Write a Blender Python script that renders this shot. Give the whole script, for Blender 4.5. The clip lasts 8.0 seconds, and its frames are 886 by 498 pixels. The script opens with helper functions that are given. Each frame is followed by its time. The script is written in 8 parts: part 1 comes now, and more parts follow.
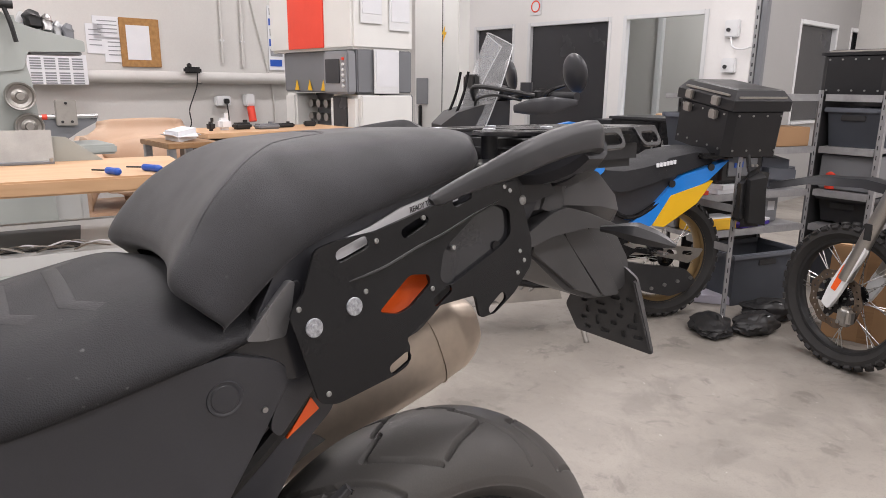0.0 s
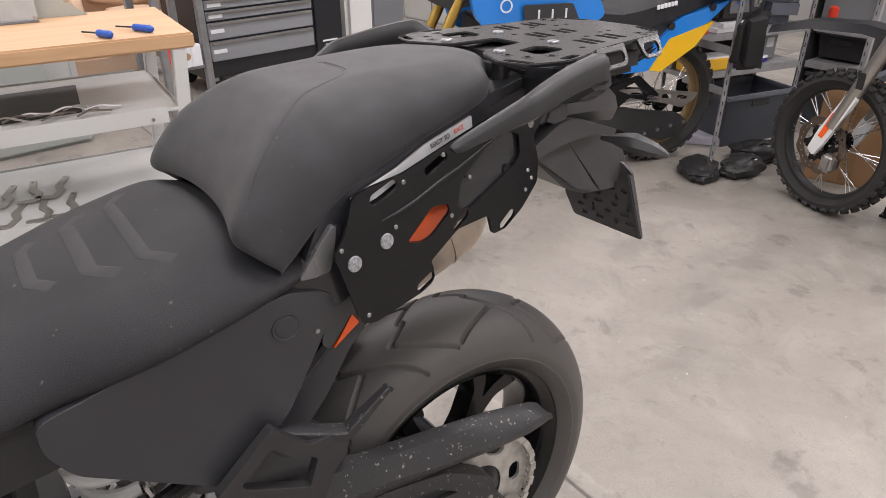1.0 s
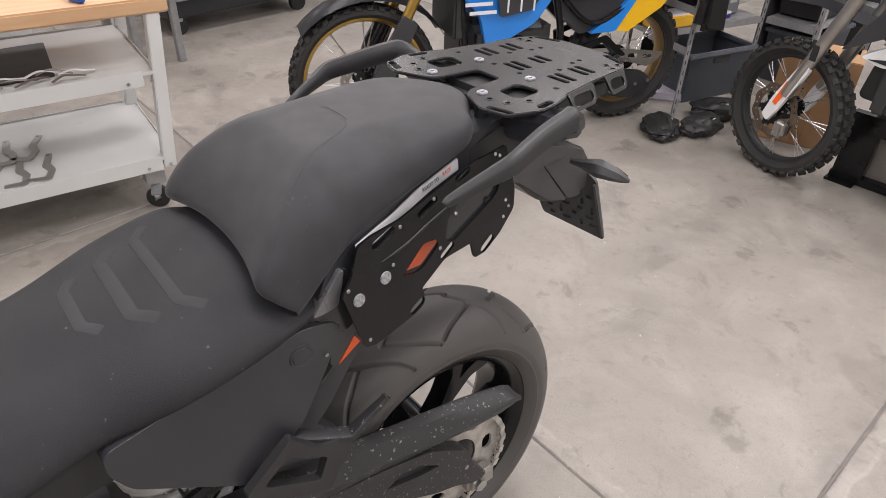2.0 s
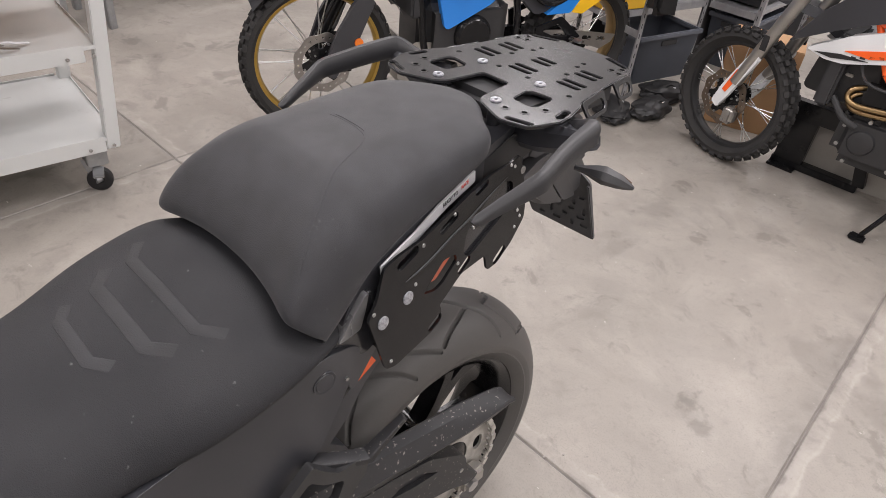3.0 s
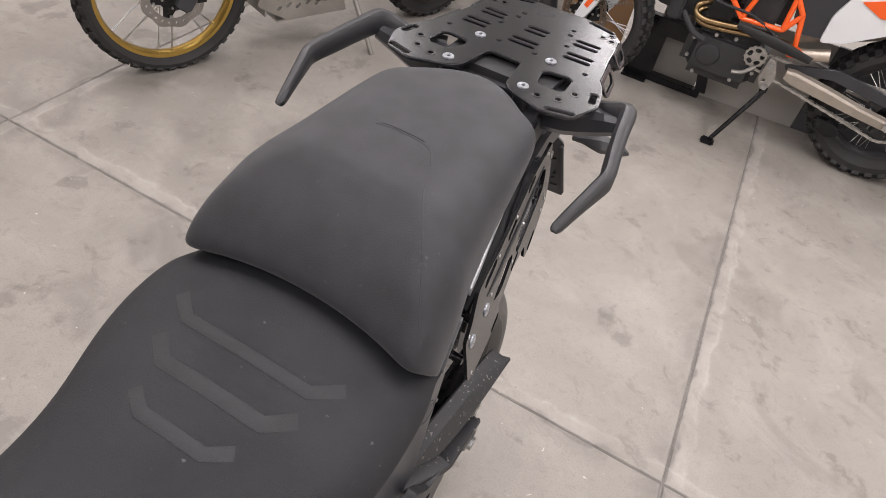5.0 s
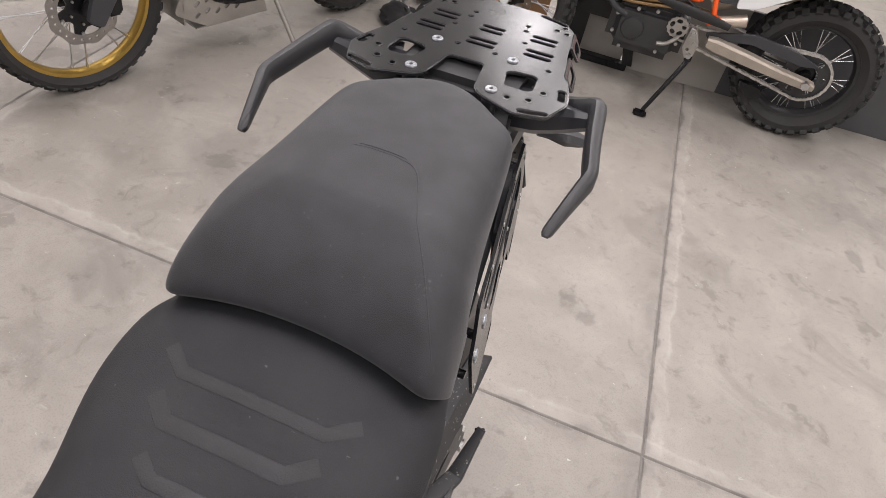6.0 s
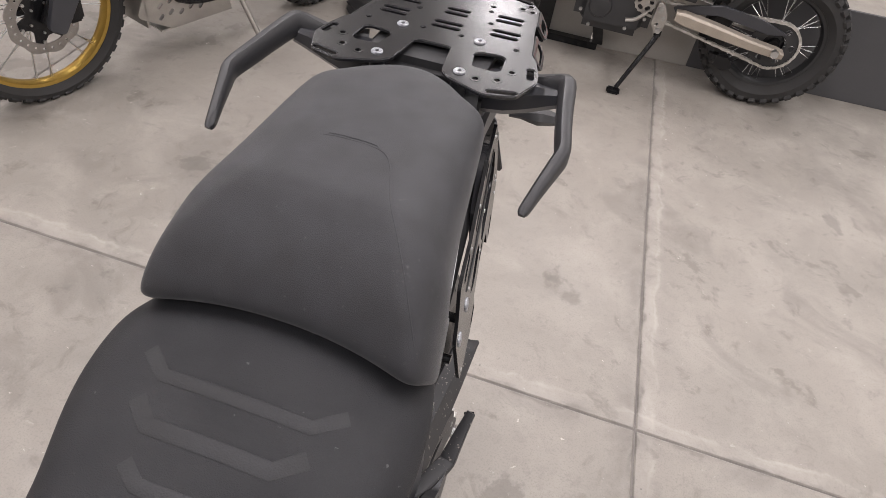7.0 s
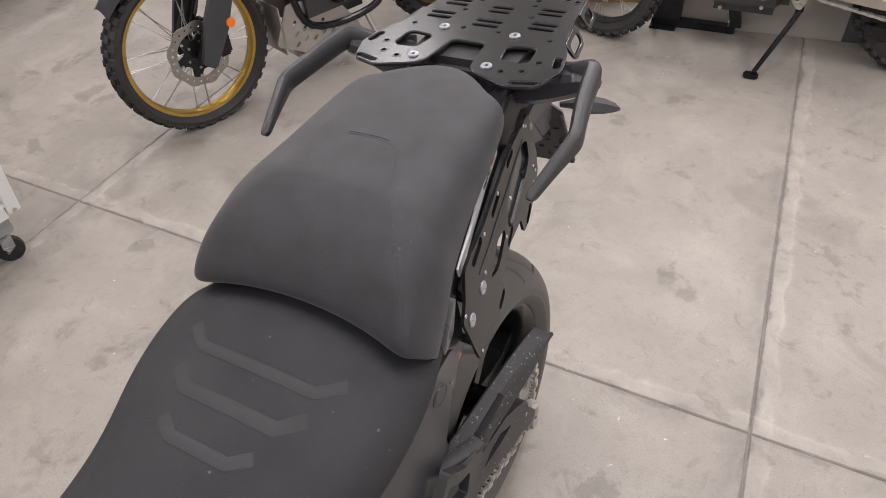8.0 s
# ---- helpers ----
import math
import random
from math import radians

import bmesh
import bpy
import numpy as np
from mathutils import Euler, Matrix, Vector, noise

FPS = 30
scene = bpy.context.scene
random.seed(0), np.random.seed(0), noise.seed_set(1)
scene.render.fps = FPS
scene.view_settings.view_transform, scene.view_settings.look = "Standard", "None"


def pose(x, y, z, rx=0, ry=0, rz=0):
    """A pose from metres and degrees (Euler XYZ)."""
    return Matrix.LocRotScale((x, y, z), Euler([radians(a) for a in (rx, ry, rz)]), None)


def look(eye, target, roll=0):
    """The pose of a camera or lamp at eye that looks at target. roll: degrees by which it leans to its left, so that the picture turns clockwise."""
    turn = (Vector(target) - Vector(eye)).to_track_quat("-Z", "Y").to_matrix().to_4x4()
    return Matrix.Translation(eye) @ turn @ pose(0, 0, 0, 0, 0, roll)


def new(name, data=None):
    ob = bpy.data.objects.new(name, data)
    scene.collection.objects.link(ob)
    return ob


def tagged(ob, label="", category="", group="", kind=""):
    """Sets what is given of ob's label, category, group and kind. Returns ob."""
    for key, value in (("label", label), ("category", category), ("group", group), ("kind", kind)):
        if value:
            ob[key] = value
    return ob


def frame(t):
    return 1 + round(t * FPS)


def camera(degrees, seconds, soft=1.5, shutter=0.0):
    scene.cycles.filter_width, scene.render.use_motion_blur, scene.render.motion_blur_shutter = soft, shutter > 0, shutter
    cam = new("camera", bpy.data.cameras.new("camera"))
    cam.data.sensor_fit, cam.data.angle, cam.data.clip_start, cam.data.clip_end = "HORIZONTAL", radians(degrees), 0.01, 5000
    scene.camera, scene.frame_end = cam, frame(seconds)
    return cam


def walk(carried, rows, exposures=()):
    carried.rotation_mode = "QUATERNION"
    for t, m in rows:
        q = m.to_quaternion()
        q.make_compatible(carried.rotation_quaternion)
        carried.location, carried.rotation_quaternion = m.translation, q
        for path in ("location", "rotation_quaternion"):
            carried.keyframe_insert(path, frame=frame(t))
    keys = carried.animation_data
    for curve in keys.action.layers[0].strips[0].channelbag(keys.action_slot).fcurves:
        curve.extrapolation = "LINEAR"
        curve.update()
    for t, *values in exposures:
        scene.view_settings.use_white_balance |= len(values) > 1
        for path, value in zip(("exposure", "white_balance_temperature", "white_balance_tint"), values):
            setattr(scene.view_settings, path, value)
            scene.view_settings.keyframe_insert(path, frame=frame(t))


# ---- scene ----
cam = camera(66.7, 8.0, 0.45)
PATH = [
    (0, (0.736, -0.594, 1.089), (-0.854, 0.523, 0.614), 0.6),
    (0.5, (0.735, -0.604, 1.146), (-0.784, 0.481, 0.429), 0.3),
    (1, (0.753, -0.647, 1.234), (-0.665, 0.384, 0.272), -0.1),
    (1.5, (0.76, -0.682, 1.35), (-0.564, 0.332, 0.247), 0.7),
    (2.8, (0.68, -0.724, 1.438), (-0.447, 0.412, 0.238), 5.1),
    (3, (0.63, -0.745, 1.441), (-0.447, 0.426, 0.229), 6.4),
    (3.5, (0.522, -0.793, 1.436), (-0.409, 0.448, 0.173), 9.2),
    (4, (0.442, -0.829, 1.444), (-0.33, 0.456, 0.121), 11.4),
    (4.5, (0.379, -0.856, 1.46), (-0.249, 0.471, 0.102), 13.4),
    (5, (0.317, -0.86, 1.485), (-0.215, 0.508, 0.127), 13.6),
    (5.2, (0.3, -0.85, 1.492), (-0.186, 0.538, 0.137), 13.6),
    (6.5, (0.224, -0.861, 1.485), (-0.079, 0.573, 0.125), 11.5),
    (7, (0.249, -0.855, 1.482), (-0.047, 0.571, 0.112), 10.3),
    (7.5, (0.335, -0.841, 1.485), (-0.098, 0.541, 0.106), 5.8),
    (8, (0.439, -0.829, 1.501), (-0.316, 0.414, 0.129), -4.4),
]
walk(cam, [(t, look(eye, target, roll)) for t, eye, target, roll in PATH])

# ---- light ----
world = bpy.data.worlds.new("workshop_air")
scene.world = world
world.use_nodes = True
world.node_tree.nodes["Background"].inputs[0].default_value = (0.9, 0.95, 1.0, 1)
world.node_tree.nodes["Background"].inputs[1].default_value = 0.05
scene.view_settings.exposure = 0.0
LAMP_WATTS = 34
CEILING = 3.3
ROOM = pose(0, 0, 0, 0, 0, 6.6)


# ---- building helpers ----
def clean(bm, angle=35):
    bmesh.ops.recalc_face_normals(bm, faces=bm.faces)
    lim = radians(angle)
    for f in bm.faces:
        f.smooth = True
    for e in bm.edges:
        if len(e.link_faces) == 2 and e.calc_face_angle(0) > lim:
            e.smooth = False


def part(name, bm, material, parent=None, label="", m=None, angle=35, subsurf=0, second=None):
    """Links a bmesh as one mesh object under a thing or a part."""
    clean(bm, angle)
    me = bpy.data.meshes.new(name)
    bm.to_mesh(me)
    bm.free()
    me.materials.append(material)
    if second is not None:
        me.materials.append(second)
    ob = new(name, me)
    if parent is not None:
        ob.parent = parent
    if m is not None:
        ob.matrix_basis = m
    if label:
        ob["label"] = label
    if subsurf:
        mod = ob.modifiers.new("smooth", "SUBSURF")
        mod.levels = mod.render_levels = subsurf
    return ob


def thing(name, label, category, m=None, group="", kind=""):
    ob = new(name)
    ob.empty_display_size = 0.1
    if m is not None:
        ob.matrix_basis = m
    return tagged(ob, label, category, group, kind)


def solid(name, bm, material, label, category, m=None, group="", kind="", angle=35, subsurf=0):
    return tagged(part(name, bm, material, None, "", m, angle, subsurf), label, category, group, kind)


def box(bm, c, size, bevel=0.0, m=None, seg=2):
    """A box round c, with rounded edges."""
    t = (m or Matrix()) @ Matrix.Translation(c) @ Matrix.Diagonal((*size, 1))
    r = bmesh.ops.create_cube(bm, size=1.0, matrix=t)
    if bevel > 0:
        edges = list({e for v in r["verts"] for e in v.link_edges})
        bmesh.ops.bevel(bm, geom=edges, offset=bevel, segments=seg, affect="EDGES", clamp_overlap=True)
    return bm


def new_box(c, size, bevel=0.0, m=None, seg=2):
    return box(bmesh.new(), c, size, bevel, m, seg)


def rod(bm, a, b, r, r2=None, seg=14, caps=True):
    """A straight round bar from a to b."""
    a, b = Vector(a), Vector(b)
    d = b - a
    m = Matrix.Translation((a + b) / 2) @ d.to_track_quat("Z", "Y").to_matrix().to_4x4()
    bmesh.ops.create_cone(bm, cap_ends=caps, segments=seg, radius1=r, radius2=r if r2 is None else r2, depth=d.length, matrix=m)
    return bm


def smooth_path(pts, n=6):
    """A Catmull-Rom line through the points."""
    p = [Vector(q) for q in pts]
    if len(p) < 3:
        return p
    p = [p[0] * 2 - p[1]] + p + [p[-1] * 2 - p[-2]]
    out = []
    for i in range(1, len(p) - 2):
        a, b, c, d = p[i - 1 : i + 3]
        for k in range(n):
            t = k / n
            out.append(0.5 * (2 * b + (c - a) * t + (2 * a - 5 * b + 4 * c - d) * t * t + (3 * b - a - 3 * c + d) * t**3))
    return out + [p[-2]]


def tube(bm, pts, r, seg=12, n=6, flat=(1.0, 1.0), up=(0, 0, 1), power=1.0, shape=None):
    """A bar swept along a smooth line; r may be one radius or one for each point; flat: width and height."""
    line = smooth_path(pts, n) if n > 1 else [Vector(q) for q in pts]
    rad = r if isinstance(r, (list, tuple)) else [r] * len(pts)
    rr = [np.interp(i / (len(line) - 1), np.linspace(0, 1, len(rad)), rad) for i in range(len(line))]
    rings = []
    for i, q in enumerate(line):
        d = (line[min(i + 1, len(line) - 1)] - line[max(i - 1, 0)]).normalized()
        side = d.cross(Vector(up))
        side = side.normalized() if side.length > 1e-4 else Vector((1, 0, 0))
        top = side.cross(d).normalized()
        ring = []
        for k in range(seg):
            a = 2 * math.pi * k / seg
            cx, sx = math.cos(a), math.sin(a)
            cx, sx = math.copysign(abs(cx) ** power, cx), math.copysign(abs(sx) ** power, sx)
            if shape:
                cx, sx = shape[k]
            ring.append(bm.verts.new(q + side * cx * rr[i] * flat[0] + top * sx * rr[i] * flat[1]))
        rings.append(ring)
    for a, b in zip(rings, rings[1:]):
        for k in range(seg):
            bm.faces.new((a[k], a[(k + 1) % seg], b[(k + 1) % seg], b[k]))
    bm.faces.new(rings[0][::-1])
    bm.faces.new(rings[-1])
    return bm


def loft(bm, rows, closed=False, caps=False):
    """A skin over rows of points."""
    g = [[bm.verts.new(p) for p in row] for row in rows]
    for a, b in zip(g, g[1:]):
        n = len(a)
        for k in range(n if closed else n - 1):
            bm.faces.new((a[k], a[(k + 1) % n], b[(k + 1) % n], b[k]))
    if caps:
        bm.faces.new(g[0][::-1])
        bm.faces.new(g[-1])
    return bm


def lathe(bm, profile, seg=64, m=None, closed=True):
    """A profile of (radius, x) turned about the x axis."""
    m = m or Matrix()
    rows = []
    for k in range(seg):
        a = 2 * math.pi * k / seg
        rows.append([bm.verts.new(m @ Vector((x, r * math.cos(a), r * math.sin(a)))) for r, x in profile])
    n = len(profile)
    for k in range(seg):
        a, b = rows[k], rows[(k + 1) % seg]
        for i in range(n if closed else n - 1):
            bm.faces.new((a[i], a[(i + 1) % n], b[(i + 1) % n], b[i]))
    return bm


def round_poly(pts, r, n=4):
    """A polygon with rounded corners."""
    out = []
    for i in range(len(pts)):
        p, a, b = Vector(pts[i]), Vector(pts[i - 1]), Vector(pts[(i + 1) % len(pts)])
        da, db = (a - p), (b - p)
        k = min(r, da.length * 0.45, db.length * 0.45)
        s, e = p + da.normalized() * k, p + db.normalized() * k
        for j in range(n + 1):
            t = j / n
            out.append((1 - t) ** 2 * s + 2 * t * (1 - t) * p + t * t * e)
    return out


def slot(cx, cy, length, width, turn=0.0, n=5):
    """An oblong hole."""
    out = []
    for side in (1, -1):
        for j in range(n + 1):
            a = math.pi * (j / n - 0.5) + (0 if side > 0 else math.pi)
            out.append(Vector((side * (length - width) / 2 + math.cos(a) * width / 2, math.sin(a) * width / 2)))
    c, s = math.cos(radians(turn)), math.sin(radians(turn))
    return [Vector((cx + p.x * c - p.y * s, cy + p.x * s + p.y * c)) for p in out]


def disc(cx, cy, r, n=16):
    return [Vector((cx + r * math.cos(2 * math.pi * k / n), cy + r * math.sin(2 * math.pi * k / n))) for k in range(n)]


def plate(outer, holes, thick, m=None, bevel=0.0, bm=None, segs=1, edge=-1):
    """A flat plate with real holes, its face in the x, y plane, thick along -z."""
    made = bmesh.new()
    for loop in (outer, *holes):
        vs = [made.verts.new((p[0], p[1], 0)) for p in loop]
        for i in range(len(vs)):
            made.edges.new((vs[i], vs[(i + 1) % len(vs)]))
    bmesh.ops.triangle_fill(made, use_beauty=True, use_dissolve=False, edges=made.edges[:])
    rim = [e for e in made.edges if len(e.link_faces) == 1]
    top = list(made.faces)
    r = bmesh.ops.extrude_face_region(made, geom=top)
    low = [v for v in r["geom"] if isinstance(v, bmesh.types.BMVert)]
    for v in low:
        v.co.z -= thick
    bmesh.ops.recalc_face_normals(made, faces=made.faces)
    if bevel > 0:
        edges = [e for e in made.edges if len(e.link_faces) == 2 and e.calc_face_angle(0) > 1.2 and all(abs(v.co.z) < 1e-6 for v in e.verts)]
        bmesh.ops.bevel(made, geom=edges, offset=bevel, segments=segs, affect="EDGES", clamp_overlap=True, material=edge)
    if m is not None:
        made.transform(m)
    if bm is None:
        return made
    me = bpy.data.meshes.new("tmp")
    made.to_mesh(me)
    made.free()
    bm.from_mesh(me)
    bpy.data.meshes.remove(me)
    return bm


# ---- materials ----
def material(name, color, rough=0.5, metal=0.0, second=None, scale=8.0, mix=0.5, fine=200.0, bump=0.0, depth=0.001,
             rough_var=0.08, spread=0.12, coat=0.0, kind="noise", sheen=0.0, spots=None, scuffs=()):
    """A surface with wear at two sizes: large soft changes of colour, and fine grain with relief."""
    mt = bpy.data.materials.new(name)
    mt.use_nodes = True
    nt = mt.node_tree
    nd, ln = nt.nodes, nt.links.new
    b = nd["Principled BSDF"]
    b.inputs["Metallic"].default_value = metal
    b.inputs["Coat Weight"].default_value = coat
    b.inputs["Sheen Weight"].default_value = sheen
    tc = nd.new("ShaderNodeTexCoord")
    big = nd.new("ShaderNodeTexNoise")
    big.inputs["Scale"].default_value, big.inputs["Detail"].default_value = scale, 6
    ln(tc.outputs["Object"], big.inputs["Vector"])
    small = nd.new("ShaderNodeTexVoronoi" if kind == "grain" else "ShaderNodeTexNoise")
    small.inputs["Scale"].default_value = fine
    ln(tc.outputs["Object"], small.inputs["Vector"])
    small_out = small.outputs["Distance"] if kind == "grain" else small.outputs["Fac"]
    ramp = nd.new("ShaderNodeMapRange")
    ramp.inputs[1].default_value, ramp.inputs[2].default_value = 0.35, 0.68
    ln(big.outputs["Fac"], ramp.inputs[0])
    mixer = nd.new("ShaderNodeMix")
    mixer.data_type = "RGBA"
    c2 = second or tuple(v * (1 - spread * 2) for v in color)
    mixer.inputs[6].default_value, mixer.inputs[7].default_value = (*color, 1), (*c2, 1)
    scaled = nd.new("ShaderNodeMath")
    scaled.operation = "MULTIPLY"
    scaled.inputs[1].default_value = mix
    ln(ramp.outputs[0], scaled.inputs[0])
    ln(scaled.outputs[0], mixer.inputs[0])
    out = mixer.outputs[2]
    grain = nd.new("ShaderNodeMix")
    grain.data_type, grain.blend_type = "RGBA", "MULTIPLY"
    grain.inputs[0].default_value = spread
    ln(out, grain.inputs[6])
    ln(small_out, grain.inputs[7])
    out = grain.outputs[2]
    if spots:
        sp = nd.new("ShaderNodeTexNoise")
        sp.inputs["Scale"].default_value, sp.inputs["Detail"].default_value = spots[0], 8
        ln(tc.outputs["Object"], sp.inputs["Vector"])
        sr = nd.new("ShaderNodeMapRange")
        sr.inputs[1].default_value, sr.inputs[2].default_value = spots[1], spots[1] + 0.06
        ln(sp.outputs["Fac"], sr.inputs[0])
        sm = nd.new("ShaderNodeMix")
        sm.data_type = "RGBA"
        sm.inputs[7].default_value = (*spots[2], 1)
        damp = nd.new("ShaderNodeMath")
        damp.operation = "MULTIPLY"
        damp.inputs[1].default_value = spots[3]
        ln(sr.outputs[0], damp.inputs[0])
        ln(damp.outputs[0], sm.inputs[0])
        ln(out, sm.inputs[6])
        out = sm.outputs[2]
    for place, reach in scuffs:
        away = nd.new("ShaderNodeVectorMath")
        away.operation = "DISTANCE"
        away.inputs[1].default_value = place
        ln(tc.outputs["Object"], away.inputs[0])
        near = nd.new("ShaderNodeMapRange")
        near.inputs[1].default_value, near.inputs[2].default_value, near.inputs[3].default_value, near.inputs[4].default_value = reach * 0.2, reach, 0.12, 0.0
        ln(away.outputs["Value"], near.inputs[0])
        wear = nd.new("ShaderNodeTexNoise")
        wear.inputs["Scale"].default_value, wear.inputs["Detail"].default_value = 170, 9
        ln(tc.outputs["Object"], wear.inputs["Vector"])
        total = nd.new("ShaderNodeMath")
        ln(near.outputs[0], total.inputs[0])
        ln(wear.outputs["Fac"], total.inputs[1])
        cut = nd.new("ShaderNodeMapRange")
        cut.inputs[1].default_value, cut.inputs[2].default_value, cut.inputs[4].default_value = 0.68, 0.80, 0.3
        ln(total.outputs[0], cut.inputs[0])
        rub = nd.new("ShaderNodeMix")
        rub.data_type = "RGBA"
        rub.inputs[7].default_value = (0.085, 0.083, 0.085, 1)
        ln(cut.outputs[0], rub.inputs[0])
        ln(out, rub.inputs[6])
        out = rub.outputs[2]
    ln(out, b.inputs["Base Color"])
    rr = nd.new("ShaderNodeMapRange")
    rr.inputs[3].default_value, rr.inputs[4].default_value = max(0.02, rough - rough_var), min(1, rough + rough_var)
    ln(big.outputs["Fac"], rr.inputs[0])
    ln(rr.outputs[0], b.inputs["Roughness"])
    if bump:
        bp = nd.new("ShaderNodeBump")
        bp.inputs["Strength"].default_value, bp.inputs["Distance"].default_value = bump, depth
        ln(small_out, bp.inputs["Height"])
        ln(bp.outputs[0], b.inputs["Normal"])
    return mt


def glass_material(name, tint=(0.9, 0.92, 0.95), rough=0.02):
    mt = bpy.data.materials.new(name)
    mt.use_nodes = True
    b = mt.node_tree.nodes["Principled BSDF"]
    b.inputs["Base Color"].default_value = (*tint, 1)
    b.inputs["Roughness"].default_value = rough
    b.inputs["Transmission Weight"].default_value = 1.0
    b.inputs["IOR"].default_value = 1.1
    return mt


def lamp_material(name, color, strength):
    mt = bpy.data.materials.new(name)
    mt.use_nodes = True
    b = mt.node_tree.nodes["Principled BSDF"]
    b.inputs["Base Color"].default_value = (*color, 1)
    b.inputs["Emission Color"].default_value = (*color, 1)
    b.inputs["Emission Strength"].default_value = strength
    return mt


def wood_material(name, light, dark, scale=3.0, turn=(0, 0, 0)):
    mt = bpy.data.materials.new(name)
    mt.use_nodes = True
    nt = mt.node_tree
    nd, ln = nt.nodes, nt.links.new
    b = nd["Principled BSDF"]
    tc = nd.new("ShaderNodeTexCoord")
    mp = nd.new("ShaderNodeMapping")
    mp.inputs["Scale"].default_value = (1, 14, 14)
    mp.inputs["Rotation"].default_value = turn
    ln(tc.outputs["Object"], mp.inputs[0])
    nz = nd.new("ShaderNodeTexNoise")
    nz.inputs["Scale"].default_value, nz.inputs["Detail"].default_value, nz.inputs["Distortion"].default_value = scale, 8, 0.6
    ln(mp.outputs[0], nz.inputs["Vector"])
    cr = nd.new("ShaderNodeValToRGB")
    cr.color_ramp.elements[0].position, cr.color_ramp.elements[1].position = 0.3, 0.7
    cr.color_ramp.elements[0].color, cr.color_ramp.elements[1].color = (*dark, 1), (*light, 1)
    ln(nz.outputs["Fac"], cr.inputs[0])
    ln(cr.outputs[0], b.inputs["Base Color"])
    b.inputs["Roughness"].default_value = 0.45
    bp = nd.new("ShaderNodeBump")
    bp.inputs["Strength"].default_value, bp.inputs["Distance"].default_value = 0.15, 0.001
    ln(nz.outputs["Fac"], bp.inputs["Height"])
    ln(bp.outputs[0], b.inputs["Normal"])
    return mt


M_SEAT = material("seat_fabric", (0.0245, 0.0250, 0.0300), 0.58, 0, scale=22, second=(0.0155, 0.0158, 0.0185), mix=0.9, fine=1000, bump=0.38, depth=0.0006, spread=0.26, rough_var=0.1, kind="grain", sheen=0.12, spots=(160, 0.70, (0.12, 0.12, 0.12), 0.4), scuffs=(((0.154, -0.458, 0.945), 0.035), ((0.168, -0.440, 0.905), 0.03), ((0.120, -0.405, 1.0), 0.03)))
M_RIDER = material("rider_seat_vinyl", (0.0145, 0.0148, 0.0178), 0.66, 0, scale=12, second=(0.0095, 0.010, 0.0128), mix=0.9, fine=800, bump=0.42, depth=0.0008, spread=0.28, rough_var=0.08, kind="grain", sheen=0.0, spots=(110, 0.70, (0.16, 0.16, 0.16), 0.55))
M_PLASTIC = material("black_plastic", (0.042, 0.043, 0.0495), 0.32, 0, scale=9, fine=700, bump=0.2, depth=0.0005, spread=0.15)
M_GREYPLASTIC = material("grained_grey_plastic", (0.034, 0.034, 0.037), 0.42, 0, scale=9, fine=900, bump=0.3, depth=0.0005, spread=0.15)
M_POWDER = material("black_powder_coat", (0.010, 0.010, 0.011), 0.2, 0.0, scale=12, fine=1200, bump=0.1, depth=0.0003, spread=0.1, coat=0.08)
M_RACK = material("black_rack_coat", (0.016, 0.016, 0.018), 0.24, 0.1, scale=12, fine=1500, bump=0.2, depth=0.0003, spread=0.1)
M_POWDER.node_tree.nodes["Principled BSDF"].inputs["Specular IOR Level"].default_value = 0.28
M_RACK.node_tree.nodes["Principled BSDF"].inputs["Specular IOR Level"].default_value = 0.85
# lighter metallic colour for bevels: paints in the glint along coated edges
M_EDGE = material("glint_coat_edge", (0.19, 0.19, 0.195), 0.2, 0.7, scale=40, fine=900, spread=0.2)
M_SWING = material("dusty_black_casting", (0.029, 0.029, 0.0315), 0.5, 0, scale=9, fine=600, bump=0.2, depth=0.0005, spread=0.15, spots=(150, 0.63, (0.3, 0.28, 0.25), 0.8))
M_TAIL = material("charcoal_tail_plastic", (0.075, 0.074, 0.076), 0.45, 0, scale=9, second=(0.055, 0.054, 0.057), fine=900, bump=0.2, depth=0.0004, spread=0.15)
M_CASTARM = material("sand_cast_aluminium", (0.50, 0.44, 0.37), 0.5, 0.45, scale=10, fine=300, spread=0.2)
M_STRUT = material("satin_grey_strut", (0.2, 0.2, 0.205), 0.28, 0.3, scale=9, fine=700, spread=0.15)
M_GLOSS = material("glossy_black_panel", (0.024, 0.0242, 0.0275), 0.2, 0, scale=9, fine=700, spread=0.1, coat=0.3)
M_ENGINE = material("black_engine_casting", (0.042, 0.042, 0.044), 0.42, 0.2, scale=10, fine=300, bump=0.2, depth=0.0008, spread=0.2)
M_RIB = material("dusty_seat_rib", (0.026, 0.0262, 0.030), 0.6, 0, scale=9, second=(0.0165, 0.0164, 0.018), mix=0.9, fine=520, bump=0.4, depth=0.0008, spread=0.2, kind="grain")
M_WASHER = material("mottled_zinc_washer", (0.62, 0.64, 0.68), 0.4, 0.75, scale=330, second=(0.28, 0.29, 0.32), mix=1.0, fine=900, spread=0.2)
M_DEEP = material("dark_underside", (0.03, 0.03, 0.032), 0.6, 0, scale=10, fine=300)
M_TYRE = material("tyre_rubber", (0.09, 0.086, 0.083), 0.5, 0, scale=9, second=(0.1, 0.094, 0.088), fine=420, bump=0.2, depth=0.0008, spread=0.2, spots=(35, 0.7, (0.1, 0.09, 0.08), 0.5))
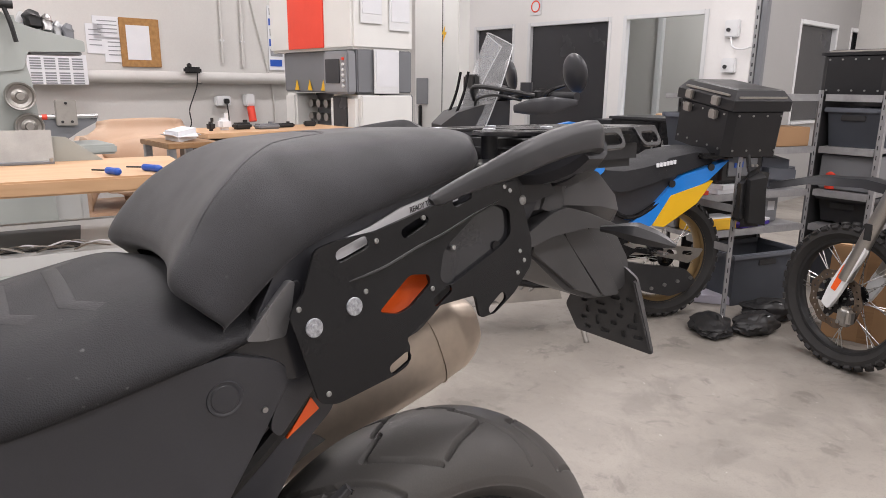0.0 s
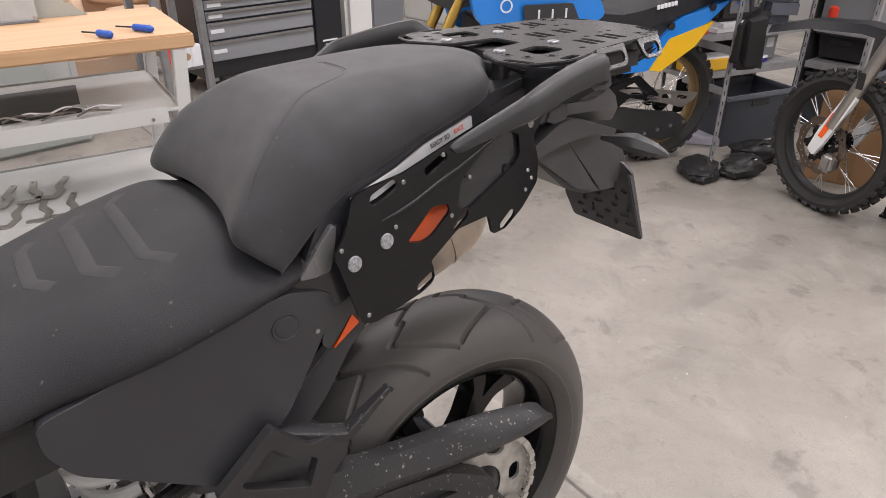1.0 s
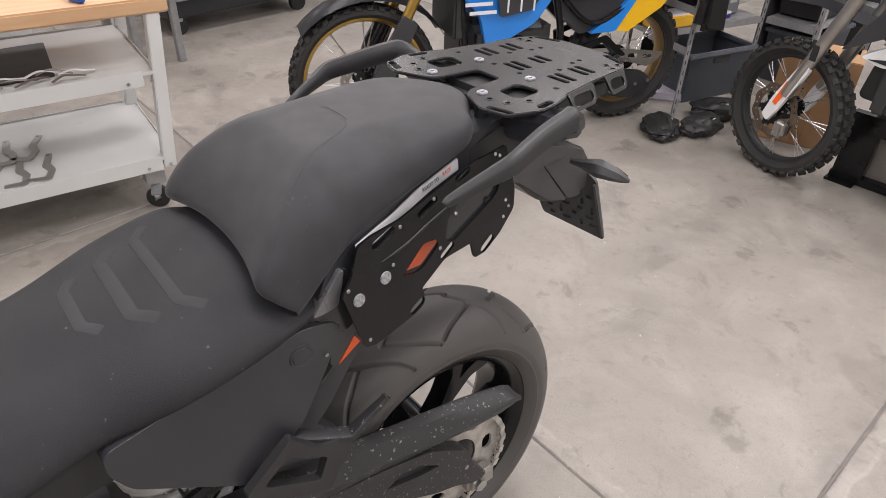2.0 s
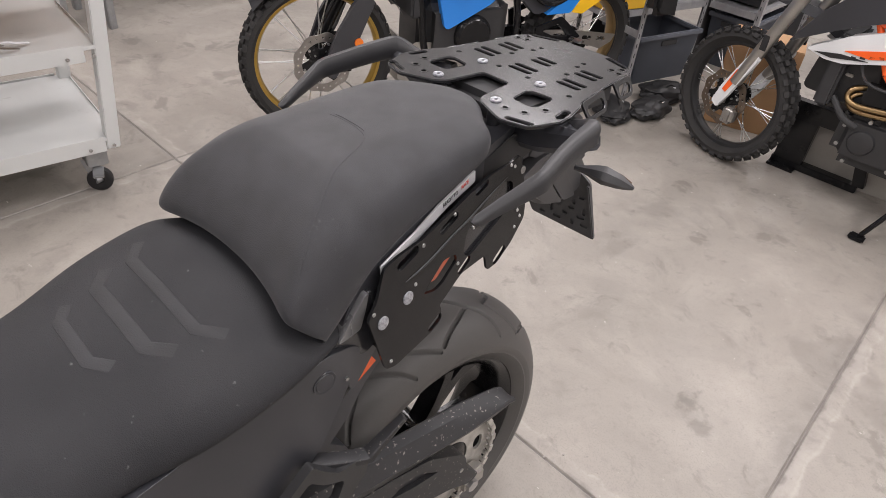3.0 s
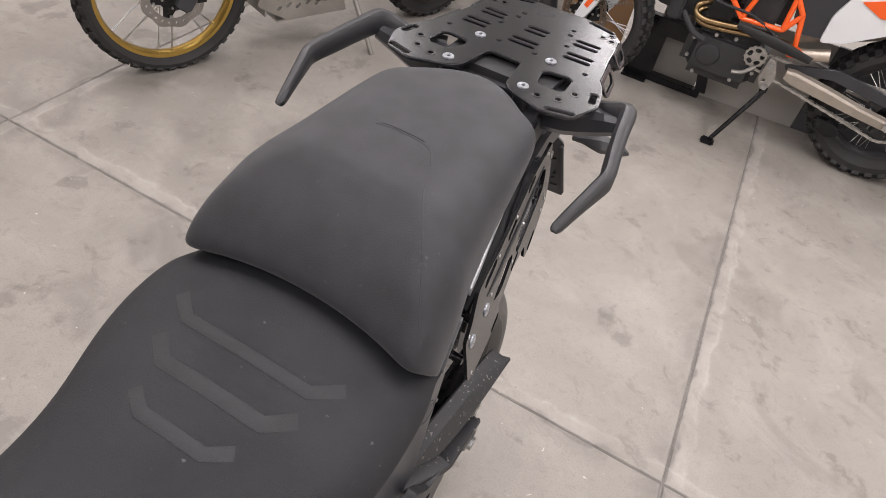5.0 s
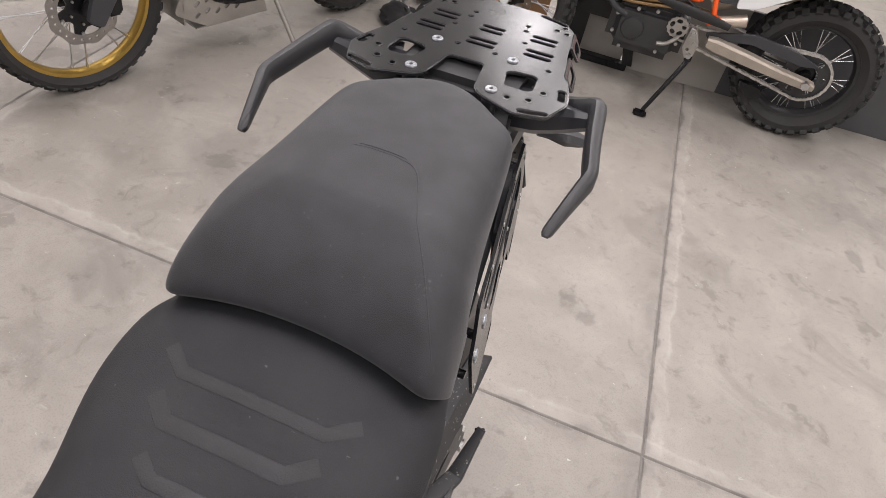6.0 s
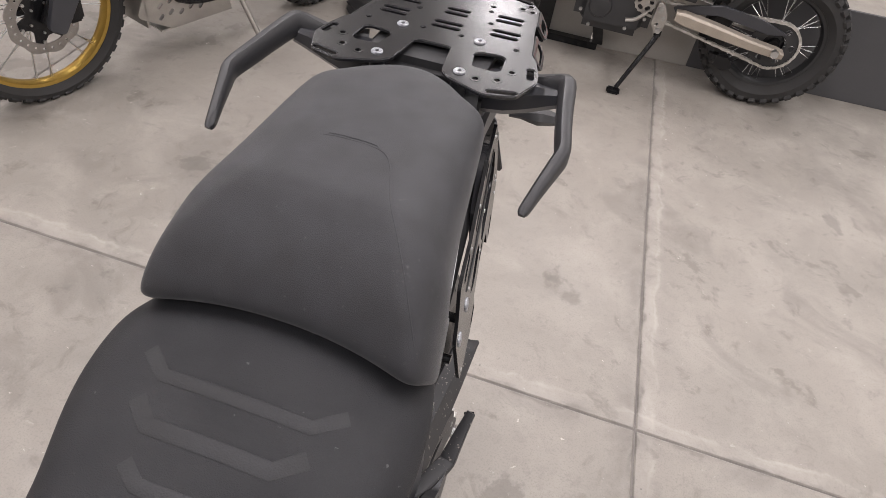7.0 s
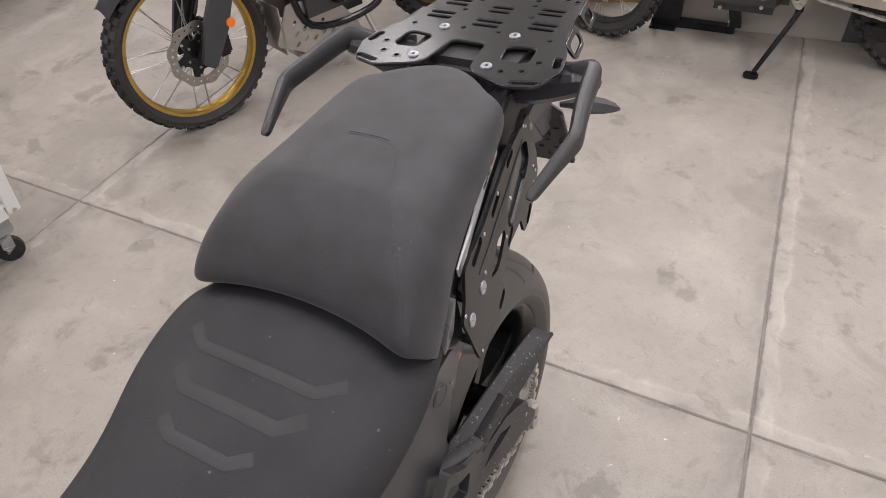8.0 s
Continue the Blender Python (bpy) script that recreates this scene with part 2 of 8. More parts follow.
M_KNOB = material("knobbly_tyre_rubber", (0.027, 0.026, 0.026), 0.8, 0, scale=9, fine=300, bump=0.2, depth=0.001, second=(0.03, 0.028, 0.026))
M_STEEL = material("bright_steel", (0.62, 0.62, 0.62), 0.28, 1.0, scale=20, fine=500, spread=0.15)
M_SPROCKET = material("worn_sprocket_steel", (0.66, 0.64, 0.60), 0.45, 0.55, scale=40, second=(0.36, 0.34, 0.31), mix=0.8, fine=400, spread=0.2)
M_ZINC = material("galvanised_steel", (0.46, 0.47, 0.48), 0.42, 0.8, scale=14, fine=90, spread=0.2)
M_SHELF = material("dull_galvanised_sheet", (0.40, 0.40, 0.41), 0.45, 0.25, scale=14, fine=90, spread=0.2)
# dark colour that stands in for the shade behind the shelving
M_SHADE = material("shade_sheet_colour", (0.055, 0.055, 0.058), 0.6, 0, scale=5, fine=200, spread=0.15)
M_BOLT = material("zinc_screw", (0.525, 0.525, 0.5175), 0.35, 0.9, scale=60, fine=900, spread=0.3)
M_ALU = material("swingarm_aluminium", (0.5, 0.48, 0.45), 0.38, 0.9, scale=10, fine=300, spread=0.2)
M_GOLD = material("gold_anodised_rim", (0.55, 0.36, 0.09), 0.32, 0.9, scale=12, fine=300, spread=0.2)
M_BRONZE = material("bronze_rim", (0.36, 0.25, 0.12), 0.35, 0.8, scale=12, fine=300, spread=0.2)
M_ORANGE = material("orange_paint", (1, 0.13, 0.012), 0.35, 0, scale=8, fine=300, spread=0.06, coat=0.4)
M_BLUE = material("blue_plastic", (0.018, 0.235, 0.76), 0.3, 0, scale=6, fine=200, spread=0.06, coat=0.4)
M_YELLOW = material("yellow_plastic", (0.93, 0.54, 0.02), 0.35, 0, scale=6, fine=200, spread=0.06, coat=0.2)
M_WHITE = material("white_plastic", (0.78, 0.79, 0.8), 0.35, 0, scale=6, fine=200, spread=0.05, coat=0.2)
M_EXHAUST = material("brushed_exhaust", (0.644, 0.552, 0.46), 0.42, 0.7, scale=8, fine=60, spread=0.2)
M_HEADER = material("heat_tinted_pipe", (0.45, 0.31, 0.16), 0.3, 1.0, scale=10, fine=60, spread=0.2)
M_STICKER = material("white_sticker", (0.72, 0.72, 0.74), 0.4, 0, scale=10, fine=200, spread=0.05)
M_INK = material("black_ink", (0.018, 0.018, 0.019), 0.5)
M_RED = material("red_paint", (0.9, 0.07, 0.035), 0.4, 0, scale=5, fine=200, spread=0.05)
M_WALL = material("painted_wall", (0.6608, 0.649, 0.6254), 0.85, 0, scale=1.2, second=(0.6, 0.585, 0.565), fine=60, bump=0.15, depth=0.002, spread=0.08)
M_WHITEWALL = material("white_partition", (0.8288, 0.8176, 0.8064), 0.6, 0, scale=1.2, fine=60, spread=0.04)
# side partition: base colour about half that of the front one
M_SIDEWALL = material("darker_partition", (0.40, 0.395, 0.39), 0.6, 0, scale=1.2, fine=60, spread=0.05)
M_CEIL = material("ceiling_paint", (0.8496, 0.8496, 0.8378), 0.9, 0, scale=1.0, fine=50, spread=0.06)
M_CART = material("white_powder_coat", (0.66, 0.67, 0.66), 0.42, 0, scale=4, fine=300, spread=0.06, spots=(14, 0.68, (0.35, 0.34, 0.32), 0.35))
M_WOOD = wood_material("beech_worktop", (0.66, 0.43, 0.255), (0.55, 0.34, 0.185), 2.2)
M_PLY = wood_material("brown_board", (0.36, 0.21, 0.1), (0.27, 0.15, 0.07), 3.0)
M_CORK = material("cork", (0.5, 0.27, 0.1), 0.9, 0, scale=30, fine=300, bump=0.3, spread=0.25)
M_LEATHER = material("tan_leather", (0.68, 0.5, 0.37), 0.5, 0, scale=4, second=(0.54, 0.32, 0.18), fine=260, bump=0.25, depth=0.001, spread=0.1)
M_PAPER = material("paper", (0.78, 0.79, 0.82), 0.8, 0, scale=8, fine=100, spread=0.04)
M_LILAC = material("pale_lilac_paper", (0.5, 0.48, 0.56), 0.8, 0, scale=8, fine=100, spread=0.05)
M_PRINT = material("grey_print", (0.3, 0.31, 0.33), 0.8)
M_DRAWER = material("grey_drawer_paint", (0.3, 0.31, 0.33), 0.45, 0.2, scale=5, fine=300, spread=0.06)
M_CHEST = material("black_chest_paint", (0.0208, 0.0221, 0.026), 0.4, 0.1, scale=5, fine=300, spread=0.1)
M_MACHINE = material("machine_white_paint", (0.816, 0.816, 0.792), 0.45, 0, scale=3, fine=200, spread=0.05)
M_MACHGREY = material("machine_grey_paint", (0.195, 0.2025, 0.2175), 0.5, 0, scale=3, fine=200, spread=0.06)
M_PRESS = material("grey_green_machine_paint", (0.42, 0.45, 0.43), 0.45, 0, scale=3, fine=200, spread=0.06)
M_BASE = material("pale_grey_sheet", (0.6, 0.61, 0.6), 0.5, 0, scale=3, fine=200, spread=0.06)
M_SCREEN = material("dark_window_film", (0.0405, 0.0405, 0.045), 0.25, 0, scale=2, fine=100, spread=0.05)
M_TUB = material("grey_tub_plastic", (0.125, 0.138, 0.165), 0.5, 0, scale=5, fine=200, spread=0.1)
M_CASE = material("black_top_case", (0.0234, 0.0234, 0.026), 0.33, 0.3, scale=10, fine=700, bump=0.2, depth=0.0004, spread=0.15)
M_PANEL = material("grey_board", (0.36, 0.34, 0.31), 0.6, 0, scale=2, fine=120, spread=0.1, spots=(6, 0.64, (0.215, 0.198, 0.178), 0.4))
M_DARKPANEL = material("dark_grey_board", (0.075, 0.075, 0.08), 0.6, 0, scale=2, fine=120, spread=0.1)
M_GLASS = glass_material("window_glass")
M_SCREENGLASS = glass_material("clear_windscreen", (0.9, 0.92, 0.94), 0.12)
M_SCREENGLASS.node_tree.nodes["Principled BSDF"].inputs["Transmission Weight"].default_value = 0.0
M_SCREENGLASS.node_tree.nodes["Principled BSDF"].inputs["Alpha"].default_value = 0.2
M_SCREENEDGE = material("pale_acrylic_edge", (0.55, 0.56, 0.58), 0.25, 0, scale=20, fine=300)
M_AMBER = material("amber_lens", (0.9, 0.2, 0.01), 0.15, 0, scale=20, fine=300, coat=0.5)
M_SMOKED = material("smoked_amber_lens", (0.12, 0.045, 0.015), 0.2, 0, scale=20, fine=300, coat=0.3)
M_BLUEGRIP = material("blue_grip", (0.02, 0.1, 0.5), 0.4)
M_PURPLE = material("purple_folder", (0.06, 0.03, 0.3), 0.5)
M_CARDBOARD = material("cardboard", (0.42, 0.25, 0.13), 0.85, 0, scale=5, fine=200, spread=0.1)
M_SPRING = material("white_spring", (0.86, 0.86, 0.84), 0.4, 0, scale=10, fine=300, spread=0.08)
M_DISC = material("brake_disc_steel", (0.42, 0.4, 0.38), 0.4, 1.0, scale=30, fine=400, spread=0.2)
M_OLDDISC = material("heat_browned_disc", (0.24, 0.19, 0.15), 0.45, 0.9, scale=30, fine=400, spread=0.25)
M_LAMP = lamp_material("lamp_diffuser", (1.0, 0.97, 0.93), 6.0)


CROSS_AT = (0.608, 0.268)     # where two joints of the floor meet


def floor_material():
    """Polished concrete: cloudy greys, dark stains, pale scuffs and a fine sand grain."""
    mt = bpy.data.materials.new("concrete_floor")
    mt.use_nodes = True
    nt = mt.node_tree
    nd, ln = nt.nodes, nt.links.new
    b = nd["Principled BSDF"]
    tc = nd.new("ShaderNodeTexCoord")

    def noise_of(scale, detail, distortion=0.0, lo=0.35, hi=0.65, rough=0.55):
        n = nd.new("ShaderNodeTexNoise")
        n.inputs["Scale"].default_value, n.inputs["Detail"].default_value = scale, detail
        n.inputs["Distortion"].default_value, n.inputs["Roughness"].default_value = distortion, rough
        ln(tc.outputs["Object"], n.inputs["Vector"])
        r = nd.new("ShaderNodeMapRange")
        r.inputs[1].default_value, r.inputs[2].default_value = lo, hi
        ln(n.outputs["Fac"], r.inputs[0])
        return r.outputs[0]

    def blend(a, color, fac, k):
        s = nd.new("ShaderNodeMath")
        s.operation = "MULTIPLY"
        s.inputs[1].default_value = k
        ln(fac, s.inputs[0])
        m = nd.new("ShaderNodeMix")
        m.data_type = "RGBA"
        ln(s.outputs[0], m.inputs[0])
        if isinstance(a, tuple):
            m.inputs[6].default_value = (*a, 1)
        else:
            ln(a, m.inputs[6])
        m.inputs[7].default_value = (*color, 1)
        return m.outputs[2]

    c = blend((0.328, 0.300, 0.267), (0.261, 0.240, 0.213), noise_of(1.3, 7, 0.9), 1.0)
    c = blend(c, (0.389, 0.360, 0.322), noise_of(3.8, 8, 0.6, 0.46, 0.68, 0.62), 0.6)
    c = blend(c, (0.162, 0.147, 0.132), noise_of(2.6, 8, 0.7, 0.555, 0.63, 0.6), 0.36)
    c = blend(c, (0.119, 0.109, 0.097), noise_of(4.6, 9, 0.3, 0.595, 0.64, 0.62), 0.42)
    c = blend(c, (0.133, 0.121, 0.109), noise_of(11, 9, 0.7, 0.57, 0.70, 0.7), 0.5)
    c = blend(c, (0.190, 0.175, 0.157), noise_of(26, 9, 0.4, 0.52, 0.72, 0.75), 0.4)
    c = blend(c, (0.190, 0.175, 0.157), noise_of(210, 3, 0, 0.5, 0.72), 0.4)
    c = blend(c, (0.513, 0.482, 0.436), noise_of(19, 9, 0.5, 0.645, 0.72, 0.72), 0.6)
    c = blend(c, (0.095, 0.085, 0.077), noise_of(64, 7, 0, 0.72, 0.74, 0.6), 0.8)
    c = blend(c, (0.66, 0.62, 0.57), noise_of(38, 5, 0.3, 0.70, 0.73, 0.62), 0.75)

    def joint_wear(normal, offset, pitch, near, far):
        """How close a place lies to one side of the joints that run across the normal."""
        dot = nd.new("ShaderNodeVectorMath")
        dot.operation = "DOT_PRODUCT"
        dot.inputs[1].default_value = normal
        ln(tc.outputs["Object"], dot.inputs[0])
        off = nd.new("ShaderNodeMath")
        off.operation = "SUBTRACT"
        off.inputs[1].default_value = offset
        ln(dot.outputs["Value"], off.inputs[0])
        wob = nd.new("ShaderNodeMath")
        wob.operation = "MULTIPLY_ADD"
        wob.inputs[1].default_value, wob.inputs[2].default_value = 0.03, -0.015
        ln(noise_of(9, 6, 0.5, 0.3, 0.7), wob.inputs[0])
        add = nd.new("ShaderNodeMath")
        ln(off.outputs[0], add.inputs[0])
        ln(wob.outputs[0], add.inputs[1])
        ping = nd.new("ShaderNodeMath")
        ping.operation = "PINGPONG"
        ping.inputs[1].default_value = pitch / 2
        ln(add.outputs[0], ping.inputs[0])
        r = nd.new("ShaderNodeMapRange")
        r.inputs[1].default_value, r.inputs[2].default_value, r.inputs[3].default_value, r.inputs[4].default_value = near, far, 1.0, 0.0
        ln(ping.outputs[0], r.inputs[0])
        m = nd.new("ShaderNodeMath")
        m.operation = "MULTIPLY"
        ln(r.outputs[0], m.inputs[0])
        ln(noise_of(6, 8, 0.6, 0.38, 0.6, 0.65), m.inputs[1])
        return m.outputs[0]

    for normal, pitch in (((0.9974, 0.072, 0.0), 2.341), ((-0.033, 0.9995, 0.0), 2.395)):
        offset = CROSS_AT[0] * normal[0] + CROSS_AT[1] * normal[1]
        c = blend(c, (0.43, 0.40, 0.365), joint_wear(normal, offset + 0.022, pitch, 0.012, 0.045), 0.5)
        c = blend(c, (0.60, 0.56, 0.515), joint_wear(normal, offset + 0.046, pitch, 0.002, 0.009), 0.22)
        c = blend(c, (0.17, 0.155, 0.14), joint_wear(normal, offset - 0.02, pitch, 0.01, 0.05), 0.4)
        c = blend(c, (0.13, 0.118, 0.106), joint_wear(normal, offset, pitch, 0.003, 0.012), 0.6)
    ln(c, b.inputs["Base Color"])
    rg = nd.new("ShaderNodeMapRange")
    rg.inputs[3].default_value, rg.inputs[4].default_value = 0.42, 0.62
    ln(noise_of(2.2, 5), rg.inputs[0])
    ln(rg.outputs[0], b.inputs["Roughness"])
    bp = nd.new("ShaderNodeBump")
    bp.inputs["Strength"].default_value, bp.inputs["Distance"].default_value = 0.12, 0.002
    ln(noise_of(55, 6, 0, 0.2, 0.8), bp.inputs["Height"])
    ln(bp.outputs[0], b.inputs["Normal"])
    return mt


M_FLOOR = floor_material()
M_JOINTEDGE = material("joint_edge_concrete", (0.38, 0.355, 0.325), 0.7, 0, scale=14, second=(0.27, 0.246, 0.225), mix=0.9, fine=120, spread=0.2)
M_JOINT = material("joint_filler", (0.19, 0.174, 0.16), 0.8, 0, scale=9, second=(0.26, 0.24, 0.22), mix=0.9, fine=60, spread=0.25)

# ---- the room ----
def room_box(name, p0, p1, q0, q1, z0, z1, mt, label, kind="structure", category="wall"):
    """A block given in the room's own axes."""
    bm = new_box(((p0 + p1) / 2, (q0 + q1) / 2, (z0 + z1) / 2), (p1 - p0, q1 - q0, z1 - z0), 0.0, ROOM)
    return solid(name, bm, mt, label, category, kind=kind)


CROSS, ALONG_V, ALONG_U = Vector((0.608, 0.268, 0)), Vector((1, 0.033, 0)), Vector((-0.072, 0.997, 0))
floor = solid("floor", new_box((-0.5, 1.0, -0.054), (16, 16, 0.1)), M_JOINT, "polished grey concrete workshop floor with sawn joints", "floor", kind="structure")
for i in range(-3, 2):
    for j in range(-3, 4):
        gap = 0.0028
        a, b = CROSS + ALONG_V * (2.342 * i + gap) + ALONG_U * (2.4 * j + gap), (2.342 - 2 * gap, 2.4 - 2 * gap)
        bm = bmesh.new()
        for z in (-0.012, 0.0):
            for s, t in ((0, 0), (1, 0), (1, 1), (0, 1)):
                bm.verts.new(a + ALONG_V * (s * b[0]) + ALONG_U * (t * b[1]) + Vector((0, 0, z)))
        v = list(bm.verts)
        for q in ((0, 1, 2, 3), (4, 5, 6, 7), (0, 1, 5, 4), (1, 2, 6, 5), (2, 3, 7, 6), (3, 0, 4, 7)):
            bm.faces.new([v[k] for k in q])
        bmesh.ops.recalc_face_normals(bm, faces=bm.faces)
        bmesh.ops.bevel(bm, geom=[e for e in bm.edges if all(w.co.z > -0.001 for w in e.verts)], offset=0.003, segments=1, affect="EDGES")
        part("slab", bm, M_FLOOR, floor)

rnd = random.Random(5)
grit = bmesh.new()
for k in range(420):
    along, side_ = rnd.uniform(-1.4, 1.8), rnd.gauss(0, 0.05)
    d0, d1 = (ALONG_U, ALONG_V) if k % 3 else (ALONG_V, ALONG_U)
    c0 = CROSS + d0 * along + d1 * side_ + Vector((0, 0, 0.0008))
    r0 = rnd.uniform(0.0008, 0.0022) * (2.0 if rnd.random() < 0.05 else 1.0)
    bmesh.ops.create_icosphere(grit, subdivisions=1, radius=r0, matrix=Matrix.Translation(c0) @ Matrix.Diagonal((1, rnd.uniform(0.6, 1.6), 0.6, 1)))
solid("floor_grit", grit, M_JOINTEDGE, "fine pale grit and crumbs along the floor joints", "grit", kind="stuff")

PL, PR, QN, QF = -6.2, 3.6, -4.2, 7.6     # left wall, right wall, near and far ends, in the room's axes
PC, QC = -2.03, 5.2                       # the corner of the office block
room_box("wall_left", PL - 0.2, PL, QN, QC, 0, CEILING, M_WALL, "light grey painted workshop wall with conduits")
room_box("wall_right", PR, PR + 0.2, QN, QF, 0, CEILING, M_WALL, "light grey painted workshop wall")
room_box("wall_near", PL, PR, QN - 0.2, QN, 0, CEILING, M_WALL, "light grey painted workshop wall")
room_box("wall_far", PC, PR, QF, QF + 0.2, 0, CEILING, M_WALL, "light grey painted workshop wall")
room_box("ceiling", PL - 0.2, PR + 0.2, QN - 0.2, QF + 0.2, CEILING, CEILING + 0.15, M_CEIL, "pale workshop ceiling with lamp strips", category="ceiling")


def lamp_strip(p, q):
    m = ROOM @ pose(p, q, CEILING - 0.06)
    t = thing("ceiling_lamp", "long white ceiling lamp strip, switched on", "lamp", m, "ceiling lamp strips")
    part("housing", new_box((0, 0, 0.03), (0.16, 1.5, 0.05), 0.01), M_WHITE, t)
    part("diffuser", new_box((0, 0, -0.005), (0.13, 1.46, 0.03), 0.01), M_LAMP, t, "glowing frosted diffuser")
    li = bpy.data.lights.new("strip_light", "AREA")
    li.shape, li.size, li.size_y, li.energy, li.color = "RECTANGLE", 0.3, 1.5, LAMP_WATTS, (1.0, 0.945, 0.975)
    lo = new("strip_light", li)
    lo.matrix_basis = ROOM @ pose(p, q, CEILING - 0.1)


for p in (-4.6, -2.1, 0.3, 2.5):
    for q in (-2.2, 0.6, 3.2):
        lamp_strip(p, q)
for p in (-0.5, 1.8):
    lamp_strip(p, 5.7)

# ---- the main motorcycle, in its own frame: x to its left, y to its rear, z up ----
BIKE = thing("touring_motorcycle", "black adventure touring motorcycle with orange accents, two-part seat and luggage plates", "motorcycle", pose(0.0468, 0, 0, 0, -2.6, 0))


def seat_rows(rows, under=0.02, far=(), full=()):
    """Cross rows of a seat from its centre, ridge and lower edge; mirrored to both sides."""
    out = []
    for (y, zt), (xr, yr, zr), (xb, yb, zb) in rows:
        f = np.interp(y, *zip(*full)) if full else 0.0      # how full the flank is below the ridge
        a1, b1, a2, b2 = 0.42 + 0.16 * f, 0.26 - 0.09 * f, 0.8 + 0.08 * f, 0.66 - 0.14 * f
        half = [(0, y, zt), (xr * 0.4, y + (yr - y) * 0.12, zt - (zt - zr) * 0.12), (xr * 0.78, y + (yr - y) * 0.55, zt - (zt - zr) * 0.5), (xr, yr, zr),
                (xr + (xb - xr) * a1 + 0.004, yr + (yb - yr) * 0.35, zr + (zb - zr) * b1), (xr + (xb - xr) * a2 + 0.004, yr + (yb - yr) * 0.7, zr + (zb - zr) * b2),
                (xb, yb, zb + 0.004), (xb - 0.004, yb, zb - 0.006), (xb - under, yb, zb - 0.008)]
        k = np.interp(-y, *zip(*far)) if far else 1.0
        out.append([(-a * k, b, c) for a, b, c in half[:0:-1]] + half)
    return out


PILLION = [
    # centre y z, ridge x y z, lower edge x y z
    ((-0.430, 0.906), (0.124, -0.446, 0.900), (0.152, -0.424, 0.868)),
    ((-0.445, 0.912), (0.147, -0.467, 0.905), (0.167, -0.431, 0.870)),
    ((-0.450, 0.920), (0.154, -0.475, 0.912), (0.174, -0.432, 0.875)),
    ((-0.447, 0.933), (0.154, -0.474, 0.925), (0.175, -0.431, 0.879)),
    ((-0.431, 0.960), (0.151, -0.455, 0.952), (0.173, -0.419, 0.886)),
    ((-0.409, 0.986), (0.137, -0.431, 0.981), (0.171, -0.403, 0.899)),
    ((-0.386, 1.006), (0.116, -0.400, 1.003), (0.168, -0.385, 0.914)),
    ((-0.366, 1.019), (0.102, -0.379, 1.016), (0.163, -0.367, 0.925)),
    ((-0.355, 1.0235), (0.091, -0.364, 1.022), (0.160, -0.355, 0.931)),
    ((-0.346, 1.0275), (0.085, -0.352, 1.027), (0.158, -0.347, 0.935)),
    ((-0.332, 1.0295), (0.079, -0.336, 1.0305), (0.156, -0.335, 0.940)),
    ((-0.280, 1.034), (0.070, -0.284, 1.0345), (0.147, -0.288, 0.955)),
    ((-0.215, 1.038), (0.075, -0.216, 1.0365), (0.138, -0.216, 0.972)),
    ((-0.145, 1.038), (0.080, -0.150, 1.036), (0.130, -0.158, 0.986)),
    ((-0.095, 1.036), (0.084, -0.112, 1.032), (0.124, -0.126, 0.992)),
    ((-0.064, 1.031), (0.086, -0.100, 1.021), (0.104, -0.102, 0.994)),
    ((-0.047, 1.022), (0.068, -0.084, 1.012), (0.082, -0.086, 0.992)),
    ((-0.040, 1.006), (0.062, -0.078, 0.998), (0.074, -0.080, 0.986)),
    ((-0.040, 0.988), (0.060, -0.077, 0.984), (0.070, -0.079, 0.978)),
]
pillion = part("pillion_seat", loft(bmesh.new(), seat_rows(PILLION, full=((-0.43, 0.0), (-0.39, 0.6), (-0.36, 1.0), (-0.09, 1.0), (-0.06, 0.0)))), M_SEAT, BIKE, "dark grey grained pillion seat with stitched seam", subsurf=2, angle=180)

RIDER = [
    ((-0.380, 0.885), (0.118, -0.380, 0.873), (0.160, -0.372, 0.866)),
    ((-0.425, 0.900), (0.122, -0.425, 0.889), (0.170, -0.418, 0.856)),
    ((-0.452, 0.905), (0.132, -0.458, 0.894), (0.178, -0.446, 0.853)),
    ((-0.480, 0.911), (0.140, -0.485, 0.900), (0.186, -0.475, 0.850)),
    ((-0.540, 0.898), (0.144, -0.540, 0.887), (0.190, -0.540, 0.838)),
    ((-0.600, 0.889), (0.146, -0.600, 0.877), (0.185, -0.600, 0.826)),
    ((-0.660, 0.878), (0.128, -0.660, 0.864), (0.167, -0.660, 0.814)),
    ((-0.720, 0.868), (0.115, -0.720, 0.853), (0.164, -0.720, 0.798)),
    ((-0.800, 0.862), (0.105, -0.800, 0.847), (0.170, -0.800, 0.775)),
    ((-0.900, 0.862), (0.074, -0.900, 0.846), (0.172, -0.900, 0.765)),
    ((-1.000, 0.885), (0.074, -1.000, 0.865), (0.160, -1.000, 0.765)),
]
rider = part("rider_seat", loft(bmesh.new(), seat_rows(RIDER, 0.03, ((0.4, 1.0), (0.46, 1.05), (0.52, 1.06), (0.6, 0.985), (0.68, 0.945), (0.8, 0.965), (0.95, 1.04)))), M_RIDER, BIKE, "black rider seat with raised chevron ribs", subsurf=2, angle=180)

depsgraph = bpy.context.evaluated_depsgraph_get()


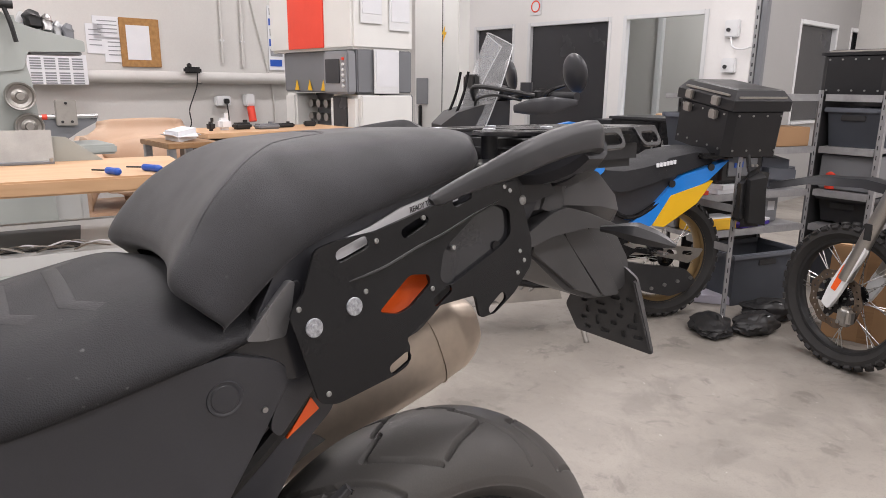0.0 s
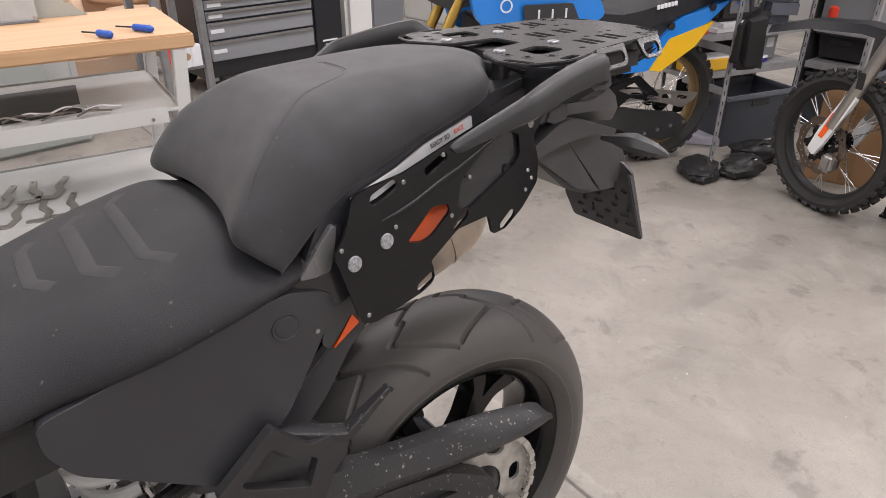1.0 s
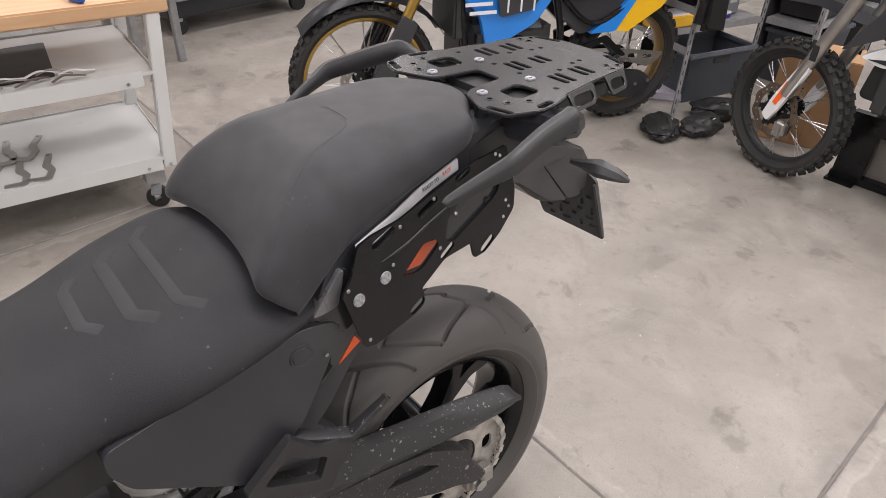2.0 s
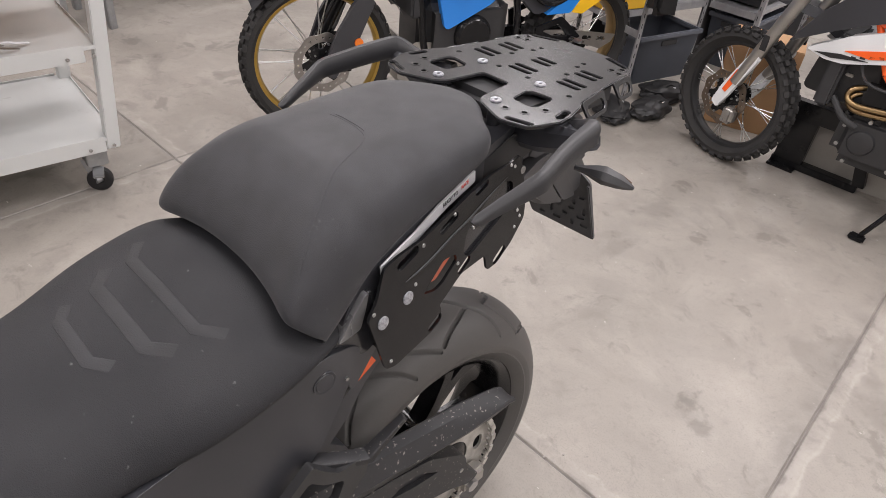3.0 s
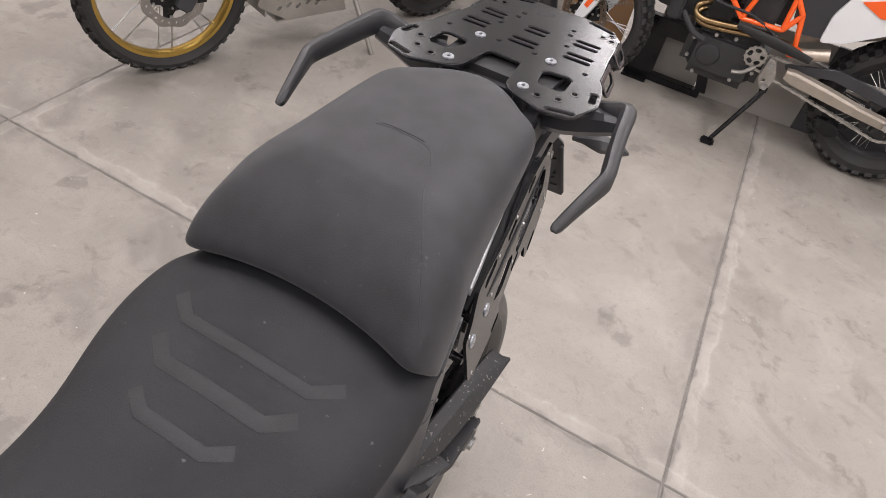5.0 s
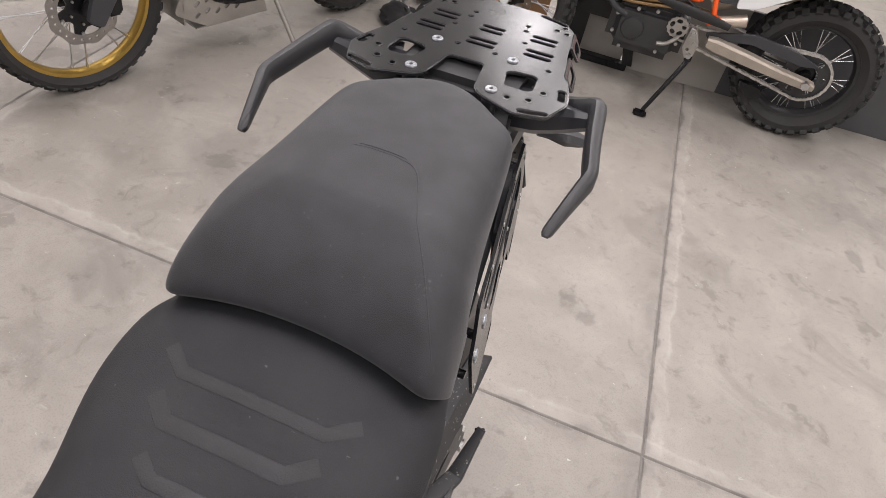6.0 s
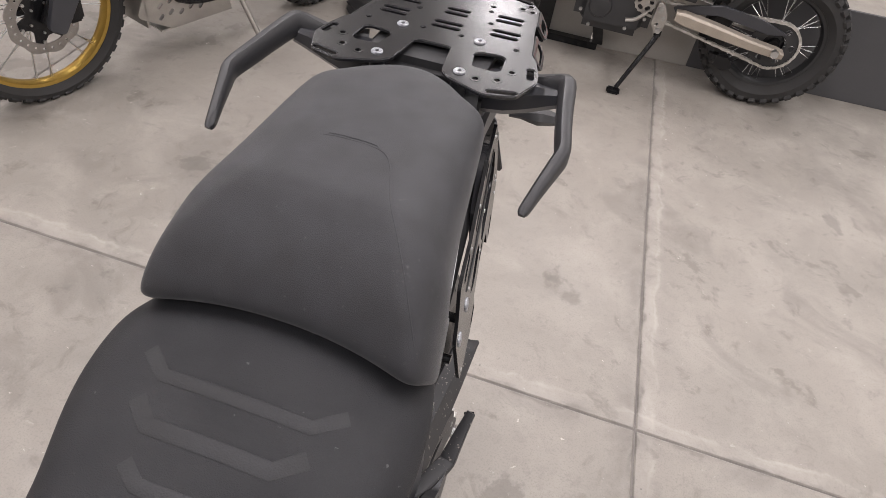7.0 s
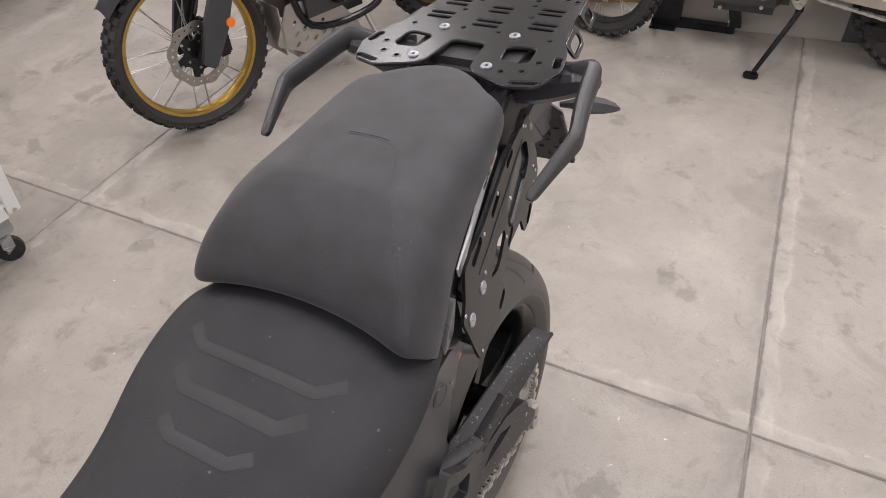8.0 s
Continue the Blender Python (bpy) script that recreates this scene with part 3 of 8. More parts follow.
def drop_on(ob, pts, lift=0.0):
    """Points lowered straight on to a part of the motorcycle, in its own frame."""
    ev = ob.evaluated_get(depsgraph)
    out = []
    for x, y in pts:
        ok, q, nrm, _ = ev.ray_cast(Vector((x, y, 2.0)), Vector((0, 0, -1)))
        if ok:
            out.append(q + nrm * lift)
    return out


# stitched seam round the raised back of the pillion seat, with its stitches
seam_half = [(0.0, -0.266), (0.023, -0.267), (0.044, -0.274), (0.058, -0.293), (0.068, -0.317), (0.080, -0.345), (0.098, -0.373), (0.117, -0.401), (0.136, -0.430), (0.150, -0.450)]
dense = smooth_path([(-x, y, 0) for x, y in seam_half[:0:-1]] + [(x, y, 0) for x, y in seam_half], 14)
on_seat = drop_on(pillion, [(p.x, p.y) for p in dense], 0.0002)
part("seam", tube(bmesh.new(), [p for p in on_seat if p.x > -0.035], 0.0005, 6, 1, (1.5, 0.7)), M_SEAT, pillion, "stitched seam")
bm = bmesh.new()
beside = drop_on(pillion, [(p.x * 1.035, p.y + 0.0035 if abs(p.x) < 0.04 else p.y) for p in dense], 0.0003)
for k in range(1, len(beside) - 1, 2):
    if abs(beside[k].x) < 0.03 and (beside[k + 1] - beside[k]).length > 0.001:
        rod(bm, beside[k], beside[k] + (beside[k + 1] - beside[k]).normalized() * 0.003, 0.0004, seg=5)
part("stitching", bm, M_SEAT, pillion, "row of black stitches")


def rib(pts2, w):
    """A flat raised band pressed into the cover."""
    line = []
    for (xa, ya), (xb, yb) in zip(pts2, pts2[1:]):
        n = max(2, int(math.hypot(xb - xa, yb - ya) / 0.006))
        line += [(xa + (xb - xa) * k / n, ya + (yb - ya) * k / n, 0) for k in range(n)]
    line.append((*pts2[-1], 0))
    rows = []
    for i, p in enumerate(line):
        a, b = Vector(line[max(i - 1, 0)]), Vector(line[min(i + 1, len(line) - 1)])
        d = (b - a).normalized()
        n2 = Vector((-d.y, d.x, 0))
        f = min(1.0, 6 * i / len(line), 6 * (len(line) - 1 - i) / len(line))
        cross = []
        for k, (off, up) in enumerate(((-1.2, -0.002), (-1.05, 0.0003), (-0.9, 0.0009), (0.9, 0.0009), (1.05, 0.0003), (1.2, -0.002))):
            q = drop_on(rider, [(p[0] + n2.x * off * w, p[1] + n2.y * off * w)])
            cross.append(q[0] + Vector((0, 0, up * max(f, 0.05) if up > 0 else up)))
        rows.append(cross)
    return loft(bmesh.new(), rows)


for pts2, w in (([(-0.112, -0.519), (-0.082, -0.541), (0.082, -0.541), (0.112, -0.519)], 0.0072),
                ([(-0.093, -0.570), (-0.066, -0.592), (0.066, -0.592), (0.093, -0.570)], 0.0085),
                ([(-0.066, -0.628), (-0.042, -0.644), (0.040, -0.644), (0.064, -0.627)], 0.0072)):
    part("rib", rib(pts2, w), M_RIB, rider, "raised rib pressed into the cover", angle=60)

# tank and front body, ahead of the rider seat
tank_rows = []
for y, w, z0, z1 in ((-1.01, 0.07, 0.74, 0.86), (-1.10, 0.10, 0.70, 0.95), (-1.24, 0.13, 0.62, 1.03), (-1.38, 0.16, 0.6, 1.05), (-1.50, 0.14, 0.62, 1.02), (-1.58, 0.08, 0.7, 0.95)):
    tank_rows.append([(w * math.cos(a) , y, (z0 + z1) / 2 + (z1 - z0) / 2 * math.sin(a)) for a in np.linspace(0, 2 * math.pi, 17)[:-1]])
part("fuel_tank", loft(bmesh.new(), tank_rows, True, True), M_GREYPLASTIC, BIKE, "dark fuel tank cover", subsurf=1, angle=60)

# plane of the luggage plates: x from y and z
PX0, PXY, PXZ = 0.1293, -0.129, -0.1075
# ---- side cover below the rider seat ----
def slab_part(name, poly, x_in, x_out, mt, parent, label="", bevel=0.006, r=0.012, skew=0.0, holes=()):
    """A body panel: a polygon in the (y, z) plane of the motorcycle, from x_in to x_out."""
    bm = plate(round_poly([Vector((p[0], p[1])) for p in poly], r), holes, abs(x_out - x_in), None, bevel)
    flip = 1 if x_out > x_in else -1
    bm.transform(Matrix(((0, 0, flip, x_out), (1, 0, 0, 0), (0, 1, 0, 0), (0, 0, 0, 1))))
    if skew:
        for v in bm.verts:
            v.co.x += flip * skew * v.co.y
    return part(name, bm, mt, parent, label)


COVER = [(-0.677, 0.806), (-0.622, 0.817), (-0.567, 0.829), (-0.500, 0.842), (-0.434, 0.850), (-0.385, 0.833), (-0.367, 0.815), (-0.401, 0.766), (-0.447, 0.706), (-0.510, 0.650), (-0.531, 0.641), (-0.661, 0.738), (-0.679, 0.775)]
for side in (1, -1):
    cover = slab_part("side_cover", COVER, 0.09 * side, 0.174 if side > 0 else -0.112, M_PLASTIC, BIKE, "satin black side cover below the seat", 0.008)
    for v in cover.data.vertices:
        if v.co.y > -0.45:
            v.co.x -= side * 0.2 * (v.co.y + 0.45)
    bm = bmesh.new()
    lathe(bm, [(0.0, -0.001), (0.012, -0.0011), (0.0128, -0.0021), (0.0138, -0.0021), (0.0148, -0.0013), (0.016, -0.0012), (0.0166, -0.003), (0.0, -0.003)], 32, Matrix.Translation((0, 0, 0)), False)
    part("round_cap", bm, M_PLASTIC, cover, "round moulded cap", pose(0.1735 if side > 0 else -0.1115, -0.437, 0.811, 0, 0 if side > 0 else 180, 0))
    part("screw", rod(bmesh.new(), (0.163 if side > 0 else -0.10, -0.400, 0.788), (0.1663 if side > 0 else -0.104, -0.400, 0.788), 0.0028), M_BOLT, cover)

# dark under-seat body, sub-frame rails and heel guard
body_rows = []
for y, w, z0, z1 in ((-0.96, 0.10, 0.70, 0.78), (-0.80, 0.12, 0.70, 0.80), (-0.62, 0.135, 0.73, 0.83), (-0.45, 0.14, 0.78, 0.86), (-0.36, 0.135, 0.86, 0.925), (-0.2, 0.115, 0.89, 0.955), (-0.05, 0.095, 0.93, 0.985), (0.1, 0.075, 0.955, 1.0)):
    body_rows.append([(-w, y, z0), (-w, y, z1), (w, y, z1), (w, y, z0)])
part("under_seat_body", loft(bmesh.new(), body_rows, True, True), M_DEEP, BIKE)
for side in (1, -1):
    tail = [(-0.405, 0.868), (-0.372, 0.925), (-0.335, 0.95), (-0.16, 0.985), (-0.02, 1.0), (0.03, 0.985), (0.02, 0.935), (-0.03, 0.885), (-0.07, 0.850), (-0.14, 0.836), (-0.22, 0.834), (-0.27, 0.832), (-0.31, 0.82), (-0.36, 0.775), (-0.385, 0.752), (-0.395, 0.765), (-0.37, 0.83)]
    tf = slab_part("tail_fairing", tail, 0.045 * side, 0.081 * side, M_PLASTIC, BIKE, "black tail side fairing", 0.006, 0.012, -0.2)
    strut = [(-0.4145, 0.8585), (-0.394, 0.881), (-0.369, 0.905), (-0.362, 0.904), (-0.366, 0.878), (-0.3735, 0.852), (-0.395, 0.8535)]
    bm = plate(round_poly([Vector(p) for p in strut], 0.004), [], 0.02, None, 0.005, segs=3)
    bm.transform(Matrix(((0, 0, side, 0.1665 * side), (1, 0, 0, 0), (0, 1, 0, 0), (0, 0, 0, 1))))
    for v in bm.verts:
        v.co.x += side * (0.10 * (v.co.z - 0.875) - 0.25 * (v.co.y + 0.39))
    part("seat_strut", bm, M_STRUT, BIKE, "satin grey strut below the seat corner", angle=40)
    shelf = [[(side * (0.075 - 0.2 * y), y, z - 0.004), (side * (PX0 + PXY * y - 0.020), y, z - 0.010), (side * (PX0 + PXY * y - 0.018), y, z - 0.004), (side * (0.078 - 0.2 * y), y, z + 0.004)] for y, z in ((-0.335, 0.888), (-0.29, 0.894), (-0.24, 0.900), (-0.18, 0.908), (-0.12, 0.918), (-0.08, 0.926))]
    # ink black here puts the shade of the seat-to-plate gap into the colour
    part("moulded_ledge", loft(bmesh.new(), shelf, True, True), M_INK, tf, "moulded ledge below the sticker, blackened as the shaded gap")
    # white sticker tapering forward, below the seat's edge
    stick = [(-0.336, 0.911), (-0.338, 0.926), (-0.2978, 0.9354), (-0.2708, 0.9414), (-0.2258, 0.9569), (-0.1418, 0.9734), (-0.1398, 0.9554), (-0.2028, 0.9454), (-0.2428, 0.9345), (-0.3028, 0.9165)]
    slab_part("sticker_rib", stick, 0.079 * side, 0.0846 * side, M_PLASTIC, tf, "", 0.0, 0.002, -0.2)
    st = slab_part("sticker", stick, 0.0844 * side, 0.0876 * side, M_STICKER, tf, "white sticker with black and red lettering", 0.0, 0.002, -0.2)
    if side > 0:
        for text, y0, mt in (("READY TO", -0.2148, M_INK), ("RACE", -0.1738, M_RED)):
            cu = bpy.data.curves.new("lettering", "FONT")
            cu.body, cu.size, cu.extrude = text, 0.0088, 0.0002
            tmp = new("lettering_source", cu)
            me = bpy.data.meshes.new_from_object(tmp)
            bpy.data.objects.remove(tmp)
            me.materials.append(mt)
            lt = new("lettering", me)
            lt.parent = st
            z0 = 0.9499 + (y0 + 0.2148) * 0.20
            yy, zz = Vector((-0.2, 1, 0.20)).normalized(), Vector((0, -0.20, 1)).normalized()
            xx = Vector((1, 0.2, 0)).normalized()
            x0 = 0.0880 - 0.2 * y0
            lt.matrix_basis = Matrix(((yy.x * 0.8, zz.x, xx.x, x0), (yy.y * 0.8, zz.y, xx.y, y0), (yy.z * 0.8, zz.z, xx.z, z0), (0, 0, 0, 1)))

# ---- luggage plate on each side ----
POLY = [(-0.3426, 0.9317), (-0.3587, 0.8933), (-0.3749, 0.8764), (-0.3534, 0.7876), (-0.3342, 0.7816), (-0.2620, 0.7908), (-0.2431, 0.7975), (-0.2410, 0.8161), (-0.2447, 0.8240), (-0.1964, 0.8495),
        (-0.1421, 0.8502), (-0.1369, 0.8223), (-0.1118, 0.8232), (-0.0770, 0.8408), (-0.0441, 0.8687), (-0.0403, 0.8990), (-0.0582, 0.9741), (-0.0927, 0.9710), (-0.1269, 0.9711), (-0.1700, 0.9630), (-0.2719, 0.9396), (-0.3193, 0.9367)]
PLATE_M = Matrix(((PXY, PXZ, 1, PX0 - PXZ * 0.87), (1, 0, 0, 0), (0, 1, 0, 0), (0, 0, 0, 1)))
HOLES = [
    slot(-0.3009, 0.9264, 0.0416, 0.0135, 17), slot(-0.2213, 0.9384, 0.0397, 0.0115, 20), slot(-0.1510, 0.9608, 0.0315, 0.0116, 16),
    slot(-0.2552, 0.8015, 0.0306, 0.0112, 22), slot(-0.1068, 0.8340, 0.0330, 0.0124, 30), slot(-0.1906, 0.8594, 0.0310, 0.0103, 28),
    round_poly([Vector(p) for p in ((-0.2770, 0.8589), (-0.2525, 0.8518), (-0.2367, 0.8557), (-0.2063, 0.8755), (-0.2077, 0.8856), (-0.2337, 0.8897))], 0.006),
    round_poly([Vector(p) for p in ((-0.1786, 0.8674), (-0.0953, 0.8992), (-0.0763, 0.9113), (-0.0760, 0.9410), (-0.0987, 0.9493), (-0.1345, 0.9392), (-0.1842, 0.9087), (-0.1936, 0.8775))], 0.008),
]


def luggage_plate(side):
    bm = plate(round_poly([Vector(p) for p in POLY], 0.006, 3), HOLES, 0.0045, None, 0.0024, segs=2, edge=1)
    bm.transform(PLATE_M)
    if side < 0:
        bm.transform(Matrix.Diagonal((-1, 1, 1, 1)))
        bmesh.ops.reverse_faces(bm, faces=bm.faces)
    # second material: the edge highlight, put into the bevel's colour
    pl = part("luggage_plate", bm, M_POWDER, BIKE, "black powder-coated steel luggage side plate with slots", angle=15, second=M_EDGE)

    def on(y, z, out=0.0):
        return Vector((side * (PX0 + PXY * y + PXZ * (z - 0.87) + out), y, z))

    nrm = Vector((side, -PXY, -PXZ)).normalized()
    turn = nrm.to_track_quat("X", "Z").to_matrix().to_4x4()
    for y, z, r in ((-0.3516, 0.8603, 0.0092), (-0.3055, 0.8710, 0.0092)):
        b2 = lathe(bmesh.new(), [(0, 0.0022), (0.0035, 0.0022), (0.004, 0.0018), (r - 0.0006, 0.0017), (r, 0.0010), (r, 0), (0, 0)], 24, None, False)
        part("washer_bolt", b2, M_WASHER, pl, "bright zinc washer and screw", Matrix.Translation(on(y, z)) @ turn)
    emboss = [on(y, z, 0.0004) for y, z in ((-0.3086, 0.8961), (-0.2812, 0.9000), (-0.2579, 0.9050), (-0.2205, 0.9165), (-0.1831, 0.9260), (-0.1344, 0.9417), (-0.0909, 0.9534))]
    part("pressed_ridge", tube(bmesh.new(), emboss, [0.0006, 0.0017, 0.0019, 0.0019, 0.0017, 0.0012, 0.0006], 8, 5), M_INK, pl, "thin pressed ridge along the plate")
    for y, z in ((-0.3654, 0.8803), (-0.2904, 0.8829), (-0.3429, 0.7943), (-0.2093, 0.9461), (-0.2046, 0.8695), (-0.1695, 0.9087), (-0.0518, 0.9492), (-0.0731, 0.9627), (-0.0823, 0.9679), (-0.0560, 0.8768), (-0.0624, 0.8889), (-0.0687, 0.8638), (-0.2724, 0.9304)):
        r = 0.0062 if (y, z) == (-0.0518, 0.9492) else 0.0029
        b2 = lathe(bmesh.new(), [(0, 0.0003), (r * 0.45, 0.0003), (r * 0.55, 0.0011), (r * 0.85, 0.0010), (r, 0.0003), (r, -0.002), (0, -0.002)], 14, None, False)
        part("screw", b2, M_BOLT if r > 0.004 or y < -0.2 else M_STEEL, pl, "", Matrix.Translation(on(y, z)) @ turn)
    return pl


for side in (1, -1):
    luggage_plate(side)
    behind = round_poly([Vector(p) for p in ((-0.193, 0.862), (-0.09, 0.888), (-0.062, 0.905), (-0.060, 0.945), (-0.095, 0.962), (-0.14, 0.952), (-0.196, 0.918), (-0.203, 0.88))], 0.008)
    bm = plate(behind, [], 0.010, PLATE_M @ pose(0, 0, -0.0055), 0.002)
    if side < 0:
        bm.transform(Matrix.Diagonal((-1, 1, 1, 1)))
        bmesh.ops.reverse_faces(bm, faces=bm.faces)
    part("tail_side_panel", bm, M_GLOSS, BIKE, "smooth black tail panel behind the luggage plate")
    fl = [Vector(p) for p in ((-0.270, 0.850), (-0.250, 0.841), (-0.222, 0.836), (-0.186, 0.858), (-0.172, 0.866), (-0.175, 0.885), (-0.225, 0.890), (-0.266, 0.868))]
    slab_part("orange_flash", fl, 0.080 * side, 0.088 * side, M_ORANGE, BIKE, "glossy orange body accent", 0.001, 0.004, -0.2)
    slab_part("inner_side_panel", [(-0.30, 0.85), (-0.21, 0.87), (-0.172, 0.862), (-0.168, 0.837), (-0.203, 0.815), (-0.226, 0.810), (-0.30, 0.80)], 0.074 * side, 0.0865 * side, M_DEEP, BIKE, "dark inner panel below the accent", 0.003, 0.008, -0.2)
    tri = [Vector(p) for p in ((-0.374, 0.742), (-0.338, 0.765), (-0.346, 0.779))]
    slab_part("lower_strut_panel", [(-0.50, 0.70), (-0.43, 0.77), (-0.37, 0.832), (-0.327, 0.80), (-0.317, 0.761), (-0.350, 0.732), (-0.388, 0.676), (-0.455, 0.608)], 0.09 * side, 0.140 * side, M_PLASTIC, BIKE, "", 0.004)
    neck = [(-0.47, 0.855), (-0.418, 0.862), (-0.404, 0.858), (-0.388, 0.876), (-0.368, 0.901), (-0.357, 0.905), (-0.350, 0.86), (-0.350, 0.815), (-0.366, 0.806), (-0.42, 0.835)]
    slab_part("seat_neck_panel", neck, 0.12 * side, 0.159 * side, M_GLOSS, BIKE, "glossy black body panel behind the seat corner", 0.016, 0.008)
    slab_part("orange_tip", tri, 0.138 * side, 0.1455 * side, M_ORANGE, BIKE, "pointed orange body accent", 0.001, 0.001)
    for y, z in ((-0.335, 0.875), (-0.345, 0.81), (-0.10, 0.90)):
        part("spacer", rod(bmesh.new(), (0.10 * side, y, z), (side * (PX0 + PXY * y - 0.006), y, z), 0.006), M_POWDER, BIKE)

# ---- luggage rack ----
HALF = [(0.0, 0.016), (0.027, 0.016), (0.036, -0.055), (0.048, -0.069), (0.104, -0.092), (0.146, -0.080), (0.1645, -0.030), (0.160, -0.002), (0.149, 0.034), (0.141, 0.045), (0.127, 0.118), (0.123, 0.15), (0.117, 0.205), (0.098, 0.230), (0.048, 0.246), (0.0, 0.250)]
OUT = [Vector(p) for p in HALF[1:-1]] + [Vector((-x, y)) for x, y in HALF[-2:0:-1]]
WINDOW = [(0.070, -0.024), (0.063, 0.012), (0.070, 0.020), (0.100, 0.024), (0.108, 0.018), (0.111, -0.018), (0.104, -0.026)]
rack_holes = []
for s in (1, -1):
    rack_holes += [round_poly([Vector((s * x, y)) for x, y in (WINDOW if s > 0 else WINDOW[::-1])], 0.006)]
    rack_holes += [slot(s * 0.127, -0.0755, 0.041, 0.009, s * 15), slot(s * 0.1505, -0.010, 0.032, 0.0105, s * -78), slot(s * 0.076, 0.229, 0.05, 0.008, s * -17)]
    for y in (0.083, 0.099):
        rack_holes += [slot(s * 0.088, y, 0.042, 0.0085), slot(s * 0.082, y + 0.052, 0.040, 0.0085)]
    for x, y in ((0.085, -0.057), (0.113, -0.048), (0.126, -0.018), (0.10, 0.21), (0.09, 0.195), (0.107, 0.19)):
        rack_holes += [disc(s * x, y, 0.0042, 12)]
    for x, y in ((0.03, 0.056), (0.058, 0.118), (0.045, 0.18), (0.047, 0.16), (0.115, 0.05)):
        rack_holes += [disc(s * x, y, 0.0032, 10)]
for y in (0.072, 0.088):
    rack_holes += [slot(0, y, 0.044, 0.0085), slot(0, y + 0.052, 0.036, 0.0085)]
RACK_Z = 1.0315
rack = part("luggage_rack", plate(round_poly(OUT, 0.008, 3), rack_holes, 0.005, pose(0, 0, RACK_Z), 0.0022, segs=2, edge=1), M_RACK, BIKE, "black aluminium luggage rack plate with slots and holes", angle=15, second=M_EDGE)
for s in (1, -1):
    for x, y in ((0.06, -0.0495), (0.06, 0.0495)):
        b2 = lathe(bmesh.new(), [(0, 0.0005), (0.003, 0.0005), (0.0032, 0.0022), (0.0075, 0.0026), (0.0085, 0.0016), (0.0085, -0.001), (0, -0.001)], 24, pose(0, 0, 0, 0, -90, 0), False)
        sc = part("rack_screw", b2, M_WASHER, rack, "zinc screw with washer", pose(s * x, y, RACK_Z))
        part("hex_socket", rod(bmesh.new(), (0, 0, 0.0), (0, 0, 0.0012), 0.0026, seg=6), M_INK, sc)
    for x, y in ((0.085, -0.057), (0.113, -0.048), (0.126, -0.018), (0.10, 0.21), (0.09, 0.195), (0.107, 0.19)):
        b2 = lathe(bmesh.new(), [(0.0042, 0.0002), (0.0075, 0.0004), (0.0078, 0.0002), (0.0044, -0.0015)], 16, pose(0, 0, 0, 0, -90, 0))
        part("countersink", b2, M_RACK, rack, "", pose(s * x, y, RACK_Z))
    for y0, y1 in ((0.046, 0.115), (0.148, 0.205)):
        xa, xb = np.interp(y0, (0.045, 0.205), (0.141, 0.117)), np.interp(y1, (0.045, 0.205), (0.141, 0.117))
        L_ = math.hypot(xb - xa, y1 - y0)
        hang = round_poly([Vector(v) for v in ((0, 0), (L_, 0), (L_ - 0.004, -0.024), (L_ - 0.012, -0.031), (0.012, -0.031), (0.004, -0.024))], 0.005)
        eye = [slot(L_ / 2, -0.0165, L_ - 0.018, 0.017)]
        ex_, ey_ = Vector((s * (xb - xa), y1 - y0, 0)).normalized(), Vector((s * -0.55, 0, 0.83)).normalized()
        ez_ = ex_.cross(ey_).normalized()
        mm = Matrix(((ex_.x, ey_.x, ez_.x, s * (xa - 0.001)), (ex_.y, ey_.y, ez_.y, y0), (ex_.z, ey_.z, ez_.z, RACK_Z - 0.001), (0, 0, 0, 1)))
        part("tie_loop", plate(hang, eye, 0.004, mm @ pose(0, 0, 0.002), 0.001, edge=1), M_RACK, rack, "black tie-down loop folded from the rack edge", second=M_EDGE)
part("rack_bridge", new_box((0, 0.085, 0.997), (0.20, 0.23, 0.045), 0.012), M_DEEP, BIKE)
part("seat_lock_box", new_box((0, -0.03, 0.962), (0.12, 0.07, 0.04), 0.01), M_PLASTIC, BIKE)
part("lock_barrel", rod(bmesh.new(), (0.0, -0.022, 0.985), (0.022, -0.012, 0.997), 0.012), M_ALU, BIKE)
for s in (1, -1):
    for x, y in ((0.06, -0.0495), (0.06, 0.0495)):
        part("rack_foot", rod(bmesh.new(), (s * x, y, 0.97), (s * x, y, RACK_Z - 0.005), 0.011), M_PLASTIC, rack)

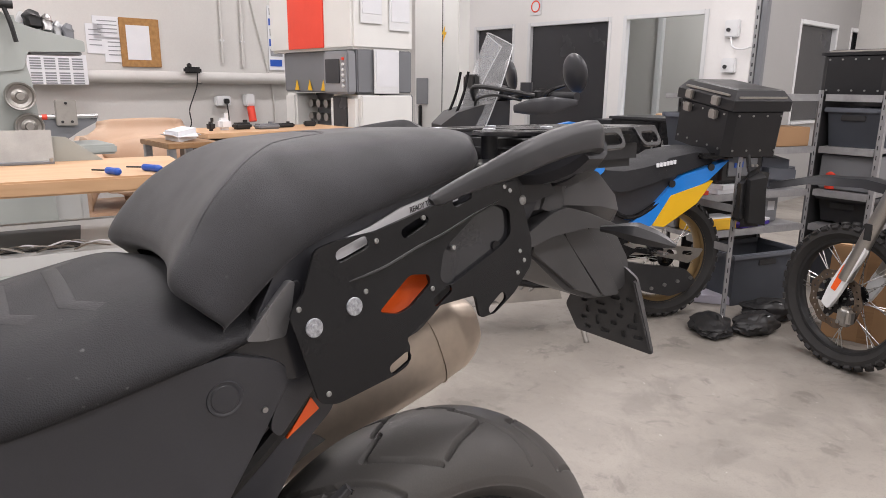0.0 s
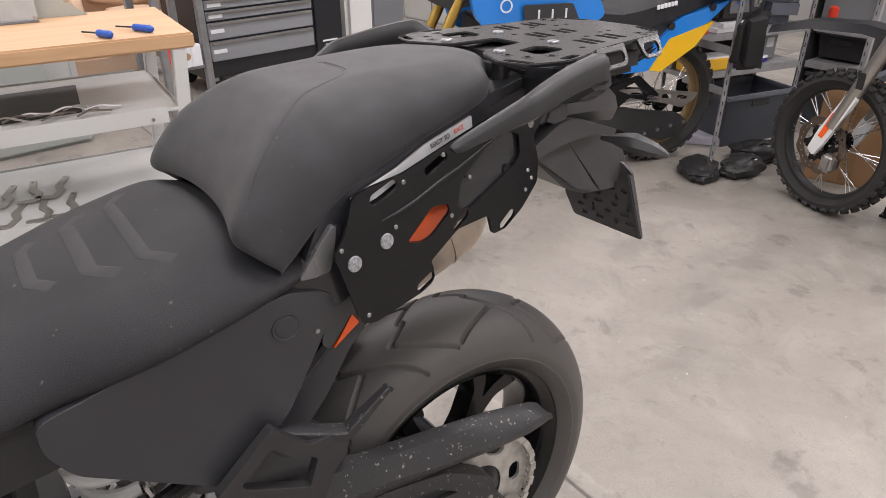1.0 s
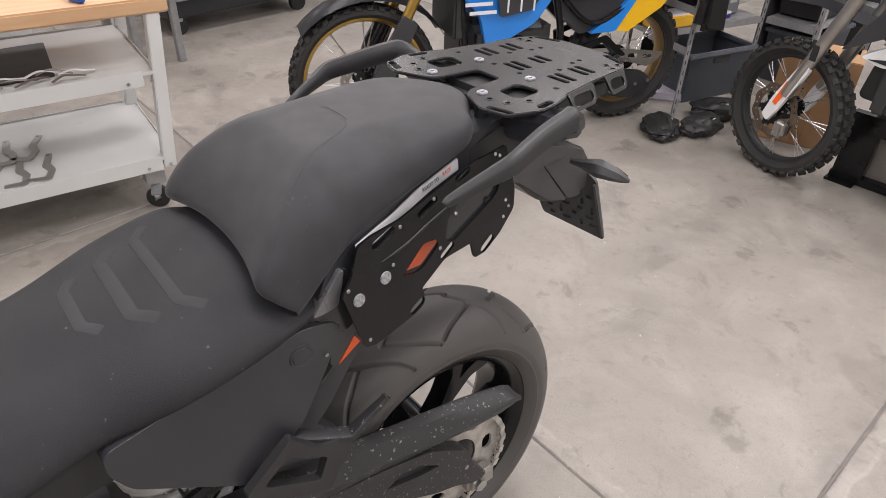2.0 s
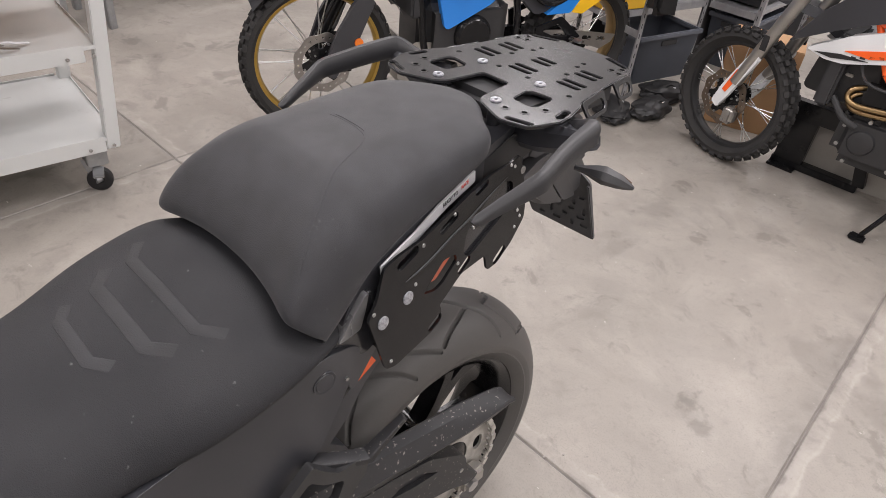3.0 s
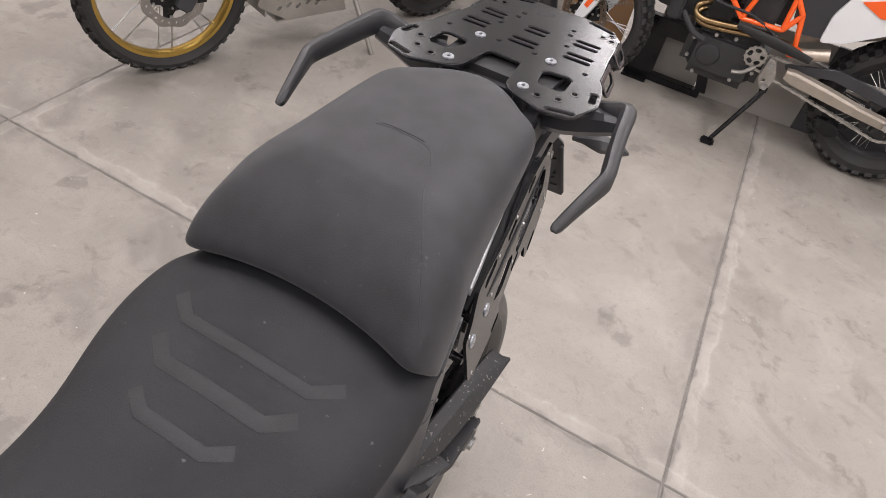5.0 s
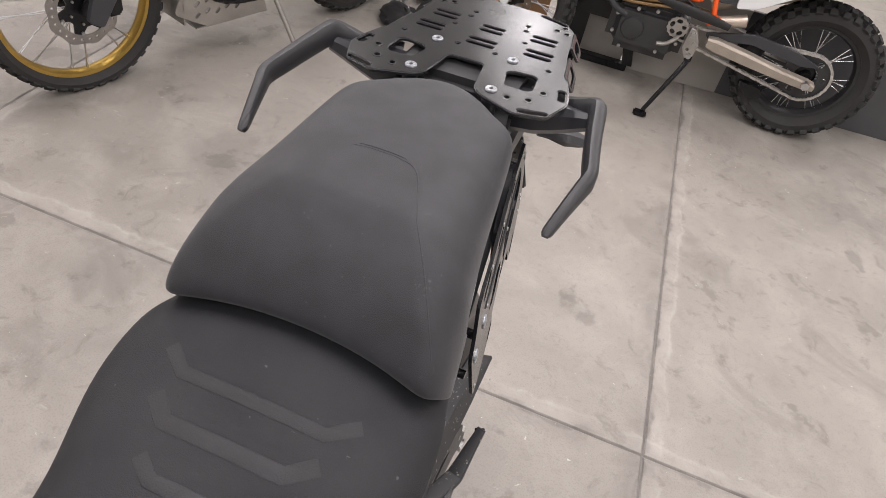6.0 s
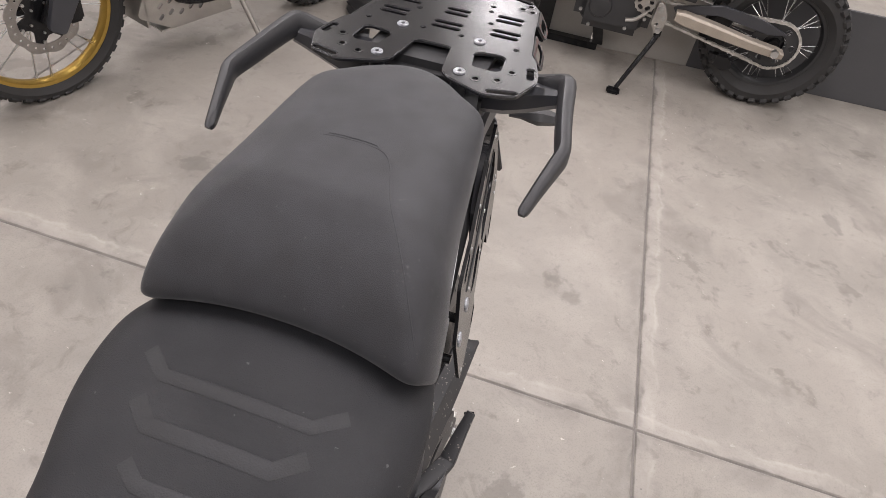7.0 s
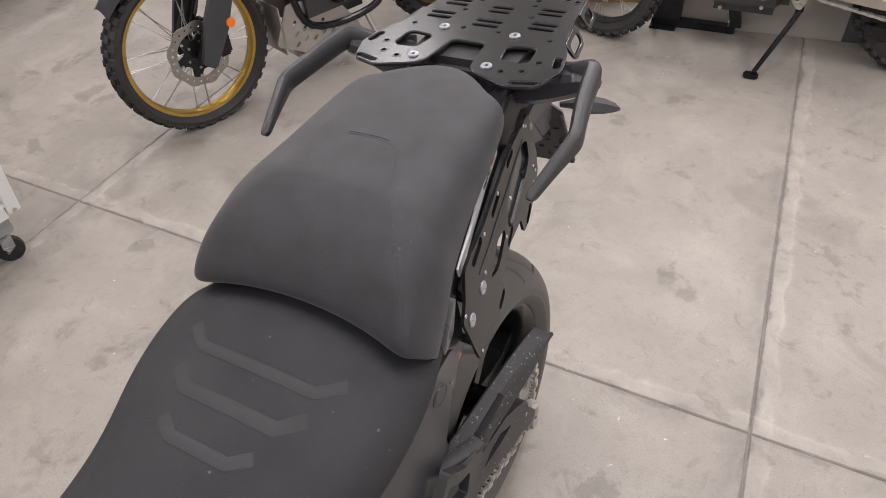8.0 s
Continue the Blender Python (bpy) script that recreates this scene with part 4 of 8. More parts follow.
# ---- grab handles ----
for s in (1, -1):
    bar = [(s * 0.11, 0.03, 0.988), (s * 0.16, 0.012, 0.998), (s * 0.188, -0.001, 1.015), (s * 0.202, -0.012, 1.025), (s * 0.2065, -0.028, 1.026), (s * 0.2125, -0.07, 1.0215), (s * 0.220, -0.11, 1.0145), (s * 0.226, -0.137, 1.009), (s * 0.2265, -0.150, 1.005), (s * 0.2225, -0.165, 0.999), (s * 0.2125, -0.200, 0.985), (s * 0.2045, -0.229, 0.972), (s * 0.2035, -0.236, 0.969)]
    if s < 0:
        bar = [(x - 0.05 * max(0.0, -y), y, z) for x, y, z in bar]
    bm = tube(bmesh.new(), bar, [0.028, 0.022, 0.0185, 0.0172, 0.016, 0.015, 0.0142, 0.0136, 0.0132, 0.0125, 0.0108, 0.0094, 0.006], 9, 3, (0.70, 1.05), shape=[(s * a, b) for a, b in ((-0.95, -0.75), (-0.5, -1.0), (0.75, -1.0), (1.0, -0.7), (1.0, 0.55), (0.55, 1.0), (-0.35, 1.0), (-0.8, 0.72), (-1.0, 0.35))])
    for v in bm.verts:
        if v.co.y < -0.14:
            mid = np.interp(v.co.y, (-0.236, -0.200, -0.14), (0.969, 0.985, 1.009))
            v.co.z = mid + 0.004 + (v.co.z - mid - 0.004) * np.interp(v.co.y, (-0.236, -0.14), (0.62, 1.0))
    gh = part("grab_handle", bm, M_GREYPLASTIC, BIKE, "dark grey grained plastic grab handle", angle=46)
    base = [(s * 0.06, -0.005, 0.985), (s * 0.12, 0.0, 0.99), (s * 0.17, 0.0, 1.0), (s * 0.205, -0.012, 1.012)]
    part("handle_root", tube(bmesh.new(), base, [0.033, 0.033, 0.025, 0.016], 8, 2, (0.9, 0.75), shape=[(-1, -0.5), (-0.6, -1), (0.6, -1), (1, -0.5), (1, 0.5), (0.7, 1), (-0.7, 1), (-1, 0.5)]), M_PLASTIC, gh, angle=24)

# ---- tail, number plate holder and indicators ----
tail_rows = []
for y, w, z0, z1 in ((-0.1, 0.085, 0.90, 0.95), (0.0, 0.08, 0.905, 0.975), (0.08, 0.072, 0.905, 0.985), (0.16, 0.06, 0.895, 0.965), (0.215, 0.045, 0.882, 0.925), (0.235, 0.03, 0.88, 0.905)):
    tail_rows.append([(-w, y, z0 + 0.02), (-w * 0.9, y, z1), (w * 0.9, y, z1), (w, y, z0 + 0.02), (w * 0.7, y, z0), (-w * 0.7, y, z0)])
part("tail_shell", loft(bmesh.new(), tail_rows, True, True), M_TAIL, BIKE, "angular black tail shell", angle=25)
for s in (1, -1):
    wing = [(-0.03, 0.884), (-0.014, 0.896), (0.034, 0.921), (0.06, 0.926), (0.103, 0.914), (0.165, 0.890), (0.158, 0.883), (0.104, 0.893), (0.04, 0.889), (-0.014, 0.876)]
    wg = slab_part("tail_wing", wing, 0.05 * s, 0.092 * s, M_TAIL, BIKE, "angular black tail wing", 0.006, 0.006)
    part("wing_post", tube(bmesh.new(), [(s * 0.07, 0.042, 0.92), (s * 0.072, 0.05, 0.945), (s * 0.075, 0.052, 0.975)], [0.018, 0.014, 0.016], 10, 3, (0.8, 1.2), power=0.5), M_TAIL, wg, angle=28)
# plate boom: a deep angular box with standing columns on its flanks, and the slotted holder at its end
boom = [(-0.008, 0.872), (0.02, 0.892), (0.16, 0.892), (0.215, 0.865), (0.246, 0.82), (0.246, 0.785), (0.21, 0.765), (0.15, 0.772), (0.105, 0.792), (0.04, 0.85)]
pb_ = slab_part("plate_boom", boom, -0.05, 0.045, M_TAIL, BIKE, "angular black boom of the number plate holder", 0.008, 0.01)
for s in (1, -1):
    for k, col in enumerate(([(0.03, 0.862), (0.04, 0.888), (0.085, 0.888), (0.175, 0.772), (0.12, 0.792)], [(0.10, 0.872), (0.095, 0.889), (0.14, 0.889), (0.222, 0.768), (0.185, 0.770)], [(0.15, 0.875), (0.15, 0.889), (0.18, 0.882), (0.24, 0.80), (0.238, 0.778), (0.218, 0.772)])):
        slab_part("boom_column", col, 0.04 * s, (0.056 - 0.004 * k) * s, M_TAIL, pb_, "", 0.006, 0.010)
HX, HZ = Vector((1, 0.2, 0)).normalized(), Vector((-0.02, 0.10, -1)).normalized() * -1
HN = HX.cross(HZ).normalized()
holder_m = Matrix(((HX.x, HZ.x, HN.x, 0.02), (HX.y, HZ.y, HN.y, 0.243), (HX.z, HZ.z, HN.z, 0.672), (0, 0, 0, 1)))
ph = [Vector(p) for p in ((0.073, -0.003), (0.047, 0.122), (0.026, 0.138), (-0.045, 0.138), (-0.088, 0.055), (-0.067, 0.012))]
phh = []
for iy, row in ((0.022, (-0.045, -0.012, 0.022, 0.048)), (0.038, (-0.052, -0.026, 0.004, 0.038)), (0.054, (-0.044, -0.016, 0.016, 0.044)), (0.070, (-0.05, -0.02, 0.02)), (0.084, (-0.034, 0.008, 0.034))):
    for k, ix in enumerate(row):
        phh.append(slot(ix, iy, 0.018 if k % 2 else 0.013, 0.0075, 0 if (k + int(iy * 1000)) % 3 else 90))
holder = part("number_plate_holder", plate(round_poly(ph, 0.006), phh, 0.005, holder_m, 0.0012), M_TAIL, BIKE, "empty slotted black number plate holder")
part("holder_back", plate(round_poly([p * 0.97 + Vector((0, 0.002)) for p in ph], 0.006), [], 0.004, holder_m @ pose(0, 0, -0.0045)), M_TAIL, holder)
part("edge_lip", new_box((0.059, 0.06, 0.004), (0.006, 0.115, 0.010), 0.002, holder_m @ pose(0, 0, 0, 0, 0, 13.3) @ pose(0.012, -0.012, 0)), M_TAIL, holder)
for s in (1, -1):
    body = [(s * 0.112, 0.106, 0.894), (s * 0.128, 0.113, 0.894), (s * 0.142, 0.120, 0.893), (s * 0.156, 0.127, 0.891), (s * 0.178, 0.139, 0.885), (s * 0.192, 0.147, 0.880), (s * 0.201, 0.151, 0.8775)]
    ind = part("indicator", tube(bmesh.new(), body, [0.005, 0.008, 0.0135, 0.0175, 0.0135, 0.008, 0.003], 7, 3, (1.15, 0.85)), M_GREYPLASTIC, BIKE, "matt black turn indicator pod", angle=30)
    lens = [(s * 0.150, 0.138, 0.891), (s * 0.172, 0.149, 0.886), (s * 0.192, 0.156, 0.880)]
    part("lens", tube(bmesh.new(), lens, [0.004, 0.007, 0.003], 8, 4), M_SMOKED, ind, "smoked amber indicator lens")

# ---- rear wheel ----
WY, WZ, WR = -0.134, 0.322, 0.32
wheel = part("rear_wheel_hub", rod(bmesh.new(), (-0.08, 0, 0), (0.095, 0, 0), 0.035, seg=32), M_POWDER, BIKE, "black cast rear wheel hub", pose(0.004, WY, WZ))


GROOVES = [[(80, 0.0), (78, 0.07), (73, 0.24), (68.3, 0.38), (63.5, 0.58), (60, 0.80)], [(73, 0.24), (79, 0.38), (85.4, 0.52), (90, 0.66)],
           [(108.6, 0.22), (102.5, 0.42), (97, 0.57), (92, 0.70)], [(108.6, 0.22), (104, 0.12), (101, 0.03)]]


def groove_depth(a, s, R, arc):
    """How deep the tread is cut at the angle a (degrees) and the place s across it; eight repeats round the tyre."""
    best = np.full(a.shape, 1.0)
    for line in GROOVES:
        fine = smooth_path([(p[0], p[1], 0) for p in line], 6)
        for p, q in zip(fine, fine[1:]):
            u0, v0, u1, v1 = radians(p.x) * R, p.y * arc, radians(q.x) * R, q.y * arc
            for flip in (1, -1):
                per = radians(45) * R
                u = np.radians(a) * R + (per * 0.5 if flip < 0 else 0)
                mid = (u0 + u1) / 2
                u = (u - mid + per / 2) % per - per / 2 + mid
                v = s * arc * flip
                dx, dy = u1 - u0, v1 - v0
                t = np.clip(((u - u0) * dx + (v - v0) * dy) / (dx * dx + dy * dy), 0, 1)
                best = np.minimum(best, np.hypot(u - u0 - t * dx, v - v0 - t * dy))
    return 0.0075 * np.clip((0.0041 - best) / 0.0014, 0, 1)


def road_tyre(R, half, seg=1400, n=140):
    """A rounded road tyre with grooves cut into its tread."""
    s = np.linspace(-1, 1, n + 1)
    x = half * np.sin(s * 1.40) / math.sin(1.40)
    r = R - 0.062 * (1 - np.cos(s * 1.40)) / (1 - math.cos(1.40))
    side = [(0.248, half * 0.985), (0.245, half * 0.975), (0.244, half * 0.982), (0.236, half * 0.93), (0.2345, half * 0.905), (0.224, half * 0.84), (0.219, half * 0.72)]
    ang = np.arange(seg) * 360 / seg
    deep = groove_depth(ang[:, None] + 0 * s[None, :], s[None, :] + 0 * ang[:, None], R * 0.97, 0.118)
    rows = []
    for k in range(seg):
        ca, sa = math.cos(radians(ang[k])), math.sin(radians(ang[k]))
        row = [(-w, q) for q, w in side[::-1]] + list(zip(x, r - deep[k])) + [(w, q) for q, w in side]
        rows.append([(w, q * ca, q * sa) for w, q in row])
    bm = bmesh.new()
    g = [[bm.verts.new(p) for p in row] for row in rows]
    for a, b in zip(g, g[1:] + g[:1]):
        for k in range(len(a) - 1):
            bm.faces.new((a[k], a[k + 1], b[k + 1], b[k]))
    return bm


part("rear_tyre", road_tyre(WR, 0.09), M_TYRE, wheel, "worn road tyre with cut grooves", angle=50)
rim = lathe(bmesh.new(), [(0.226, 0.066), (0.226, 0.07), (0.218, 0.072), (0.206, 0.066), (0.196, 0.05), (0.19, 0.0), (0.196, -0.05), (0.206, -0.066), (0.218, -0.072), (0.226, -0.07), (0.215, -0.06), (0.208, 0.0), (0.215, 0.06)], 72)
part("rear_rim", rim, M_POWDER, wheel, "black cast rim")
for k in range(5):
    a = 2 * math.pi * k / 5 + 0.95
    fork = [Vector((r * math.cos(a + d), r * math.sin(a + d))) for r, d in ((0.03, -0.5), (0.085, -0.17), (0.15, -0.19), (0.198, -0.34), (0.2, -0.16), (0.165, -0.06), (0.135, 0.0), (0.165, 0.06), (0.2, 0.16), (0.198, 0.34), (0.15, 0.19), (0.085, 0.17), (0.03, 0.5))]
    part("spoke", plate(round_poly(fork, 0.01), [], 0.04, Matrix.Translation((0.024, 0, 0)) @ Matrix(((0, 0, 1, 0), (1, 0, 0, 0), (0, 1, 0, 0), (0, 0, 0, 1))), 0.006), M_POWDER, wheel, "forked cast spoke")
n_teeth = 42
spr = []
for k in range(n_teeth * 2):
    a = math.pi * k / n_teeth
    r = 0.121 if k % 2 else 0.114
    spr.append(Vector((r * math.cos(a), r * math.sin(a))))
cuts = [disc(0, 0, 0.054, 32)] + [slot(0.085 * math.cos(a), 0.085 * math.sin(a), 0.04, 0.024, math.degrees(a) + 90) for a in np.linspace(0, 2 * math.pi, 7)[:-1]]
TO_SIDE = Matrix(((0, 0, 1, 0), (1, 0, 0, 0), (0, 1, 0, 0), (0, 0, 0, 1)))
part("sprocket", plate(spr, cuts, 0.006, Matrix.Translation((0.105, 0, 0)) @ TO_SIDE, 0.0005), M_SPROCKET, wheel, "steel chain sprocket")
part("sprocket_carrier", lathe(bmesh.new(), [(0, 0.112), (0.03, 0.112), (0.055, 0.103), (0.062, 0.096), (0.062, 0.07), (0, 0.07)], 32, None, False), M_POWDER, wheel)


def chain(parent, cy, cz, r, x, front_y, front_z, m=None):
    """Chain links round the sprocket and forward along both runs."""
    pts = []
    for k in range(0, 24):
        a = math.pi * 0.5 - math.pi * k / 23
        pts.append((r * math.cos(a) + cy, r * math.sin(a) + cz))
    top0, low0 = pts[0], pts[-1]
    steps = 26
    up = [(top0[0] + (front_y - top0[0]) * k / steps, top0[1] + (front_z + 0.03 - top0[1]) * k / steps) for k in range(steps, 0, -1)]
    dn = [(low0[0] + (front_y - low0[0]) * k / steps, low0[1] + (front_z - 0.03 - low0[1]) * k / steps) for k in range(1, steps + 1)]
    line = up + pts + dn
    bm = bmesh.new()
    for i, (a, b) in enumerate(zip(line, line[1:])):
        d = Vector((0, b[0] - a[0], b[1] - a[1]))
        c = Vector((0, (a[0] + b[0]) / 2, (a[1] + b[1]) / 2))
        turn = Matrix.Translation(Vector((x, 0, 0)) + c) @ d.to_track_quat("Y", "X").to_matrix().to_4x4()
        w = 0.018 if i % 2 else 0.012
        box(bm, (0, 0, 0), (0.011, d.length * 1.02, 0.004), 0, turn @ Matrix.Translation((0, 0, w / 2)))
        box(bm, (0, 0, 0), (0.011, d.length * 1.02, 0.004), 0, turn @ Matrix.Translation((0, 0, -w / 2)))
        box(bm, (0, 0, 0), (0.008, 0.007, w), 0, turn)
    return part("chain", bm, M_SPROCKET, parent, "greasy steel drive chain")


chain(BIKE, WY, WZ, 0.118, 0.112, -0.62, 0.42)
# chain guard over the chain: a long plastic beam with a ridge; the cast swingarm below it runs to the axle
cg_rows = []
for y, zt, zr, zl in ((-0.62, 0.585, 0.545, 0.50), (-0.50, 0.567, 0.53, 0.49), (-0.409, 0.552, 0.511, 0.478), (-0.321, 0.533, 0.499, 0.468), (-0.213, 0.511, 0.472, 0.452), (-0.124, 0.493, 0.457, 0.436), (-0.05, 0.472, 0.453, 0.428), (-0.02, 0.462, 0.452, 0.430), (-0.004, 0.452, 0.447, 0.434)):
    cg_rows.append([(0.108, y, zl + 0.01), (0.109, y, zt - 0.003), (0.113, y, zt), (0.134, y, zt - 0.004), (0.1485, y, zr + 0.006), (0.1515, y, zr), (0.149, y, zr - 0.006), (0.1435, y, zl + 0.003), (0.140, y, zl)])
part("chain_guard", loft(bmesh.new(), cg_rows, True, True), M_SWING, BIKE, "dusty black chain guard with a long ridge", angle=40)
arm_l = [(-0.72, 0.515), (-0.50, 0.50), (-0.40, 0.488), (-0.30, 0.470), (-0.221, 0.450), (-0.182, 0.425), (-0.140, 0.395), (-0.126, 0.380), (-0.118, 0.34), (-0.082, 0.292), (-0.092, 0.280), (-0.118, 0.285), (-0.155, 0.308), (-0.208, 0.327), (-0.30, 0.378), (-0.45, 0.405), (-0.72, 0.42)]
arm_hole = [Vector(v) for v in ((-0.312, 0.423), (-0.280, 0.437), (-0.243, 0.432), (-0.197, 0.397), (-0.25, 0.405))]
sw = slab_part("swingarm", arm_l, 0.116, 0.146, M_SWING, BIKE, "dusty black cast swingarm", 0.005, 0.010, 0.0, [round_poly(arm_hole, 0.005)])
slab_part("swingarm_recess", [(-0.325, 0.41), (-0.29, 0.45), (-0.235, 0.445), (-0.185, 0.40), (-0.19, 0.385), (-0.26, 0.395)], 0.118, 0.136, M_GREYPLASTIC, sw, "", 0.001, 0.006)
part("guard_screw", rod(bmesh.new(), (0.142, -0.134, 0.345), (0.1475, -0.134, 0.345), 0.005), M_BOLT, sw)
part("axle_block", new_box((0.126, -0.085, 0.262), (0.03, 0.07, 0.042), 0.008), M_ALU, BIKE, "aluminium axle adjuster block")
part("axle_nut", rod(bmesh.new(), (0.13, -0.095, 0.262), (0.150, -0.095, 0.262), 0.014, seg=6), M_STEEL, BIKE)
arm_r = [(-0.70, 0.47), (-0.42, 0.5), (-0.1, 0.37), (-0.08, 0.30), (-0.16, 0.285), (-0.42, 0.37), (-0.70, 0.38)]
slab_part("swingarm_beam", arm_r, -0.118, -0.15, M_PLASTIC, BIKE, "", 0.012, 0.02)
part("swingarm_bridge", new_box((0, -0.5, 0.46), (0.26, 0.08, 0.09), 0.02), M_PLASTIC, BIKE)
# hugger over the front of the tyre, behind the side cover
for s in (1, -1):
    inner_guard = [(-0.50, 0.80), (-0.41, 0.80), (-0.366, 0.757), (-0.362, 0.727), (-0.415, 0.684), (-0.436, 0.655), (-0.37, 0.585), (-0.36, 0.545), (-0.40, 0.54), (-0.56, 0.60)]
    slab_part("inner_mudguard", inner_guard, 0.095 * s, 0.118 * s, M_PLASTIC, BIKE, "black inner mudguard beside the tyre", 0.006, 0.012)
hug = []
for a in np.linspace(radians(95), radians(190), 18):
    r = WR + 0.022
    hug.append([(x + 0.004, WY + (r - abs(x) ** 2 * 3.2) * math.cos(a), WZ + (r - abs(x) ** 2 * 3.2) * math.sin(a)) for x in np.linspace(-0.095, 0.095, 9)])
upper = [row[:4] for row in hug[3:12]]
hug = hug[11:]
bm = loft(bmesh.new(), upper)
bmesh.ops.solidify(bm, geom=bm.faces[:], thickness=0.004)
part("hugger_flank", bm, M_PLASTIC, BIKE, "black hugger flank on the far side of the tyre")
bm = loft(bmesh.new(), hug)
r_ = bmesh.ops.solidify(bm, geom=bm.faces[:], thickness=0.004)
part("rear_hugger", bm, M_PLASTIC, BIKE, "black plastic rear hugger over the tyre")
# shock absorber with white spring
bm = bmesh.new()
coil = []
for k in range(0, 9 * 20):
    a, f = 2 * math.pi * k / 20, k / (9 * 20)
    coil.append((0.01 + 0.055 * math.cos(a), -0.635 + f * 0.09 + 0.055 * math.sin(a) * 0.96, 0.70 - f * 0.30 + 0.055 * math.sin(a) * 0.28))
shock = part("shock_absorber", rod(bmesh.new(), (0.01, -0.65, 0.75), (0.01, -0.54, 0.38), 0.028), M_STEEL, BIKE, "rear shock absorber body")
part("shock_hose", tube(bmesh.new(), [(0.07, -0.60, 0.66), (0.085, -0.60, 0.60), (0.085, -0.585, 0.53), (0.08, -0.56, 0.46)], 0.006, 8, 6), M_STEEL, shock, "braided steel hose")
part("coil_spring", tube(bmesh.new(), coil, 0.009, 10, 1), M_SPRING, shock, "white coil spring")
# frame members, footrest bracket and engine mass below
for s in (1, -1):
    part("frame_tube", tube(bmesh.new(), [(s * 0.13, -0.90, 0.74), (s * 0.125, -0.70, 0.66), (s * 0.12, -0.60, 0.50), (s * 0.12, -0.58, 0.40)], 0.018, 10, 6), M_POWDER, BIKE)
    part("sub_frame_tube", tube(bmesh.new(), [(s * 0.13, -0.66, 0.60), (s * 0.132, -0.5, 0.66), (s * 0.135, -0.38, 0.75), (s * 0.13, -0.3, 0.84)], 0.012, 10, 6), M_POWDER, BIKE)
    outer = [(-0.478, 0.712), (-0.548, 0.655), (-0.545, 0.632), (-0.527, 0.628), (-0.432, 0.577), (-0.415, 0.613), (-0.396, 0.63), (-0.392, 0.66), (-0.405, 0.668), (-0.44, 0.668), (-0.462, 0.69)]
    gap = [Vector(v) for v in ((-0.484, 0.686), (-0.523, 0.655), (-0.515, 0.646), (-0.447, 0.608), (-0.432, 0.645), (-0.462, 0.662))]
    br = slab_part("footrest_bracket", outer, 0.183 * s, 0.197 * s, M_ENGINE, BIKE, "cast footrest bracket", 0.003, 0.006, 0.0, [round_poly(gap, 0.006)])
    arm = [(0.162 * s, -0.475, 0.684), (0.176 * s, -0.44, 0.672), (0.191 * s, -0.396, 0.659), (0.194 * s, -0.385, 0.664), (0.199 * s, -0.362, 0.684), (0.205 * s, -0.338, 0.706)]
    part("folded_footrest", tube(bmesh.new(), arm, [0.011, 0.0115, 0.0115, 0.011, 0.0085, 0.006], 14, 3, (1.0, 0.6), power=0.5), M_SWING, br, "grey pillion footrest folded up", angle=28)
    part("peg_pin", rod(bmesh.new(), (0.197 * s, -0.341, 0.703), (0.208 * s, -0.335, 0.701), 0.0025), M_POWDER, br)
part("engine_block", new_box((0, -0.92, 0.42), (0.3, 0.48, 0.38), 0.05, None, 3), M_ENGINE, BIKE, "dark engine casing")
part("sump_guard", new_box((0, -0.95, 0.2), (0.26, 0.5, 0.08), 0.03), M_POWDER, BIKE)
# silencer on the far side
ex = [(-0.165, -0.42, 0.52), (-0.178, -0.2, 0.60), (-0.185, -0.02, 0.655), (-0.188, 0.055, 0.676), (-0.189, 0.092, 0.688), (-0.19, 0.104, 0.692)]
sil = part("silencer", tube(bmesh.new(), ex, [0.045, 0.060, 0.063, 0.060, 0.044, 0.030], 28, 8, (0.80, 1.15), power=0.72), M_EXHAUST, BIKE, "brown-grey brushed steel silencer with tapered end", angle=40)
part("silencer_seam", tube(bmesh.new(), [(-0.1852, 0.003, 0.6615), (-0.1854, 0.006, 0.6625)], 0.0635, 28, 1, (0.805, 1.155), power=0.72), M_EXHAUST, sil)
# front wheel and fork, out of sight behind the camera but real
fw = part("front_tyre", lathe(bmesh.new(), [(0.22, 0.055), (0.25, 0.062), (0.285, 0.05), (0.30, 0.0), (0.285, -0.05), (0.25, -0.062), (0.22, -0.055)], 64), M_TYRE, BIKE, "", pose(0.0, -1.66, 0.30))
for s in (1, -1):
    part("fork_leg", rod(bmesh.new(), (s * 0.10, -1.66, 0.30), (s * 0.10, -1.38, 1.0), 0.027), M_POWDER, BIKE)
    part("handlebar_half", tube(bmesh.new(), [(0, -1.36, 1.08), (s * 0.12, -1.34, 1.12), (s * 0.3, -1.28, 1.14), (s * 0.42, -1.24, 1.14)], 0.012, 10, 6), M_POWDER, BIKE)
part("side_stand", rod(bmesh.new(), (0.16, -0.80, 0.30), (0.26, -0.86, 0.012), 0.012), M_POWDER, BIKE)

# ---- office block, windows and wall fittings ----
def at(p, q, z=0.0, rz=0.0):
    """A pose in the room's own axes."""
    return ROOM @ pose(p, q, z, 0, 0, rz)


W_TOP, W_LOW = 1.755, 0.78
OPEN_1 = [(-5.41, -4.75, 0.06, W_TOP), (-4.56, -3.46, 0.06, W_TOP), (-3.33, -2.45, W_LOW, W_TOP)]


